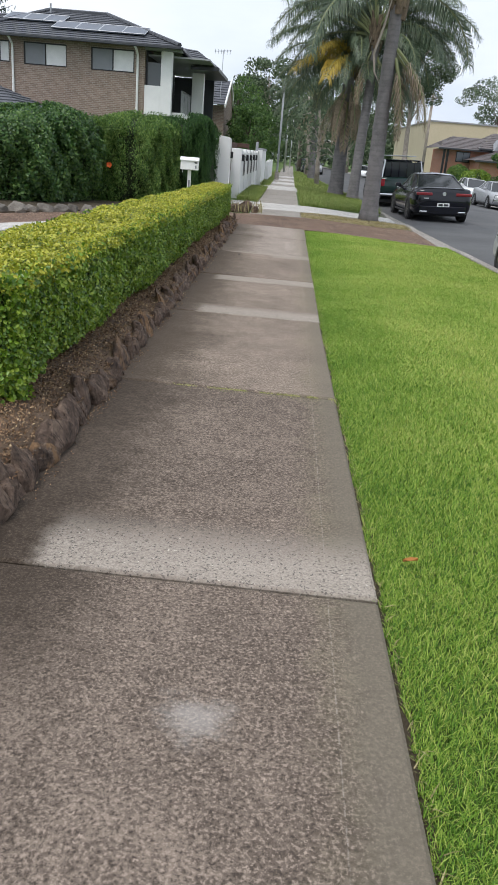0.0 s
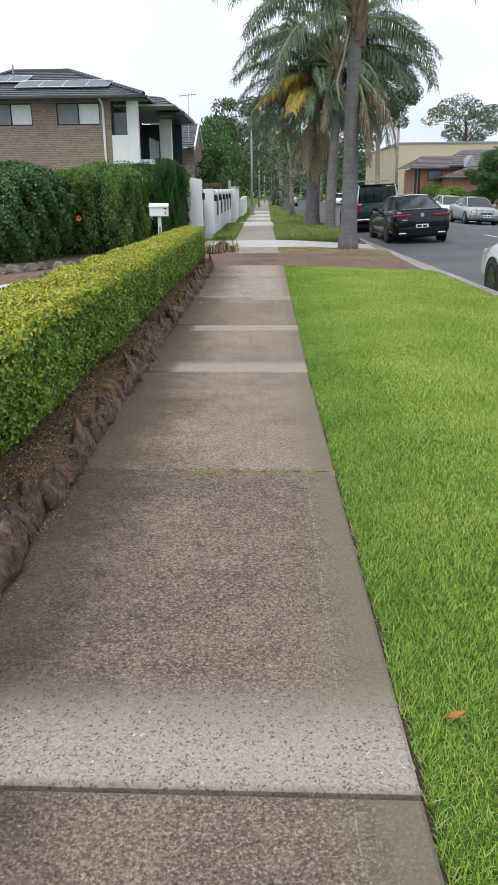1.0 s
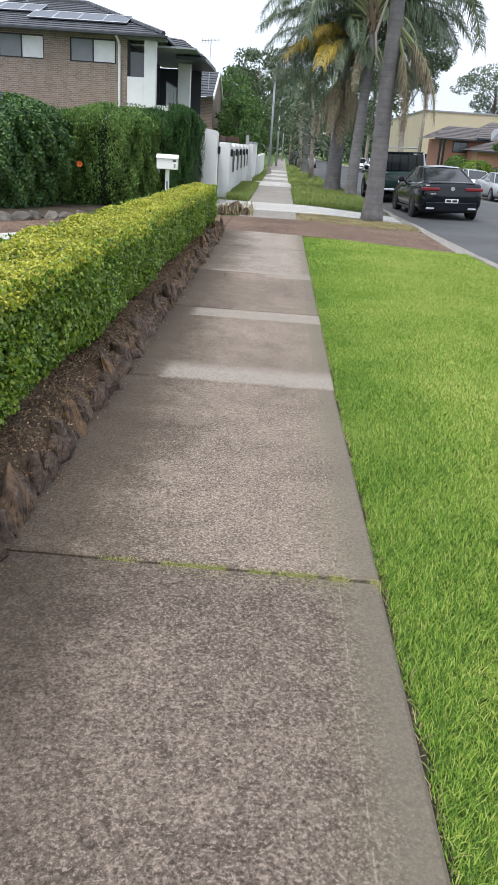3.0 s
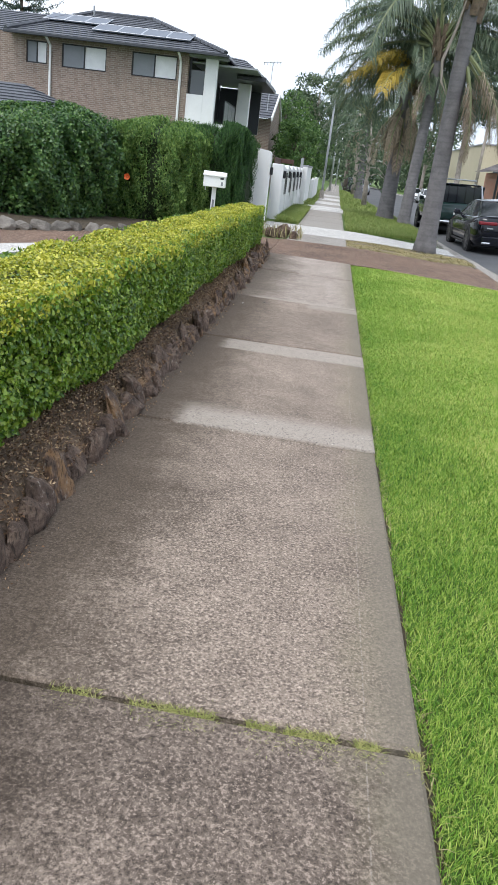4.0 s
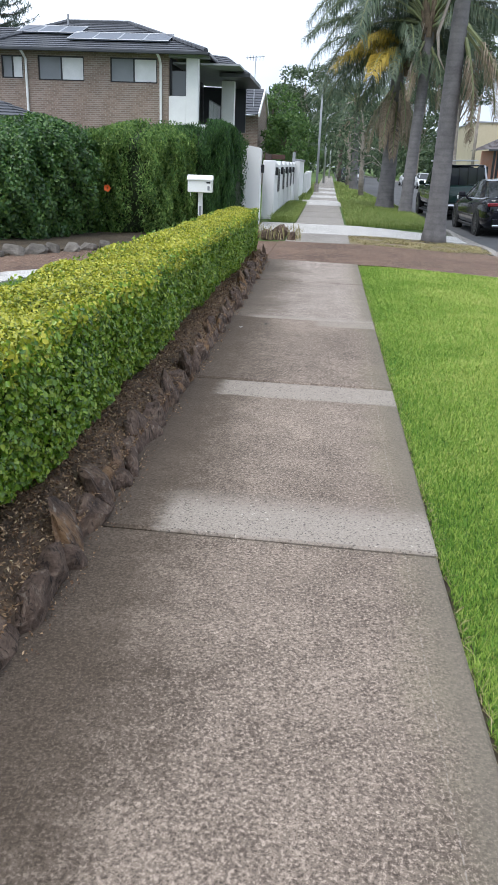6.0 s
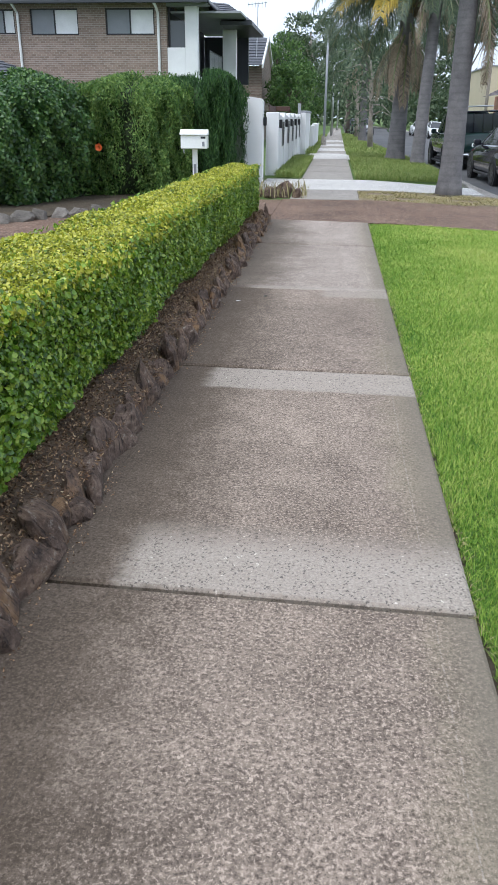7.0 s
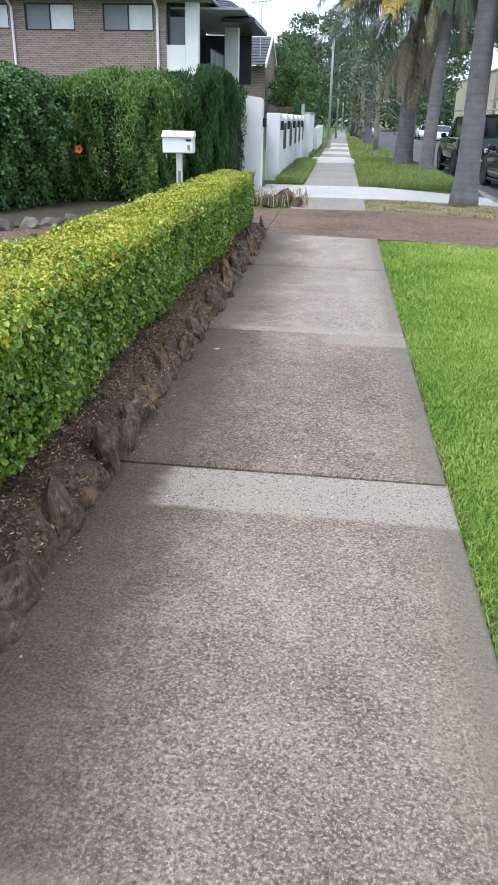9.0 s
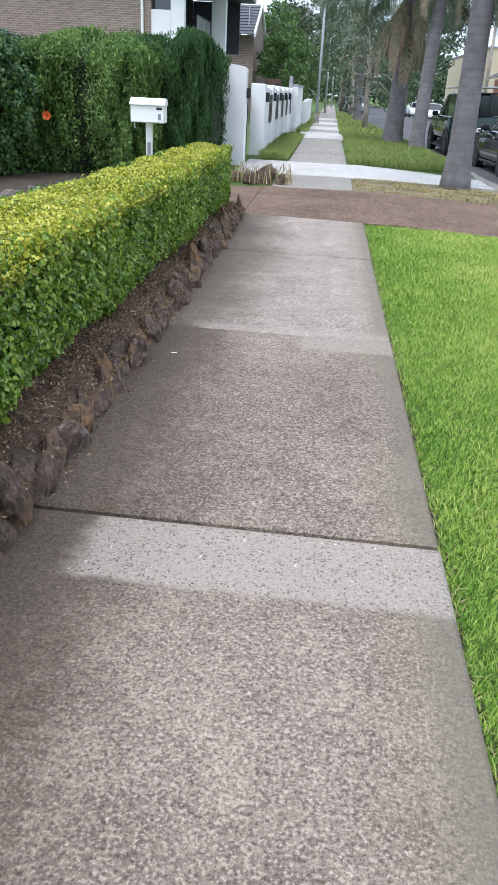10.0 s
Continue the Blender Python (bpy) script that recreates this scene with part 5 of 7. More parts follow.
solid("long_grass", blade_mesh("long_grass", p, 0.14, 0.03, 0.7, M_LONGGRASS), M_LONGGRASS, "far grass strip along the walls", "grass", kind="stuff")
M_JOINTGRASS = leafy("joint_grass_blades", [(0.2, (0.16, 0.19, 0.04)), (0.5, (0.30, 0.31, 0.09)), (0.85, (0.48, 0.44, 0.19))], 0.7, 0.2, 2.0)
M_ORANGE = plain("dry_orange_leaf", (0.40, 0.16, 0.035), 0.7)
# tufts in a joint
n = 5200
p = np.stack([-1.0 + 1.02 * RNG.random(n) ** 0.7, 3.70 + RNG.normal(size=n) * 0.028, np.full(n, -0.012)], 1)
p[:, 1] -= SKEW * p[:, 0]
clump = np.sin(p[:, 0] * 17) + np.sin(p[:, 0] * 41) > -0.6
solid("joint_grass", blade_mesh("joint_grass", p[clump], 0.011, 0.0022, 2.0, M_JOINTGRASS), M_JOINTGRASS, "short grass growing in a footpath joint", "grass", kind="stuff")
for lx, ly, rz in ((0.19, 1.725, 20), (0.9, 2.9, 140)):
    g = Geo()
    g.loft([[(x, -w, 0.012 + 0.3 * x * x), (x, 0, 0.004), (x, w, 0.014 + 0.2 * x * x)] for x, w in ((-0.032, 0.002), (-0.014, 0.009), (0.008, 0.011), (0.03, 0.002))], cap=False, closed=False)
    o = solid("fallen_leaf", g, M_ORANGE, "fallen orange-brown leaf on the lawn", "leaf")
    o.matrix_world = pose(lx, ly, 0.012, 0, 0, rz)
# pebble and white petal lying on the path
o = solid("pebble", rock_mesh(40, 0.013, 0.012, 0.02), None, "small dark pebble on the footpath", "pebble")
o.data.materials.clear()
o.data.materials.append(M_GREYROCK)
o.matrix_world = pose(-1.012, 10.23, 0.0)
g = Geo().loft([[(x, -w, 0.004 + 0.2 * abs(x)), (x, w, 0.006)] for x, w in ((-0.018, 0.002), (-0.006, 0.007), (0.009, 0.007), (0.02, 0.002))], cap=False, closed=False)
o = solid("fallen_leaf", g, M_BLIND, "pale fallen leaf on the footpath", "leaf")
o.matrix_world = pose(-1.215, 10.04, 0.002, 0, 0, 15)


# ---- palms ----
def frond_mesh(name, length, e0, e1, material, seed, leaf=0.60, count=150, hang=0.74):
    """A feather frond from the origin along +x: curved stalk and two rows of drooping leaflets."""
    r = np.random.default_rng(seed)
    m = 26
    s = np.linspace(0, 1, m)
    ang = np.radians(e0 + (e1 - e0) * s ** 1.25)
    step_l = length / (m - 1)
    px = np.concatenate([[0], np.cumsum(np.cos(ang[:-1]) * step_l)])
    pz = np.concatenate([[0], np.cumsum(np.sin(ang[:-1]) * step_l)])
    verts, tris = [], []

    def ribbon(pts, widths, side):
        k = len(verts)
        for q, w in zip(pts, widths):
            verts.append(q - side * w)
            verts.append(q + side * w)
        for i in range(len(pts) - 1):
            a = k + 2 * i
            tris.append((a, a + 1, a + 3))
            tris.append((a, a + 3, a + 2))

    for i in range(count):
        t = 0.16 + 0.84 * (i + r.random()) / count
        j = min(int(t * (m - 1)), m - 2)
        f = t * (m - 1) - j
        p = np.array([px[j] + (px[j + 1] - px[j]) * f, 0, pz[j] + (pz[j + 1] - pz[j]) * f])
        d = np.array([px[j + 1] - px[j], 0, pz[j + 1] - pz[j]]) / step_l
        up = np.array([-d[2], 0, d[0]])
        ll = leaf * (0.45 + 0.55 * math.sin(math.pi * min(t * 1.05, 1) ** 0.8) + 0.05) * r.uniform(0.8, 1.15)
        for sgn in (-1, 1):
            lat = np.array([0, sgn, 0])
            out = lat * r.uniform(0.6, 1.0) + d * r.uniform(0.35, 0.9) + up * r.uniform(-0.35, 0.45)
            out /= np.linalg.norm(out)
            p1 = p + out * ll * 0.45
            fall = np.array([0, 0, -1.0])
            out2 = out * (1 - hang) + fall * hang * r.uniform(0.7, 1.3)
            p2 = p1 + out2 * ll * 0.6
            side = np.cross(out, up)
            side = side / (np.linalg.norm(side) + 1e-6)
            ribbon([p, p1, p2], [0.006, 0.0078, 0.0015], side)
    me = fast_mesh(name, np.array(verts), np.array(tris), material)
    g = Geo().tube([(px[i], 0, pz[i]) for i in range(0, m, 3)], [0.035 * (1 - 0.85 * i / m) + 0.004 for i in range(0, m, 3)], 5)
    return me, g.mesh("stalk", M_RACHIS)


FRONDS = {
    "up": [frond_mesh("frond", 2.6, 78, 5, M_FROND, 1), frond_mesh("frond", 2.8, 66, -25, M_FROND, 2)],
    "mid": [frond_mesh("frond", 3.2, 48, -52, M_FROND, 3), frond_mesh("frond", 3.0, 36, -62, M_FROND, 4), frond_mesh("frond", 3.4, 55, -60, M_FROND, 5)],
    "low": [frond_mesh("frond", 2.9, 12, -80, M_FROND, 6), frond_mesh("frond", 2.7, 22, -84, M_FROND, 7)],
    "yellow": [frond_mesh("frond", 2.7, 25, -75, M_FROND_Y, 8, 0.7)],
    "dead": [frond_mesh("frond", 1.75, -42, -89, M_FROND_D, 9, 0.42, 90, 0.96), frond_mesh("frond", 1.6, -60, -88, M_FROND_D, 10, 0.40, 90, 0.97)],
}


def palm(base, top, r0, r1, fronds, seed, label, boots=True, scale=1.0, scar=None, spathe=False, clear=None):
    r = random.Random(seed)
    base, top = Vector(base), Vector(top)
    P = thing("palm_tree", label, "palm", Matrix.Translation(base), "street palms")
    d = top - base
    pts, rad = [], []
    n = 40
    for i in range(n + 1):
        t = i / n
        pts.append(d * t + Vector((0.05 * math.sin(t * 3 + seed) * d.z / 5 * t, 0, 0)))
        flare = 0.35 * math.exp(-t * d.z / 0.22)
        rad.append((r0 + (r1 - r0) * t ** 0.8) * (1 + flare * 0.85) * (1.0 + (0.012 if i % 2 else -0.012)))
    pts[0] = pts[0] - Vector((0, 0, 0.15))
    trunk = part("trunk", Geo().tube(pts, rad, 16), M_TRUNK, P, "grey ringed trunk", smooth=True)
    if scar is not None:
        part("leaf_scar", Geo().box(-0.09, 0.05, -r1 - 0.03, -r1 + 0.08, scar - 0.07, scar + 0.06, 0.02), M_BOOT, trunk, "dark notch").location = d * (scar / d.z)
    if boots:
        for k in range(14):
            a, h = k * 2.4, d.z - 0.05 + 0.055 * k
            q = Geo().tube([(math.cos(a) * r1 * 0.8, math.sin(a) * r1 * 0.8, h - 0.25), (math.cos(a) * r1 * 1.15, math.sin(a) * r1 * 1.15, h + 0.05), (math.cos(a) * r1 * 1.7, math.sin(a) * r1 * 1.7, h + 0.42)], [0.10, 0.085, 0.03], 6)
            o = part("frond_base", q, M_BOOT, P)
            o.location = (d.x, d.y, 0)
    for kind, az, dz, el in fronds:
        if clear and kind in ("mid", "low") and clear[0] < az % 360 < clear[1]:
            continue
        leafm, stalk = FRONDS[kind][r.randrange(len(FRONDS[kind]))]
        o = part("frond", leafm, None, P, "drooping dead frond" if kind == "dead" else "yellowing frond" if kind == "yellow" else "")
        s = scale * r.uniform(0.9, 1.12)
        o.matrix_local = Matrix.Translation(d + Vector((math.cos(radians(az)) * r1 * 0.8, math.sin(radians(az)) * r1 * 0.8, dz))) @ Euler((0, radians(-el), radians(az))).to_matrix().to_4x4() @ Matrix.Diagonal((s, s, s, 1))
        part("stalk", stalk, None, o)
    if spathe:
        q = Geo().tube([(-0.16, -0.1, d.z + 0.2), (-0.30, -0.18, d.z - 0.5), (-0.46, -0.2, d.z - 1.1), (-0.40, -0.2, d.z - 1.5), (-0.25, -0.2, d.z - 1.75)], [0.012, 0.028, 0.032, 0.022, 0.006], 6)
        o = part("spathe", q, M_SPATHE, P, "dry hanging flower sheath", smooth=True)
        o.location = (d.x, d.y, 0)
    return P


def ring(kind, k, seed, dz, el=0.0):
    r = random.Random(seed)
    return [(kind, 360 * i / k + r.uniform(-14, 14) + seed * 13, dz + r.uniform(-0.06, 0.1), el + r.uniform(-8, 8)) for i in range(k)]


palm((1.80, 20.45, -0.03), (1.85, 20.45, 5.0), 0.225, 0.15,
     ring("up", 6, 1, 0.55) + [f for f in ring("mid", 10, 2, 0.4) + ring("mid", 8, 5, 0.3, -12) if 70 < f[1] % 360 < 300] + ring("low", 2, 3, 0.3)
     + [("mid", 172, 0.35, 14), ("mid", 190, 0.45, 22), ("mid", 158, 0.5, 24), ("mid", 10, 0.35, 16), ("mid", -14, 0.45, 20)]
     + [("dead", -20, -0.95, 0), ("dead", 12, -1.05, 0), ("dead", 0, -1.25, -8), ("dead", -35, -1.15, -8)],
     3, "tall queen palm with smooth grey leaning trunk on the verge", True, 1.12, 4.22, True, (225, 315))
palm((1.55, 32.8, -0.05), (1.64, 32.8, 4.7), 0.31, 0.21,
     ring("up", 7, 7, 0.6) + ring("mid", 16, 8, 0.45) + ring("low", 15, 9, 0.2) + ring("low", 7, 10, 0.0, 10) + [("yellow", 228, -0.1, 22), ("yellow", 240, -0.05, 28), ("yellow", 216, -0.2, 16), ("yellow", 250, -0.3, 12)] + [("dead", a, -0.5 - 0.3 * (i % 3), -4) for i, a in enumerate((150, 175, 200, 222, 245, 268, 290, 320, 350, 20, 60))],
     8, "stout palm with a skirt of dead fronds", True, 1.15, None, False, (200, 260))
palm((2.12, 30.7, -0.06), (2.27, 30.7, 5.5), 0.21, 0.16,
     ring("up", 7, 11, 0.55) + ring("mid", 17, 12, 0.4) + ring("mid", 9, 14, 0.25, -10) + ring("low", 14, 13, 0.15) + [("low", -8, 0.2, 16), ("low", 14, 0.3, 24), ("low", -28, 0.1, 10), ("low", 3, 0.5, 30), ("mid", 176, 0.3, -8), ("mid", 190, 0.2, -14), ("mid", 164, 0.4, 0), ("dead", 215, -0.3, -4), ("dead", 330, -0.4, -4)],
     12, "slender palm with green drooping fronds near the kerb", True, 1.2, None, True, (200, 300))
palm((1.05, 55.5, -0.06), (1.0, 55.5, 4.6), 0.25, 0.18, ring("up", 4, 21, 0.5) + ring("mid", 8, 22, 0.4) + ring("low", 7, 23, 0.1) + ring("dead", 5, 24, -0.2), 17, "distant street palm with drooping fronds", True, 1.2)


# ---- trees ----
def tree(name, label, x, y, z, height, spread, material, bark, seed, clumps=26, leaves=130, leaf=0.22, trunk=0.16, start=0.35, droop=0.0, flat=0.7, group=""):
    """A tapered trunk with forking limbs; leaf clumps round the limb ends leave gaps."""
    r = random.Random(seed)
    T = thing(name, label, "tree", pose(x, y, z), group)
    g = Geo()
    top = Vector((r.uniform(-.3, .3), r.uniform(-.3, .3), height * 0.8))
    pts = [top * t + Vector((0.12 * math.sin(4 * t + seed), 0.12 * math.cos(3 * t + seed), 0)) * height / 6 * t for t in (0, 0.2, 0.4, 0.6, 0.8, 1)]
    g.tube([pts[0] - Vector((0, 0, 0.2))] + pts[1:], [trunk * (1 - 0.13 * i) for i in range(6)], 8)
    ends = []
    for k in range(clumps):
        t = start + (1 - start) * (k + 0.5) / clumps
        a = k * 2.4 + r.uniform(-.5, .5)
        p = top * t
        reach = spread * (0.35 + 0.65 * math.sin(math.pi * min(max((t - start) / (1 - start) * 0.85 + 0.12, 0), 1))) * r.uniform(0.55, 1.1)
        e = p + Vector((math.cos(a) * reach, math.sin(a) * reach, height * 0.2 * r.uniform(0.3, 1.0) - droop * reach))
        mid = p.lerp(e, 0.5) + Vector((0, 0, 0.05 * height))
        g.tube([p, mid, e], [trunk * 0.38 * (1.15 - t), trunk * 0.22 * (1.15 - t) + 0.008, 0.008], 5)
        ends.append((e, r.uniform(0.75, 1.25)))
    part("trunk", g, bark, T, "trunk with forking limbs", smooth=True)
    pos, nr = [], []
    cs = spread * 0.34
    for e, s in ends:
        q = RNG.normal(size=(leaves, 3))
        q /= np.linalg.norm(q, axis=1, keepdims=True)
        q *= RNG.uniform(0.35, 1.0, (leaves, 1)) ** 0.6
        w = q * np.array([cs * s, cs * s, cs * s * flat]) + np.array(e)
        if droop:
            w[:, 2] -= droop * RNG.random(leaves) * cs * 1.2
        pos.append(w)
        nr.append(q)
    part("crown", leaf_mesh("crown", np.concatenate(pos), np.concatenate(nr), leaf, leaf * 0.42, material, 0.9, 0.15, -droop), material, T, kind="stuff")
    return T


# street and garden trees up the road
tree("street_tree", "small pale-trunked street tree with drooping foliage", 1.12, 44.0, -0.06, 5.2, 1.9, M_EUC, M_BARK, 31, 18, 90, 0.2, 0.15, 0.35, 0.5)
tree("street_tree", "dull green street tree on the verge", 0.9, 66, -0.06, 7.5, 2.4, M_EUC, M_BARK, 32, 18, 90, 0.26, 0.18, 0.35, 0.4)
tree("street_tree", "dull green street tree on the verge", 0.4, 84, -0.06, 9, 2.8, M_EUC, M_DKBARK, 33, 26, 110, 0.3, 0.2, 0.35, 0.3)
tree("garden_tree", "leafy green garden tree behind the white wall", -5.0, 63, -0.05, 6.4, 2.2, M_GREEN, M_DKBARK, 34, 30, 170, 0.26, 0.16, 0.25)
tree("garden_tree", "leafy green garden tree above the fence", -3.6, 56, -0.05, 4.5, 1.7, M_GREEN, M_DKBARK, 35, 26, 170, 0.22, 0.14, 0.2)
tree("garden_tree", "leafy green garden tree further up the road", -3.3, 70, -0.05, 5.6, 2.0, M_GREEN, M_DKBARK, 36, 26, 150, 0.26, 0.14, 0.2)
tree("garden_tree", "bushy bright green shrub-like tree", -2.6, 47.5, -0.05, 2.7, 0.95, M_GREEN, M_DKBARK, 37, 20, 140, 0.14, 0.07, 0.15)
tree("gum_tree", "tall dark gum tree with layered crown", -4.2, 108, 0, 13.5, 4.2, M_EUC, M_BARK, 38, 30, 150, 0.45, 0.28, 0.4)
tree("gum_tree", "tall gum tree in the distance", -7.5, 125, 0, 13, 4.0, M_EUC, M_BARK, 39, 28, 130, 0.5, 0.28, 0.4)
tree("gum_tree", "tall gum tree at the end of the road", 0.6, 120, 0, 12, 4.0, M_EUC, M_BARK, 40, 28, 140, 0.5, 0.28, 0.35)
tree("gum_tree", "tall gum tree with rounded crown across the road", 9.4, 70, -0.3, 13.0, 2.5, M_EUC, M_BARK, 41, 42, 420, 0.22, 0.26, 0.5)
tree("gum_tree", "slender gum tree across the road", 9.0, 94, 0.0, 11.5, 3.2, M_EUC, M_BARK, 42, 26, 130, 0.4, 0.22, 0.3)
tree("gum_tree", "slender gum tree across the road", 7.4, 112, 0.0, 11, 3.6, M_EUC, M_BARK, 43, 26, 130, 0.45, 0.22, 0.3)
tree("gum_tree", "large spreading gum tree with open crown", 27, 112, 0.3, 13.0, 4.9, M_EUC, M_DKBARK, 44, 24, 330, 0.3, 0.36, 0.62, 0.0, 0.5)
tree("gum_tree", "spreading gum tree beyond the houses", 52, 125, 0.6, 11, 5.0, M_EUC, M_DKBARK, 45, 28, 130, 0.5, 0.35, 0.45, 0.0, 0.55)
tree("garden_tree", "dense dark green tree beside the houses", 14.35, 52.0, -0.1, 3.9, 1.6, M_HIB, M_DKBARK, 46, 44, 480, 0.14, 0.12, 0.08)

# far wood that closes the road
pos = []
for k in range(150):
    cx, cy = RNG.uniform(-45, 22), RNG.uniform(150, 185)
    hgt = RNG.uniform(5, 10)
    q = RNG.normal(size=(170, 3)) * np.array([2.6, 2.6, hgt * 0.24]) + np.array([cx, cy, hgt * 0.58])
    pos.append(q)
pos = np.concatenate(pos)
pos = pos[pos[:, 2] > 0]
nr = RNG.normal(size=pos.shape)
solid("far_wood", leaf_mesh("far_wood", pos, nr, 0.9, 0.45, M_EUC, 0.9, 0.1), M_EUC, "distant line of dark gum trees", "woods", kind="stuff")

# norfolk pine behind the house: tiers of level branches
np_ = thing("norfolk_pine", "tall norfolk pine with tiered branches behind the house", "tree", pose(-33.9, 84, 0))
part("trunk", Geo().tube([(0, 0, 0), (0, 0, 9), (0, 0, 18.2)], [0.4, 0.28, 0.04], 8), M_DKBARK, np_)
for k in range(13):
    z = 6.6 + k * 0.92
    reach = min(0.5 + 0.72 * (18.4 - z), 4.6)
    limbs, pos = Geo(), []
    for a in range(6):
        ang = a * 2 * math.pi / 6 + k * 0.55 + RNG.uniform(-0.2, 0.2)
        rr_ = reach * RNG.uniform(0.8, 1.08)
        limbs.tube([(math.cos(ang) * rr_ * q, math.sin(ang) * rr_ * q, z + 0.42 * rr_ * q * q - 0.12 * rr_ * q) for q in (0, 0.5, 1)], [0.07, 0.045, 0.015], 5)
        q = 0.12 + 0.88 * RNG.random((110, 1))
        w = np.concatenate([np.cos(ang) * q * rr_, np.sin(ang) * q * rr_, 0.42 * rr_ * q ** 2 - 0.12 * rr_ * q + z], 1)
        pos.append(w + RNG.normal(size=(110, 3)) * np.array([0.16, 0.16, 0.10]) * (0.5 + q))
    tier = part("branch_tier", limbs, M_DKBARK, np_)
    pos = np.concatenate(pos)
    part("sprays", leaf_mesh("sprays", pos, np.tile([0, 0, 1.0], (len(pos), 1)), 0.42, 0.09, M_PINE, 0.8, 0.1, 1.2), M_PINE, tier, kind="stuff")


# ---- poles ----
def street_pole(x, y, h, label, lamp=True, wood=False, arm=1):
    P = thing("street_lamp" if lamp else "power_pole", label, "street lamp" if lamp else "power pole", pose(x, y, -0.05))
    m = M_BARK if wood else M_ALU
    part("pole", Geo().tube([(0, 0, 0), (0, 0, h)], [0.10, 0.06] if not wood else [0.16, 0.12], 8), m, P, smooth=True)
    if lamp:
        part("arm", Geo().tube([(0, 0, h - 0.05), (arm * 0.5, 0, h + 0.25), (arm * 1.3, 0, h + 0.3)], 0.035, 6), m, P)
        part("lamp_head", Geo().box(min(arm * 1.2, arm * 1.75), max(arm * 1.2, arm * 1.75), -0.12, 0.12, h + 0.24, h + 0.36, 0.03), m, P, "grey lamp head")
    else:
        part("crossarm", Geo().box(-0.75, 0.75, -0.06, 0.06, h - 0.5, h - 0.4, 0.01), m, P)
        for k in (-0.6, -0.2, 0.2, 0.6):
            part("insulator", Geo().tube([(k, 0, h - 0.4), (k, 0, h - 0.25)], [0.04, 0.025], 6), M_WHITE, P)


sp_ = thing("steel_pole", "plain grey steel pole beside the footpath", "pole", pose(-1.2, 47, -0.05))
part("pole", Geo().tube([(0, 0, 0), (0, 0, 5.2)], [0.07, 0.05], 8), M_SOFFIT, sp_, smooth=True)
part("base_sleeve", Geo().tube([(0, 0, 0), (0, 0, 0.5)], [0.14, 0.12], 8), M_OLDCON, sp_)
street_pole(-1.0, 70, 5.2, "grey steel street lamp up the road", True)
street_pole(-0.6, 100, 5.6, "grey pole in the distance", False)
street_pole(12.6, 80, 8.2, "pale timber power pole across the road", False, True)
sg = thing("street_sign", "street name sign on a pole, writing too small to read", "sign", pose(1.9, 78, -0.1))
part("pole", Geo().tube([(0, 0, 0), (0, 0, 3.2)], 0.04, 6), M_ALU, sg)
part("sign_blade", Geo().box(-0.1, 1.5, -0.02, 0.02, 2.95, 3.2), M_WHITE, sg)
part("text_bar", Geo().box(0.2, 1.2, -0.026, -0.021, 3.04, 3.12), M_BLACK, sg)


# ---- vehicles ----
M_TYRE = mat("tyre_rubber", (0.012, 0.012, 0.012), (0.035, 0.034, 0.033), 4, 60, 0.85, 0.3, 0.004)
M_RIM = plain("alloy_rim", (0.42, 0.43, 0.45), 0.3, 0.9)
M_DARKRIM = plain("dark_alloy_rim", (0.06, 0.06, 0.065), 0.3, 0.8)
M_CARGLASS = glass_mat("tinted_car_glass", (0.012, 0.015, 0.018), 0.08)
M_RED = plain("red_lamp_lens", (0.22, 0.006, 0.012), 0.15, 0, 0.6)
M_AMBER = plain("amber_lamp_lens", (0.75, 0.22, 0.02), 0.2, 0, 0.5)
M_CLEAR = plain("clear_lamp_lens", (0.62, 0.64, 0.66), 0.12, 0, 0.8)
M_CHROME = plain("chrome_trim", (0.7, 0.71, 0.72), 0.15, 1.0)
M_PLASTIC = plain("black_plastic_trim", (0.02, 0.02, 0.021), 0.55)


def paint(name, c, rough=0.10):
    return plain(name, c, rough, 0.0, 0.5 if max(c) > 0.1 else 0.4, 0.3)


P_BLACK = paint("black_car_paint", (0.004, 0.005, 0.010), 0.06)
P_WHITE = paint("white_car_paint", (0.78, 0.79, 0.80))
P_SILVER = paint("silver_car_paint", (0.36, 0.37, 0.39), 0.28)
P_GREEN = paint("dark_green_car_paint", (0.012, 0.028, 0.026))
P_BLUE = paint("dark_blue_car_paint", (0.02, 0.025, 0.04))


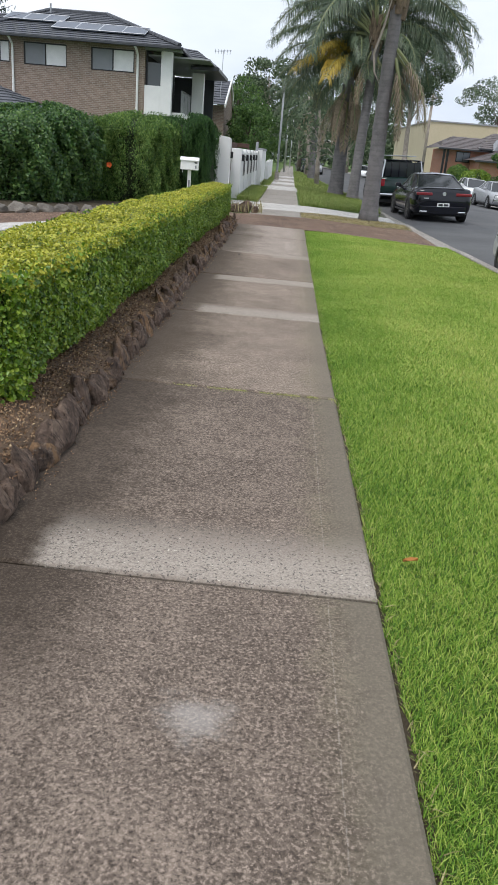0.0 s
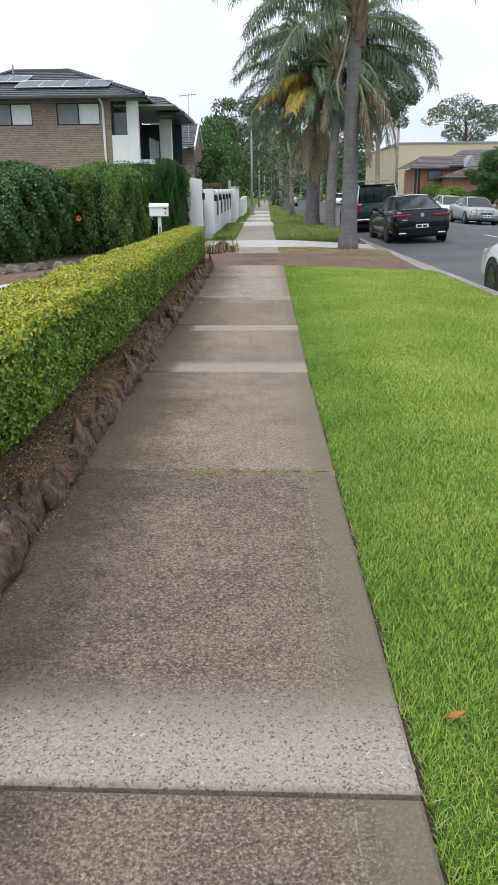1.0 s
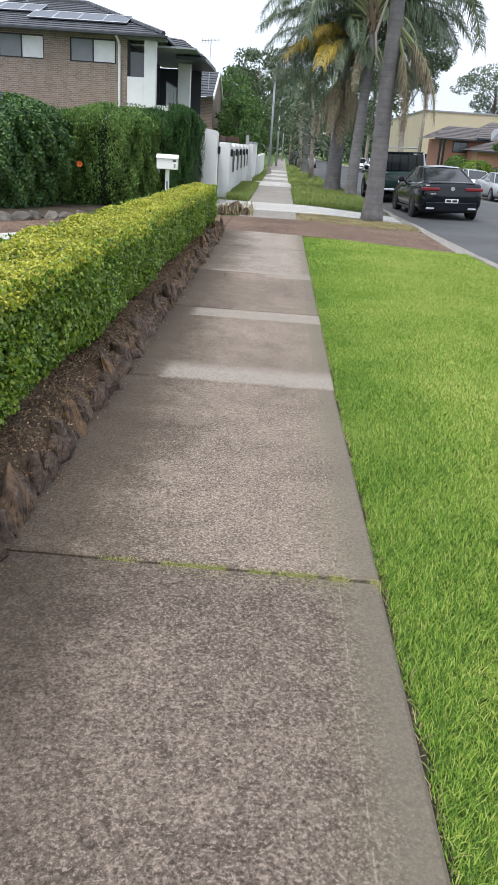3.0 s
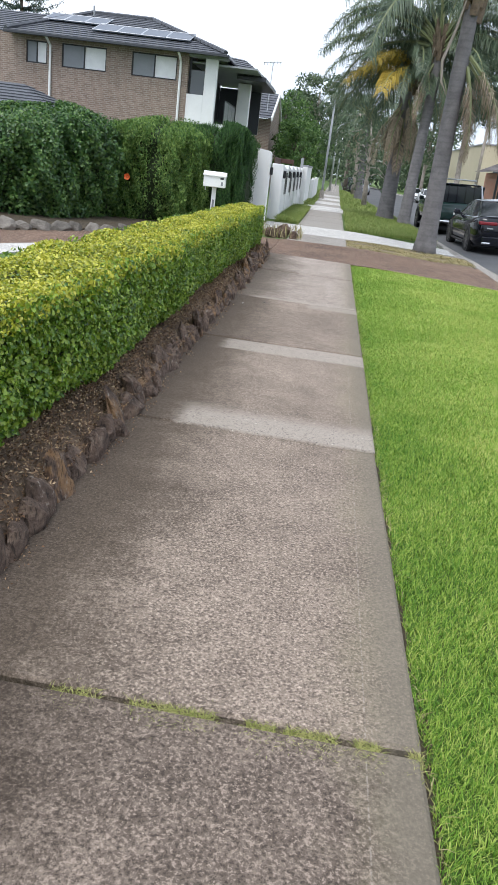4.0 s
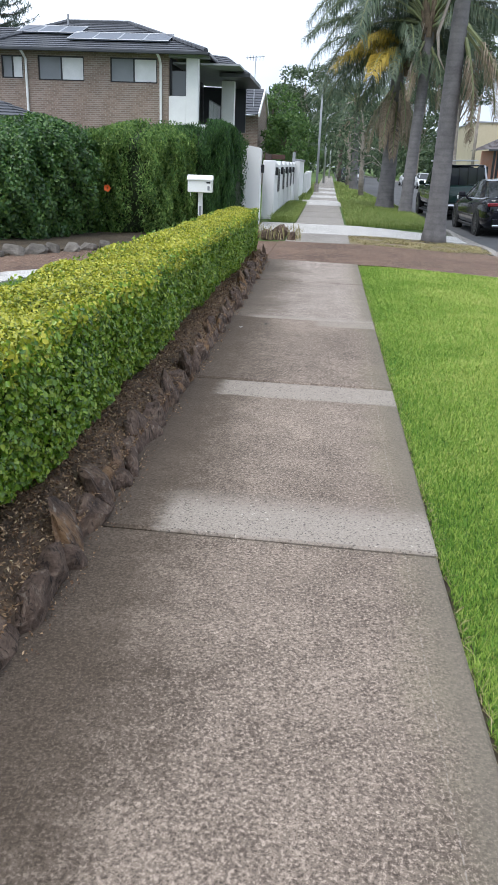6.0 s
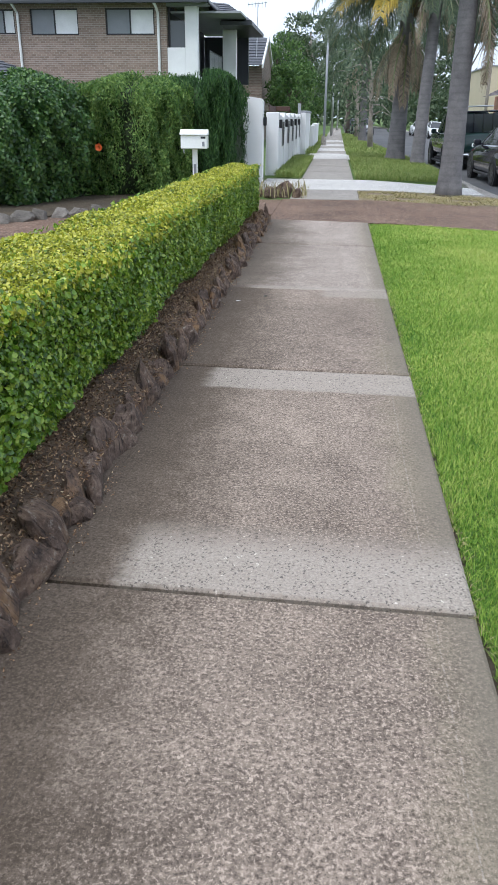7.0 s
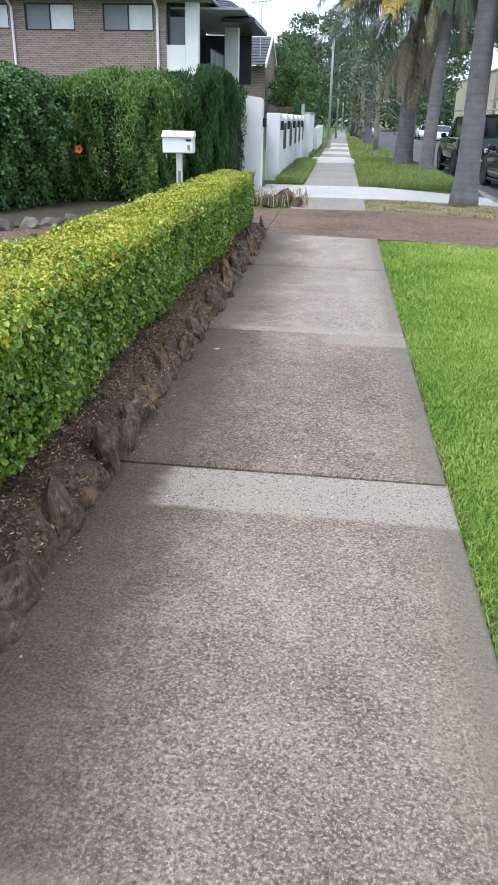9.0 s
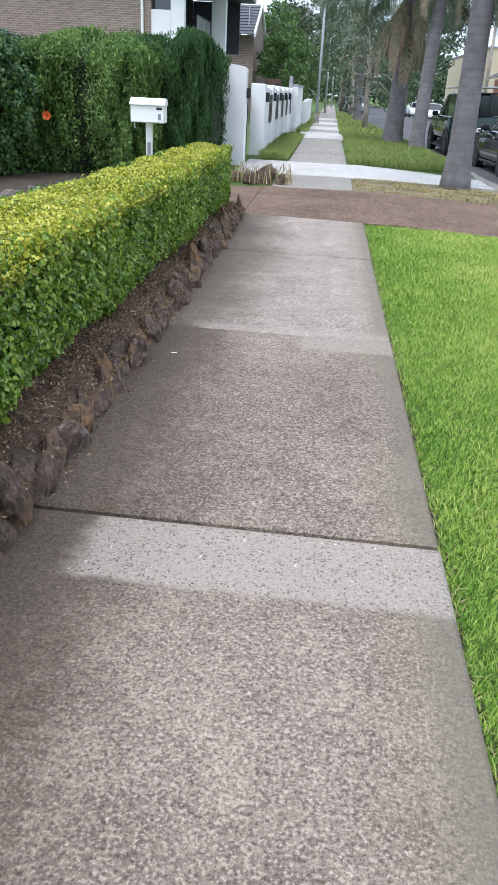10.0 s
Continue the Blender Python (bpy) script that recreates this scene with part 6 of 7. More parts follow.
def wheel_part(parent, x, y, r, w, rim_mat, spokes=10):
    """A wheel standing on z = 0 at x, y: tyre with a rounded tread, rim with spokes."""
    s = 1 if x > 0 else -1
    g = Geo()
    n = 28
    rings = []
    for i in range(n):
        a = 2 * math.pi * i / n
        c, d = math.cos(a), math.sin(a)
        rings.append([(x + s * q, y + rr_ * c, r + rr_ * d) for q, rr_ in ((-w, r * 0.68), (-w, r * 0.94), (-w * 0.85, r), (-w * 0.15, r), (0, r * 0.94), (0.004, r * 0.8), (-0.01, r * 0.70))])
    k = len(rings[0])
    g.v = [p for q in rings for p in q]
    for i in range(n):
        j = (i + 1) % n
        for a in range(k):
            b = (a + 1) % k
            f = (i * k + a, j * k + a, j * k + b, i * k + b)
            g.f.append(f if s < 0 else tuple(reversed(f)))
    tyre = part("wheel", g, M_TYRE, parent, "black rubber tyre", smooth=True)
    g = Geo().tube([(x - s * 0.09, y, r), (x - s * 0.03, y, r)], [r * 0.69, r * 0.69], 24)
    part("rim_barrel", g, M_PLASTIC, tyre)
    g = Geo().tube([(x - s * 0.03, y, r), (x - s * 0.002, y, r)], [r * 0.17, r * 0.14], 12)
    for i in range(spokes):
        a = 2 * math.pi * i / spokes
        c, d = math.cos(a), math.sin(a)
        h = 0.028 if spokes > 7 else 0.05
        ring0 = [(x - s * 0.03, y + r * 0.12 * c + h * d * k2, r + r * 0.12 * d - h * c * k2) for k2 in (-1, 1)] + [(x - s * 0.005, y + r * 0.12 * c + h * 0.7 * d * k2, r + r * 0.12 * d - h * 0.7 * c * k2) for k2 in (1, -1)]
        ring1 = [(x - s * 0.03, y + r * 0.67 * c + h * 0.8 * d * k2, r + r * 0.67 * d - h * 0.8 * c * k2) for k2 in (-1, 1)] + [(x - s * 0.002, y + r * 0.67 * c + h * 0.5 * d * k2, r + r * 0.67 * d - h * 0.5 * c * k2) for k2 in (1, -1)]
        g.loft([ring0, ring1])
    n = 24
    for i in range(n):
        a0, a1 = 2 * math.pi * i / n, 2 * math.pi * (i + 1) / n
        g.add([(x - s * q, y + r * t * math.cos(a), r + r * t * math.sin(a)) for a in (a0, a1) for q, t in ((0.02, 0.62), (0.0, 0.70))], [(0, 1, 3, 2)])
    part("rim", g, rim_mat, tyre, "spoked rim")


def body_rings(stations):
    out = []
    for y, zb, zs, hw, tum in stations:
        half = [(hw * 0.90, zb), (hw * 0.985, zb + (zs - zb) * 0.16), (hw, zb + (zs - zb) * 0.45), (hw * 0.985, zb + (zs - zb) * 0.74), (hw * (1 - tum * 0.5), zs - 0.035), (hw * (1 - tum), zs), (hw * 0.5, zs + 0.018)]
        ring_ = [(x, y, z) for x, z in half] + [(0, y, zs + 0.028)] + [(-x, y, z) for x, z in reversed(half)]
        out.append(ring_)
    return out


def car(name, label, m, paint_m, spec, wheel_r=0.33, rim=None, spokes=10, group="parked cars"):
    """A passenger car: +y is its front, z = 0 the road."""
    C = thing(name, label, "car", m, group)
    W, hw = spec["w"], spec["w"] / 2
    g = Geo().loft(body_rings(spec["body"]))
    g.f = [tuple(reversed(q)) for q in g.f]
    body = part("body", g, paint_m, C, smooth=True)
    (b0, b1), (r0, r1), zb, zr, wb, wr = spec["base"], spec["roof"], spec["belt"], spec["top"], spec["wb"], spec["wr"]

    def at(y_, s, t):
        """Point on the cabin side: along y_ from rear to front (0..1), height t."""
        ya, yb = b0 + (r0 - b0) * t, b1 + (r1 - b1) * t
        e = 1 - 0.10 * abs(2 * y_ - 1) ** 3
        return Vector((s * (wb + (wr - wb) * t) * e, ya + (yb - ya) * y_, zb + (zr - zb) * t - 0.03 * t * abs(2 * y_ - 1) ** 2))
    cols = [0, 0.12, 0.3, 0.5, 0.7, 0.88, 1]
    gl = Geo()
    loops = []
    for t in (-0.08, 0.3, 0.65, 0.97):
        loops.append([at(c, 1, t) for c in cols] + [at(c, -1, t) for c in reversed(cols)])
    gl.loft(loops)
    part("window_glass", gl, M_CARGLASS, C, "dark tinted glass", smooth=False)
    rf = Geo()
    rl = []
    for k, z_in in ((0.0, 0.0), (0.05, 0.03)):
        rl.append([at(c, 1, 0.955 + k) * 1.0 + Vector((0.012 - z_in * 1.2, 0, 0)) for c in cols] + [at(c, -1, 0.955 + k) - Vector((0.012 - z_in * 1.2, 0, 0)) for c in reversed(cols)])
    rf.loft(rl)
    mid = [Vector((0, (r0 + r1) / 2 + (r1 - r0) * (c - 0.5), zr + 0.045 * (1 - abs(2 * c - 1) ** 2))) for c in cols]
    n = len(cols)
    top = rl[1]
    rf.add(top + mid, [(i, i + 1, 2 * n + i + 1, 2 * n + i) for i in range(n - 1)] + [(2 * n - 1 - i, 2 * n + i, 2 * n + i + 1, 2 * n - 2 - i) for i in range(n - 1)])
    part("roof", rf, paint_m, C, smooth=True)
    for s in (1, -1):
        for c, wd in spec["pillars"]:
            pl = Geo()
            pl.loft([[at(c, s, t) + Vector((s * o, d * wd, 0)) for o, d in ((-0.02, -1), (0.012, -1), (0.012, 1), (-0.02, 1))] for t in (-0.05, 0.35, 0.7, 0.97)])
            part("pillar", pl, paint_m, C)
        mr = Geo().box(min(s * (wb + 0.06), s * (wb + 0.24)), max(s * (wb + 0.06), s * (wb + 0.24)), b1 - 0.62, b1 - 0.5, zb - 0.01, zb + 0.13, 0.03)
        mr.tube([(s * (wb - 0.02), b1 - 0.55, zb + 0.0), (s * (wb + 0.1), b1 - 0.55, zb + 0.03)], 0.02, 5)
        part("wing_mirror", mr, paint_m, C)
        ya, yb = spec["axles"]
        for yw in (ya, yb):
            # black disc in place of a cut arch, painted as its shaded hollow
            part("wheel_arch", Geo().tube([(s * (hw - 0.06), yw, wheel_r), (s * (hw + 0.006), yw, wheel_r)], [wheel_r * 1.14, wheel_r * 1.14], 28), M_PLASTIC, C)
            wheel_part(C, s * (hw + 0.012), yw, wheel_r, 0.22, rim or M_RIM, spokes)
        part("sill", Geo().box(min(s * (hw - 0.05), s * (hw + 0.005)), max(s * (hw - 0.05), s * (hw + 0.005)), ya + 0.5, yb - 0.5, 0.2, 0.27, 0.02), M_PLASTIC, C)
        for dy in spec.get("handles", ()):
            part("door_handle", Geo().box(min(s * hw, s * (hw + 0.03)), max(s * hw, s * (hw + 0.03)), dy - 0.1, dy + 0.1, zb - 0.16, zb - 0.12, 0.01), spec.get("handle_mat", paint_m), C)
    part("underbody", Geo().box(-hw + 0.1, hw - 0.1, spec["axles"][0] - 0.4, spec["axles"][1] + 0.4, 0.16, 0.32, 0.02), M_PLASTIC, C)
    return C


def rear_lights(C, y, z0, z1, x0, x1):
    for s in (1, -1):
        part("tail_light", Geo().box(min(s * x0, s * x1), max(s * x0, s * x1), y - 0.02, y + 0.12, z0, z1, 0.02), M_RED, C, "red tail light")


def plate(C, y, z, s=-1):
    p = part("number_plate", Geo().box(-0.19, 0.19, min(y, y + s * 0.015), max(y, y + s * 0.015), z - 0.055, z + 0.055, 0.004), M_WHITE, C, "white number plate with plain bars")
    part("text_bar", Geo().box(-0.15, -0.02, min(y + s * 0.016, y + s * 0.019), max(y + s * 0.016, y + s * 0.019), z - 0.03, z + 0.03), M_BLACK, p)
    part("text_bar", Geo().box(0.02, 0.15, min(y + s * 0.016, y + s * 0.019), max(y + s * 0.016, y + s * 0.019), z - 0.03, z + 0.03), M_BLACK, p)


def road_pose(x, y, rz):
    u = x - gutter_x(y)
    return pose(x, y, road_z(u) + 0.0, 0, (-2.4 if abs(rz) < 90 else 2.4) * (1.0 if u < 3.5 else -1.1), rz)


# black coupe at the kerb
COUPE = dict(w=1.86, body=[(-2.41, 0.50, 0.84, 0.72, 0.1), (-2.36, 0.36, 0.96, 0.84, 0.1), (-2.24, 0.27, 1.01, 0.89, 0.12), (-1.95, 0.22, 1.01, 0.92, 0.14), (-1.4, 0.2, 0.97, 0.93, 0.12), (-0.6, 0.2, 0.95, 0.92, 0.1), (0.4, 0.2, 0.95, 0.92, 0.1), (1.1, 0.2, 0.94, 0.925, 0.16), (1.8, 0.22, 0.86, 0.92, 0.2), (2.2, 0.26, 0.76, 0.87, 0.22), (2.38, 0.34, 0.66, 0.74, 0.2), (2.42, 0.42, 0.58, 0.62, 0.2)],
             base=(-2.0, 1.05), roof=(-0.85, 0.25), belt=0.95, top=1.41, wb=0.81, wr=0.60, pillars=[(0.03, 0.10), (0.97, 0.05)], axles=(-1.42, 1.45), handles=(-0.45,), handle_mat=M_CHROME)
cp = car("car", "glossy black two-door coupe parked at the kerb", road_pose(4.36, 26.5, 2.0), P_BLACK, COUPE, 0.335, M_DARKRIM, 10)
rear_lights(cp, -2.42, 0.80, 0.885, 0.36, 0.86)
plate(cp, -2.44, 0.53)
part("badge", Geo().tube([(0, -2.38, 0.86), (0, -2.43, 0.86)], 0.06, 16), M_CHROME, cp, "round chrome badge")
part("badge_letters", Geo().box(-0.62, -0.46, -2.43, -2.405, 0.70, 0.735), M_CHROME, cp, "small chrome bar")
part("bumper_insert", Geo().box(-0.72, 0.72, -2.43, -2.34, 0.24, 0.50, 0.03), P_BLACK, cp)
for s in (1, -1):
    part("exhaust_tip", Geo().box(min(s * 0.46, s * 0.72), max(s * 0.46, s * 0.72), -2.455, -2.36, 0.285, 0.35, 0.03), M_CHROME, cp, "chrome exhaust tip")
part("boot_lip", Geo().box(-0.64, 0.64, -2.34, -2.25, 0.985, 1.02, 0.015), P_BLACK, cp)

# dark green four-wheel-drive with roof rack and open tub
UTE = dict(w=1.84, body=[(-2.50, 0.62, 1.04, 0.80, 0.04), (-2.45, 0.50, 1.12, 0.86, 0.04), (-1.3, 0.45, 1.13, 0.91, 0.04), (0.0, 0.42, 1.12, 0.91, 0.05), (1.0, 0.42, 1.14, 0.91, 0.08), (1.9, 0.45, 1.08, 0.90, 0.12), (2.35, 0.5, 1.0, 0.84, 0.14), (2.45, 0.55, 0.92, 0.76, 0.14)],
           base=(-1.0, 1.15), roof=(-0.85, 0.45), belt=1.12, top=1.76, wb=0.80, wr=0.66, pillars=[(0.02, 0.05), (0.5, 0.04), (0.98, 0.05)], axles=(-1.45, 1.5), handles=(-0.6, 0.35), handle_mat=M_PLASTIC)
ut = car("car", "dark green four-wheel-drive utility with roof rack and chrome rear bar", road_pose(3.95, 33.3, 2.0), P_GREEN, UTE, 0.38, M_DARKRIM, 6)
for s in (1, -1):
    part("tail_light", Geo().box(min(s * 0.68, s * 0.83), max(s * 0.68, s * 0.83), -2.53, -2.42, 0.80, 1.06, 0.02), M_RED, ut, "red tail light")
    part("rack_rail", Geo().tube([(s * 0.66, -1.3, 1.93), (s * 0.66, 0.5, 1.93)], 0.025, 6), M_ALU, ut)
    part("canopy_post", Geo().tube([(s * 0.80, -2.40, 1.1), (s * 0.70, -2.25, 1.74)], 0.04, 6), M_ALU, ut)
    part("canopy_rail", Geo().tube([(s * 0.70, -2.25, 1.74), (s * 0.68, -0.9, 1.78)], 0.035, 6), M_ALU, ut)
for k in range(6):
    part("rack_bar", Geo().tube([(-0.66, -1.3 + 0.35 * k, 1.935), (0.66, -1.3 + 0.35 * k, 1.935)], 0.02, 6), M_ALU, ut)
part("canopy_top", Geo().box(-0.70, 0.70, -2.25, -0.9, 1.74, 1.79, 0.02), P_BLACK, ut)
part("rear_window", Geo().box(-0.68, 0.68, -2.36, -2.33, 1.16, 1.70), M_CARGLASS, ut, "dark rear glass")
for k in (-0.45, -0.15, 0.15, 0.45):
    part("window_bar", Geo().box(k - 0.018, k + 0.018, -2.39, -2.365, 1.16, 1.72), P_BLACK, ut)
part("canopy_side", Geo().box(-0.80, -0.77, -2.3, -1.0, 1.12, 1.74), M_CARGLASS, ut)
part("canopy_side", Geo().box(0.77, 0.80, -2.3, -1.0, 1.12, 1.74), M_CARGLASS, ut)
part("rear_bar", Geo().tube([(-0.86, -2.52, 0.62), (-0.86, -2.6, 0.5), (0.86, -2.6, 0.5), (0.86, -2.52, 0.62)], 0.05, 8), M_CHROME, ut, "chrome tubular rear bar")
part("step", Geo().box(-0.5, 0.5, -2.62, -2.5, 0.42, 0.56, 0.02), M_PLASTIC, ut)
plate(ut, -2.52, 0.78)

# silver sedan with bull bar, white hatch, both facing this way across the road
SEDAN = dict(w=1.80, body=[(-2.4, 0.45, 0.86, 0.68, 0.1), (-2.3, 0.3, 0.98, 0.82, 0.1), (-1.6, 0.22, 1.0, 0.89, 0.12), (-0.5, 0.2, 0.95, 0.90, 0.1), (0.8, 0.2, 0.93, 0.90, 0.12), (1.6, 0.22, 0.86, 0.89, 0.2), (2.15, 0.25, 0.76, 0.84, 0.2), (2.38, 0.32, 0.66, 0.70, 0.2)],
             base=(-1.75, 1.15), roof=(-0.85, 0.3), belt=0.94, top=1.42, wb=0.79, wr=0.58, pillars=[(0.02, 0.07), (0.48, 0.03), (0.98, 0.04)], axles=(-1.38, 1.4), handles=(-0.75, 0.2))
HATCH = dict(w=1.78, body=[(-2.08, 0.45, 0.88, 0.72, 0.1), (-2.0, 0.3, 1.0, 0.82, 0.1), (-1.2, 0.2, 0.99, 0.89, 0.1), (0, 0.2, 0.95, 0.89, 0.1), (0.9, 0.2, 0.95, 0.89, 0.14), (1.5, 0.22, 0.86, 0.87, 0.2), (1.95, 0.26, 0.74, 0.78, 0.2), (2.12, 0.34, 0.62, 0.62, 0.2)],
             base=(-1.98, 1.15), roof=(-1.35, 0.2), belt=0.96, top=1.46, wb=0.79, wr=0.60, pillars=[(0.02, 0.10), (0.45, 0.03), (0.98, 0.04)], axles=(-1.28, 1.32), handles=(-0.55, 0.3))


def front_face(C, y, hw, zl=0.66):
    for s in (1, -1):
        part("headlight", Geo().box(min(s * hw * 0.5, s * hw * 0.9), max(s * hw * 0.5, s * hw * 0.9), y - 0.28, y - 0.06, zl - 0.08, zl + 0.06, 0.03), M_CLEAR, C, "clear headlight")
    part("grille", Geo().box(-hw * 0.42, hw * 0.42, y - 0.06, y + 0.025, zl - 0.16, zl - 0.03, 0.02), M_PLASTIC, C)
    part("lower_intake", Geo().box(-hw * 0.6, hw * 0.6, y - 0.12, y + 0.015, 0.3, 0.42, 0.02), M_PLASTIC, C)


sv = car("car", "silver sedan with chrome bull bar parked across the road", road_pose(11.35, 44.9, 182), P_SILVER, SEDAN, 0.32, M_RIM, 7)
front_face(sv, 2.36, 0.85)
plate(sv, 2.56, 0.45, 1)
part("bull_bar", Geo().tube([(-0.85, 2.35, 0.35), (-0.85, 2.5, 0.75), (0.85, 2.5, 0.75), (0.85, 2.35, 0.35)], 0.03, 6), M_CHROME, sv, "chrome bull bar")
for k in (-0.6, -0.3, 0.0, 0.3, 0.6):
    part("bull_bar_upright", Geo().tube([(k, 2.5, 0.35), (k, 2.52, 0.80)], 0.025, 6), M_CHROME, sv)
part("bull_bar_rail", Geo().tube([(-0.86, 2.5, 0.5), (0.86, 2.5, 0.5)], 0.025, 6), M_CHROME, sv)
wh = car("car", "white hatchback parked across the road", road_pose(11.4, 51.2, 182), P_WHITE, HATCH, 0.31, M_RIM, 8)
front_face(wh, 2.10, 0.82)
plate(wh, 2.14, 0.48, 1)

# older white car nearest, along the near kerb
nw = car("car", "older white sedan with grey moulding parked beside the lawn", road_pose(4.13, 10.65, 2.0), P_WHITE, SEDAN, 0.31, M_DARKRIM, 6)
front_face(nw, 2.36, 0.85)
for s in (1, -1):
    part("side_indicator", Geo().box(min(s * 0.885, s * 0.915), max(s * 0.885, s * 0.915), 0.86, 0.94, 0.70, 0.75, 0.008), M_AMBER, nw, "amber side indicator")
    part("side_moulding", Geo().box(min(s * 0.89, s * 0.925), max(s * 0.89, s * 0.925), -0.9, 0.95, 0.50, 0.57, 0.01), M_SCREEN, nw, "grey side moulding")

# cars far up the road
for nm, x, y, rz, pm, sp in (("white hatchback far up the road", 8.6, 82, 182, P_WHITE, HATCH), ("white sedan far up the road", 8.1, 92, 182, P_WHITE, SEDAN), ("silver hatchback parked far along the near kerb", 1.95, 84, 182, P_SILVER, HATCH),
                             ("dark sedan parked far along the near kerb", 1.7, 91, 2, P_BLUE, SEDAN), ("dark hatchback parked far along the near kerb", 1.45, 98, 2, P_BLACK, HATCH)):
    c = car("car", nm, road_pose(x, y, rz), pm, sp, 0.31, M_RIM, 6)
    if rz > 90:
        front_face(c, sp["body"][-1][0] - 0.02, 0.8)
    else:
        rear_lights(c, sp["body"][0][0] + 0.06, 0.78, 0.92, 0.45, 0.8)


# ---- houses across the road ----
def far_brick_house():
    H = thing("house", "red brick house with brown tiled hip roofs across the road", "house")
    part("upper_wall", Geo().box(13.2, 24, 73, 82, 0.0, 3.75), M_REDBRICK, H, "red brick wall")
    win = part("window_frame", Geo().box(14.0, 15.4, 72.93, 73.01, 2.5, 3.5), M_BLACK, H, "dark framed window")
    part("pane", Geo().box(14.08, 14.68, 72.91, 72.935, 2.58, 3.42), M_PANE, win)
    part("pane", Geo().box(14.72, 15.32, 72.91, 72.935, 2.58, 3.42), M_PANE, win)
    for x in (12.75, 13.1):
        part("porch_post", Geo().box(x - 0.1, x + 0.1, 72.6, 72.8, 0.0, 3.6), M_BLACK, H)
    def hip(name, x0, x1, y0, y1, ze, zr, rx0, rx1):
        ym = (y0 + y1) / 2
        g = Geo()
        tile_slope(g, (x0, y0, ze), (x1, y0, ze), (rx1, ym, zr), (rx0, ym, zr), 9)
        tile_slope(g, (x0, y1, ze), (x0, y0, ze), (rx0, ym, zr), (rx0, ym, zr), 9)
        part(name, g.weld(), M_ROOF2, H, "brown tiled hip roof")
        part("gutter", Geo().box(x0 - 0.05, x1, y0 - 0.1, y0 + 0.02, ze - 0.14, ze + 0.02, 0.02), M_GUTTER, H)
        part("soffit", Geo().box(x0, x1, y0 + 0.03, y0 + 0.9, ze - 0.06, ze - 0.03), M_SOFFIT, H)
    hip("roof", 12.1, 17.5, 72.2, 82.5, 3.72, 5.0, 14.2, 17.5)
    hip("roof", 16.0, 26, 71.9, 82.8, 3.9, 5.6, 18.4, 26)
    hip("lower_roof", 14.8, 26, 67.5, 73.5, 2.75, 3.85, 17.8, 26)
    part("lower_wall", Geo().box(15.4, 26, 68.3, 72.5, 0.0, 2.7), M_REDBRICK, H, "red brick wall")
    gv = Geo()
    gv.loft([[(17.2, 71.2, 3.75), (18.5, 71.2, 3.75), (17.85, 71.2, 4.85)], [(17.2, 73.5, 3.75), (18.5, 73.5, 3.75), (17.85, 73.5, 4.85)]])
    part("gablet", gv, M_SOFFIT, H, "grey gablet")
    return H


far_brick_house().matrix_world = pose(1.9, 8.0, -0.35)
M_TAN = mat("tan_rendered_wall", (0.48, 0.42, 0.29), (0.60, 0.53, 0.38), 0.15, 5, 0.85, 0.2, 0.01)
tn = thing("warehouse", "large plain tan rendered building behind the houses", "building")
part("wall", Geo().box(15.1, 70, 95, 125, 0.0, 6.4), M_TAN, tn)
part("parapet_capping", Geo().box(15.0, 70, 94.9, 125.1, 6.402, 6.55), M_SOFFIT, tn)
bush("clipped_hedge", "bright green square-clipped hedge across the road", 11.6, 13.4, 55.0, 57.0, 1.75, M_BOX, 9000, 0.12, 0.07, 0.0, 0.35, 5.0).location.z = -0.32
bush("garden_shrub", "olive green garden shrub across the road", 11.5, 13.2, 60, 62, 2.0, M_SHRUB, 6000, 0.16, 0.07, 0.0, 0.8, 6.0).location.z = -0.3
bush("dark_hedge", "dark green low hedge across the road", 10.3, 12.0, 57.8, 59.5, 1.35, M_CYPRESS, 5000, 0.14, 0.06, 0.0, 0.5, 7.0).location.z = -0.35
bf = thing("boundary_fence", "brown timber paling fence along the front garden", "fence")
for k in range(18):
    part("paling", Geo().box(13.6 + k * 0.35, 13.93 + k * 0.35, 57.6, 57.64, -0.35, 1.1 + 0.03 * (k % 3)), M_BOOT, bf)
# centre line dashes on the road
for k in range(6):
    y0 = 20 + k * 9.0
    g = Geo().box(-0.05, 0.05, -1.5, 1.5, 0.0, 0.004)
    o = solid("lane_dash", g, M_WHITE, "white painted lane dash on the asphalt", "road marking", "lane dashes", "structure")
    u = 5.2
    o.matrix_world = pose(gutter_x(y0) + u, y0, road_z(u) + 0.004, 0, 2.69, 2)


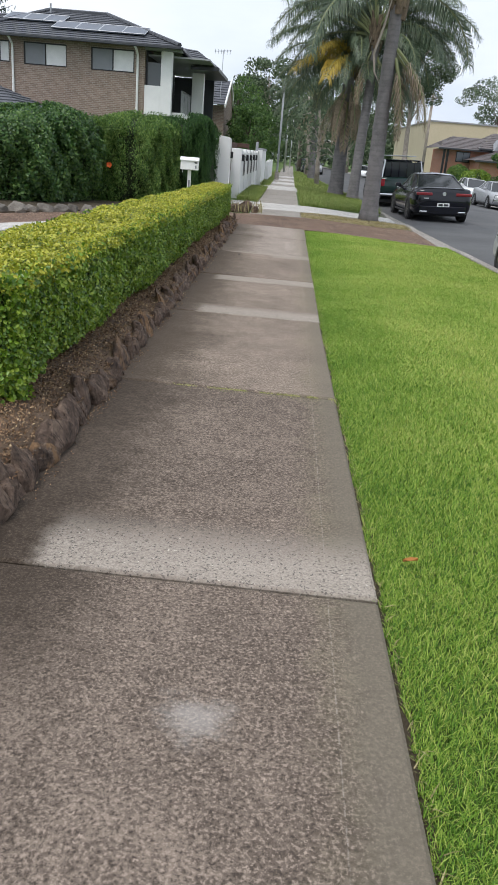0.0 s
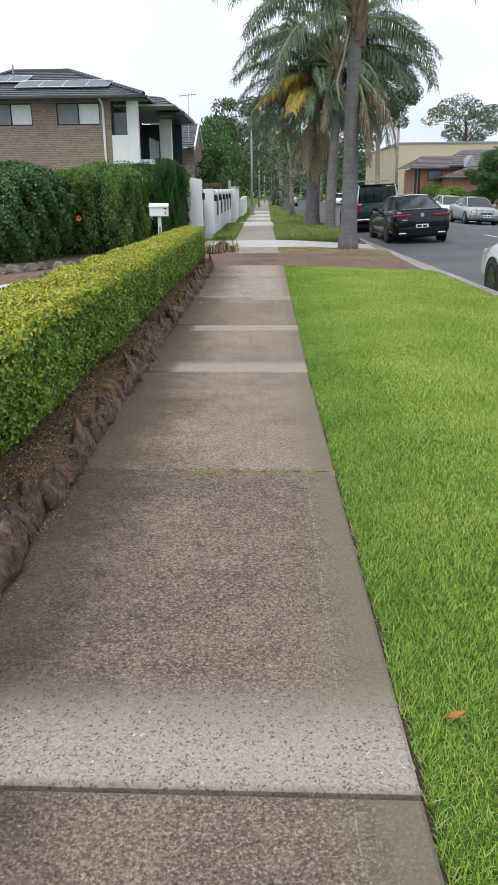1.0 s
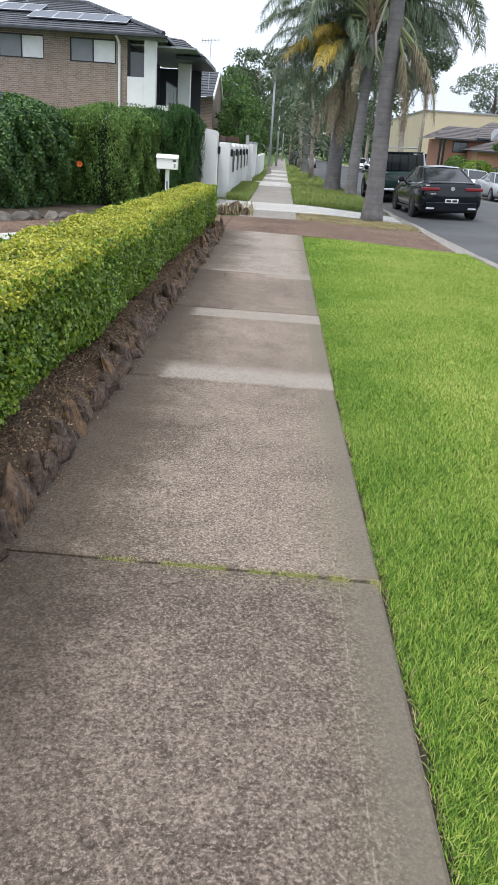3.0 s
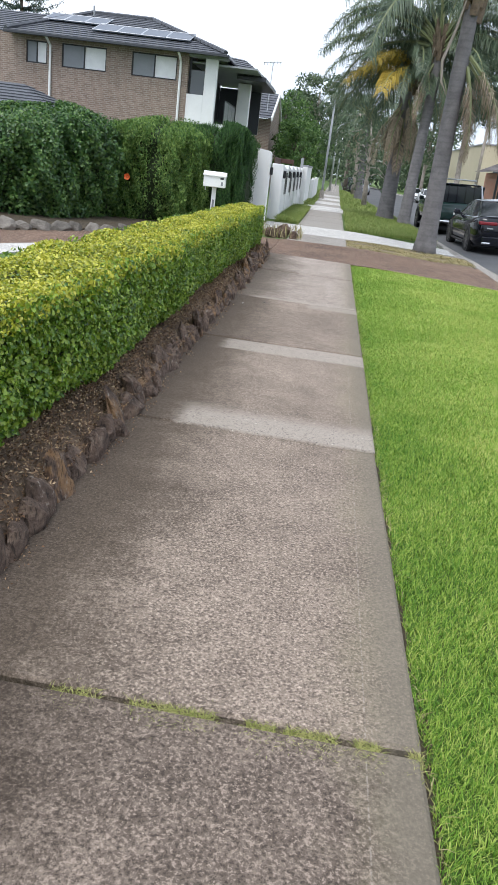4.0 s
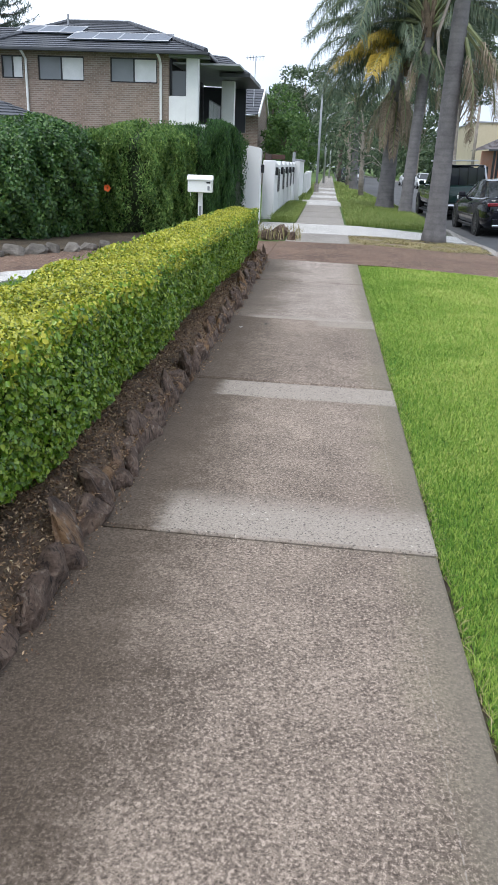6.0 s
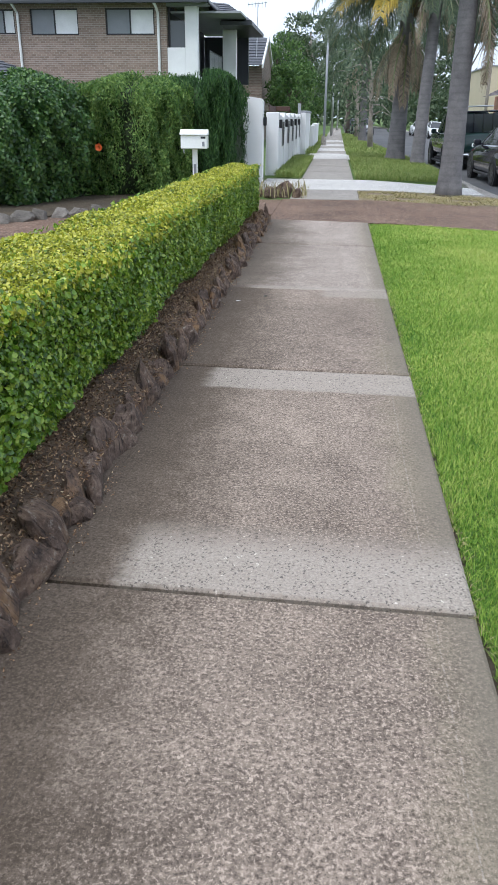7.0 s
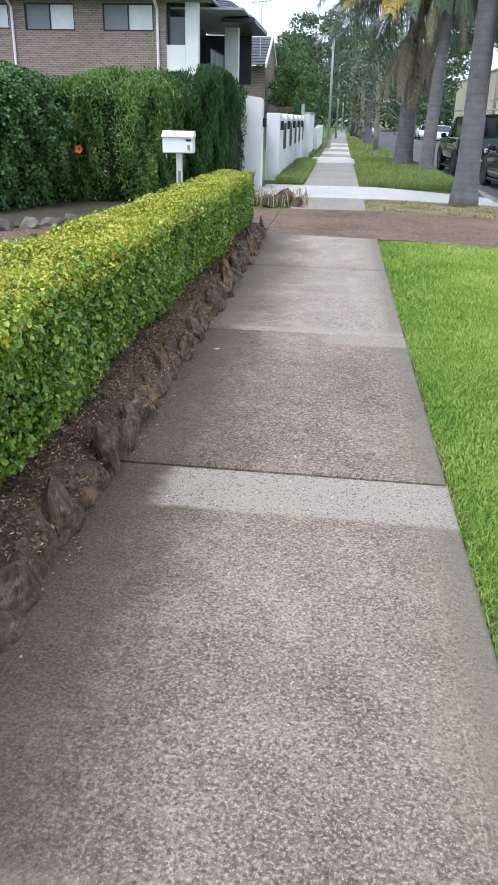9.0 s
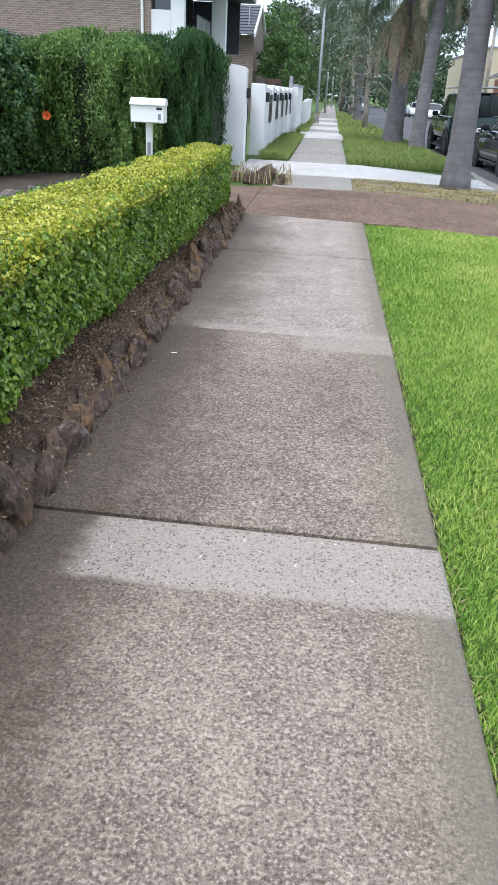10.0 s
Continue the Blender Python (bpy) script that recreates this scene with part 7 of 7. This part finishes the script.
# ---- footpath slabs ----
foot = tagged(new("footpath"), "weathered grey concrete footpath of separate slabs", "footpath", kind="structure")
rs = random.Random(11)


def lawn_edge(y):
    return 0.0 + 0.065 * min(max((6.0 - y) / 6.0, 0), 1.1)


def slab(x0, x1, ya, yb, material, skew=SKEW, top=0.0, thick=0.09, label=""):
    """One cast slab with chamfered, slightly uneven top edges. Its vertices lie in world places."""
    b, gap = 0.012, 0.010 if ya < 9 else 0.019
    far = END_SKEW if abs(yb - JOINTS[-1]) < 0.01 else skew
    ys = lambda y, x: y - (far if y > (ya + yb) / 2 else skew) * x
    t = [top + rs.uniform(-0.004, 0.004) for _ in range(4)]
    c = [(x0, ya + gap), (x1 + lawn_edge(ya), ya + gap), (x1 + lawn_edge(yb), yb - gap), (x0, yb - gap)]
    ins = [(b, b), (-b, b), (-b, -b), (b, -b)]
    rings = [[(x, ys(y, x), top - thick) for x, y in c], [(x, ys(y, x), t[i] - b * 0.8) for i, (x, y) in enumerate(c)],
             [(x + ins[i][0], ys(y + ins[i][1], x), t[i]) for i, (x, y) in enumerate(c)]]
    g = Geo().loft(rings)
    return part("slab", g, material, foot, label)


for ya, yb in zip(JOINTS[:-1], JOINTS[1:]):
    slab(PATH_L, PATH_R + rs.uniform(-0.008, 0.012), ya, yb, M_PATH_DARK if ya < 3.6 else M_PATH if ya < 10.5 else M_PATH_PALE)
slab(-1.30, -0.04, 18.41, 20.38, M_OLDCON, 0.0)
for i, (ya, yb, m) in enumerate(((23.25, 26.0, M_OLDCON), (26.0, 28.6, M_OLDCON), (28.6, 31.0, M_OLDCON), (31.0, 33.0, M_OLDCON), (33.0, 37.4, M_NEWCON), (37.4, 40, M_OLDCON), (40, 43, M_NEWCON), (43, 46, M_OLDCON), (46, 49.5, M_NEWCON), (49.5, 53, M_OLDCON), (53, 57, M_NEWCON), (57, 62, M_OLDCON), (62, 80, M_OLDCON), (80, 120, M_OLDCON))):
    w = 0.25 if m is M_NEWCON and i == 4 else 0.0
    slab(-1.30 - w - 0.006 * i, -0.06 + w * 0.4 - 0.008 * i, ya, yb, m, 0.0)
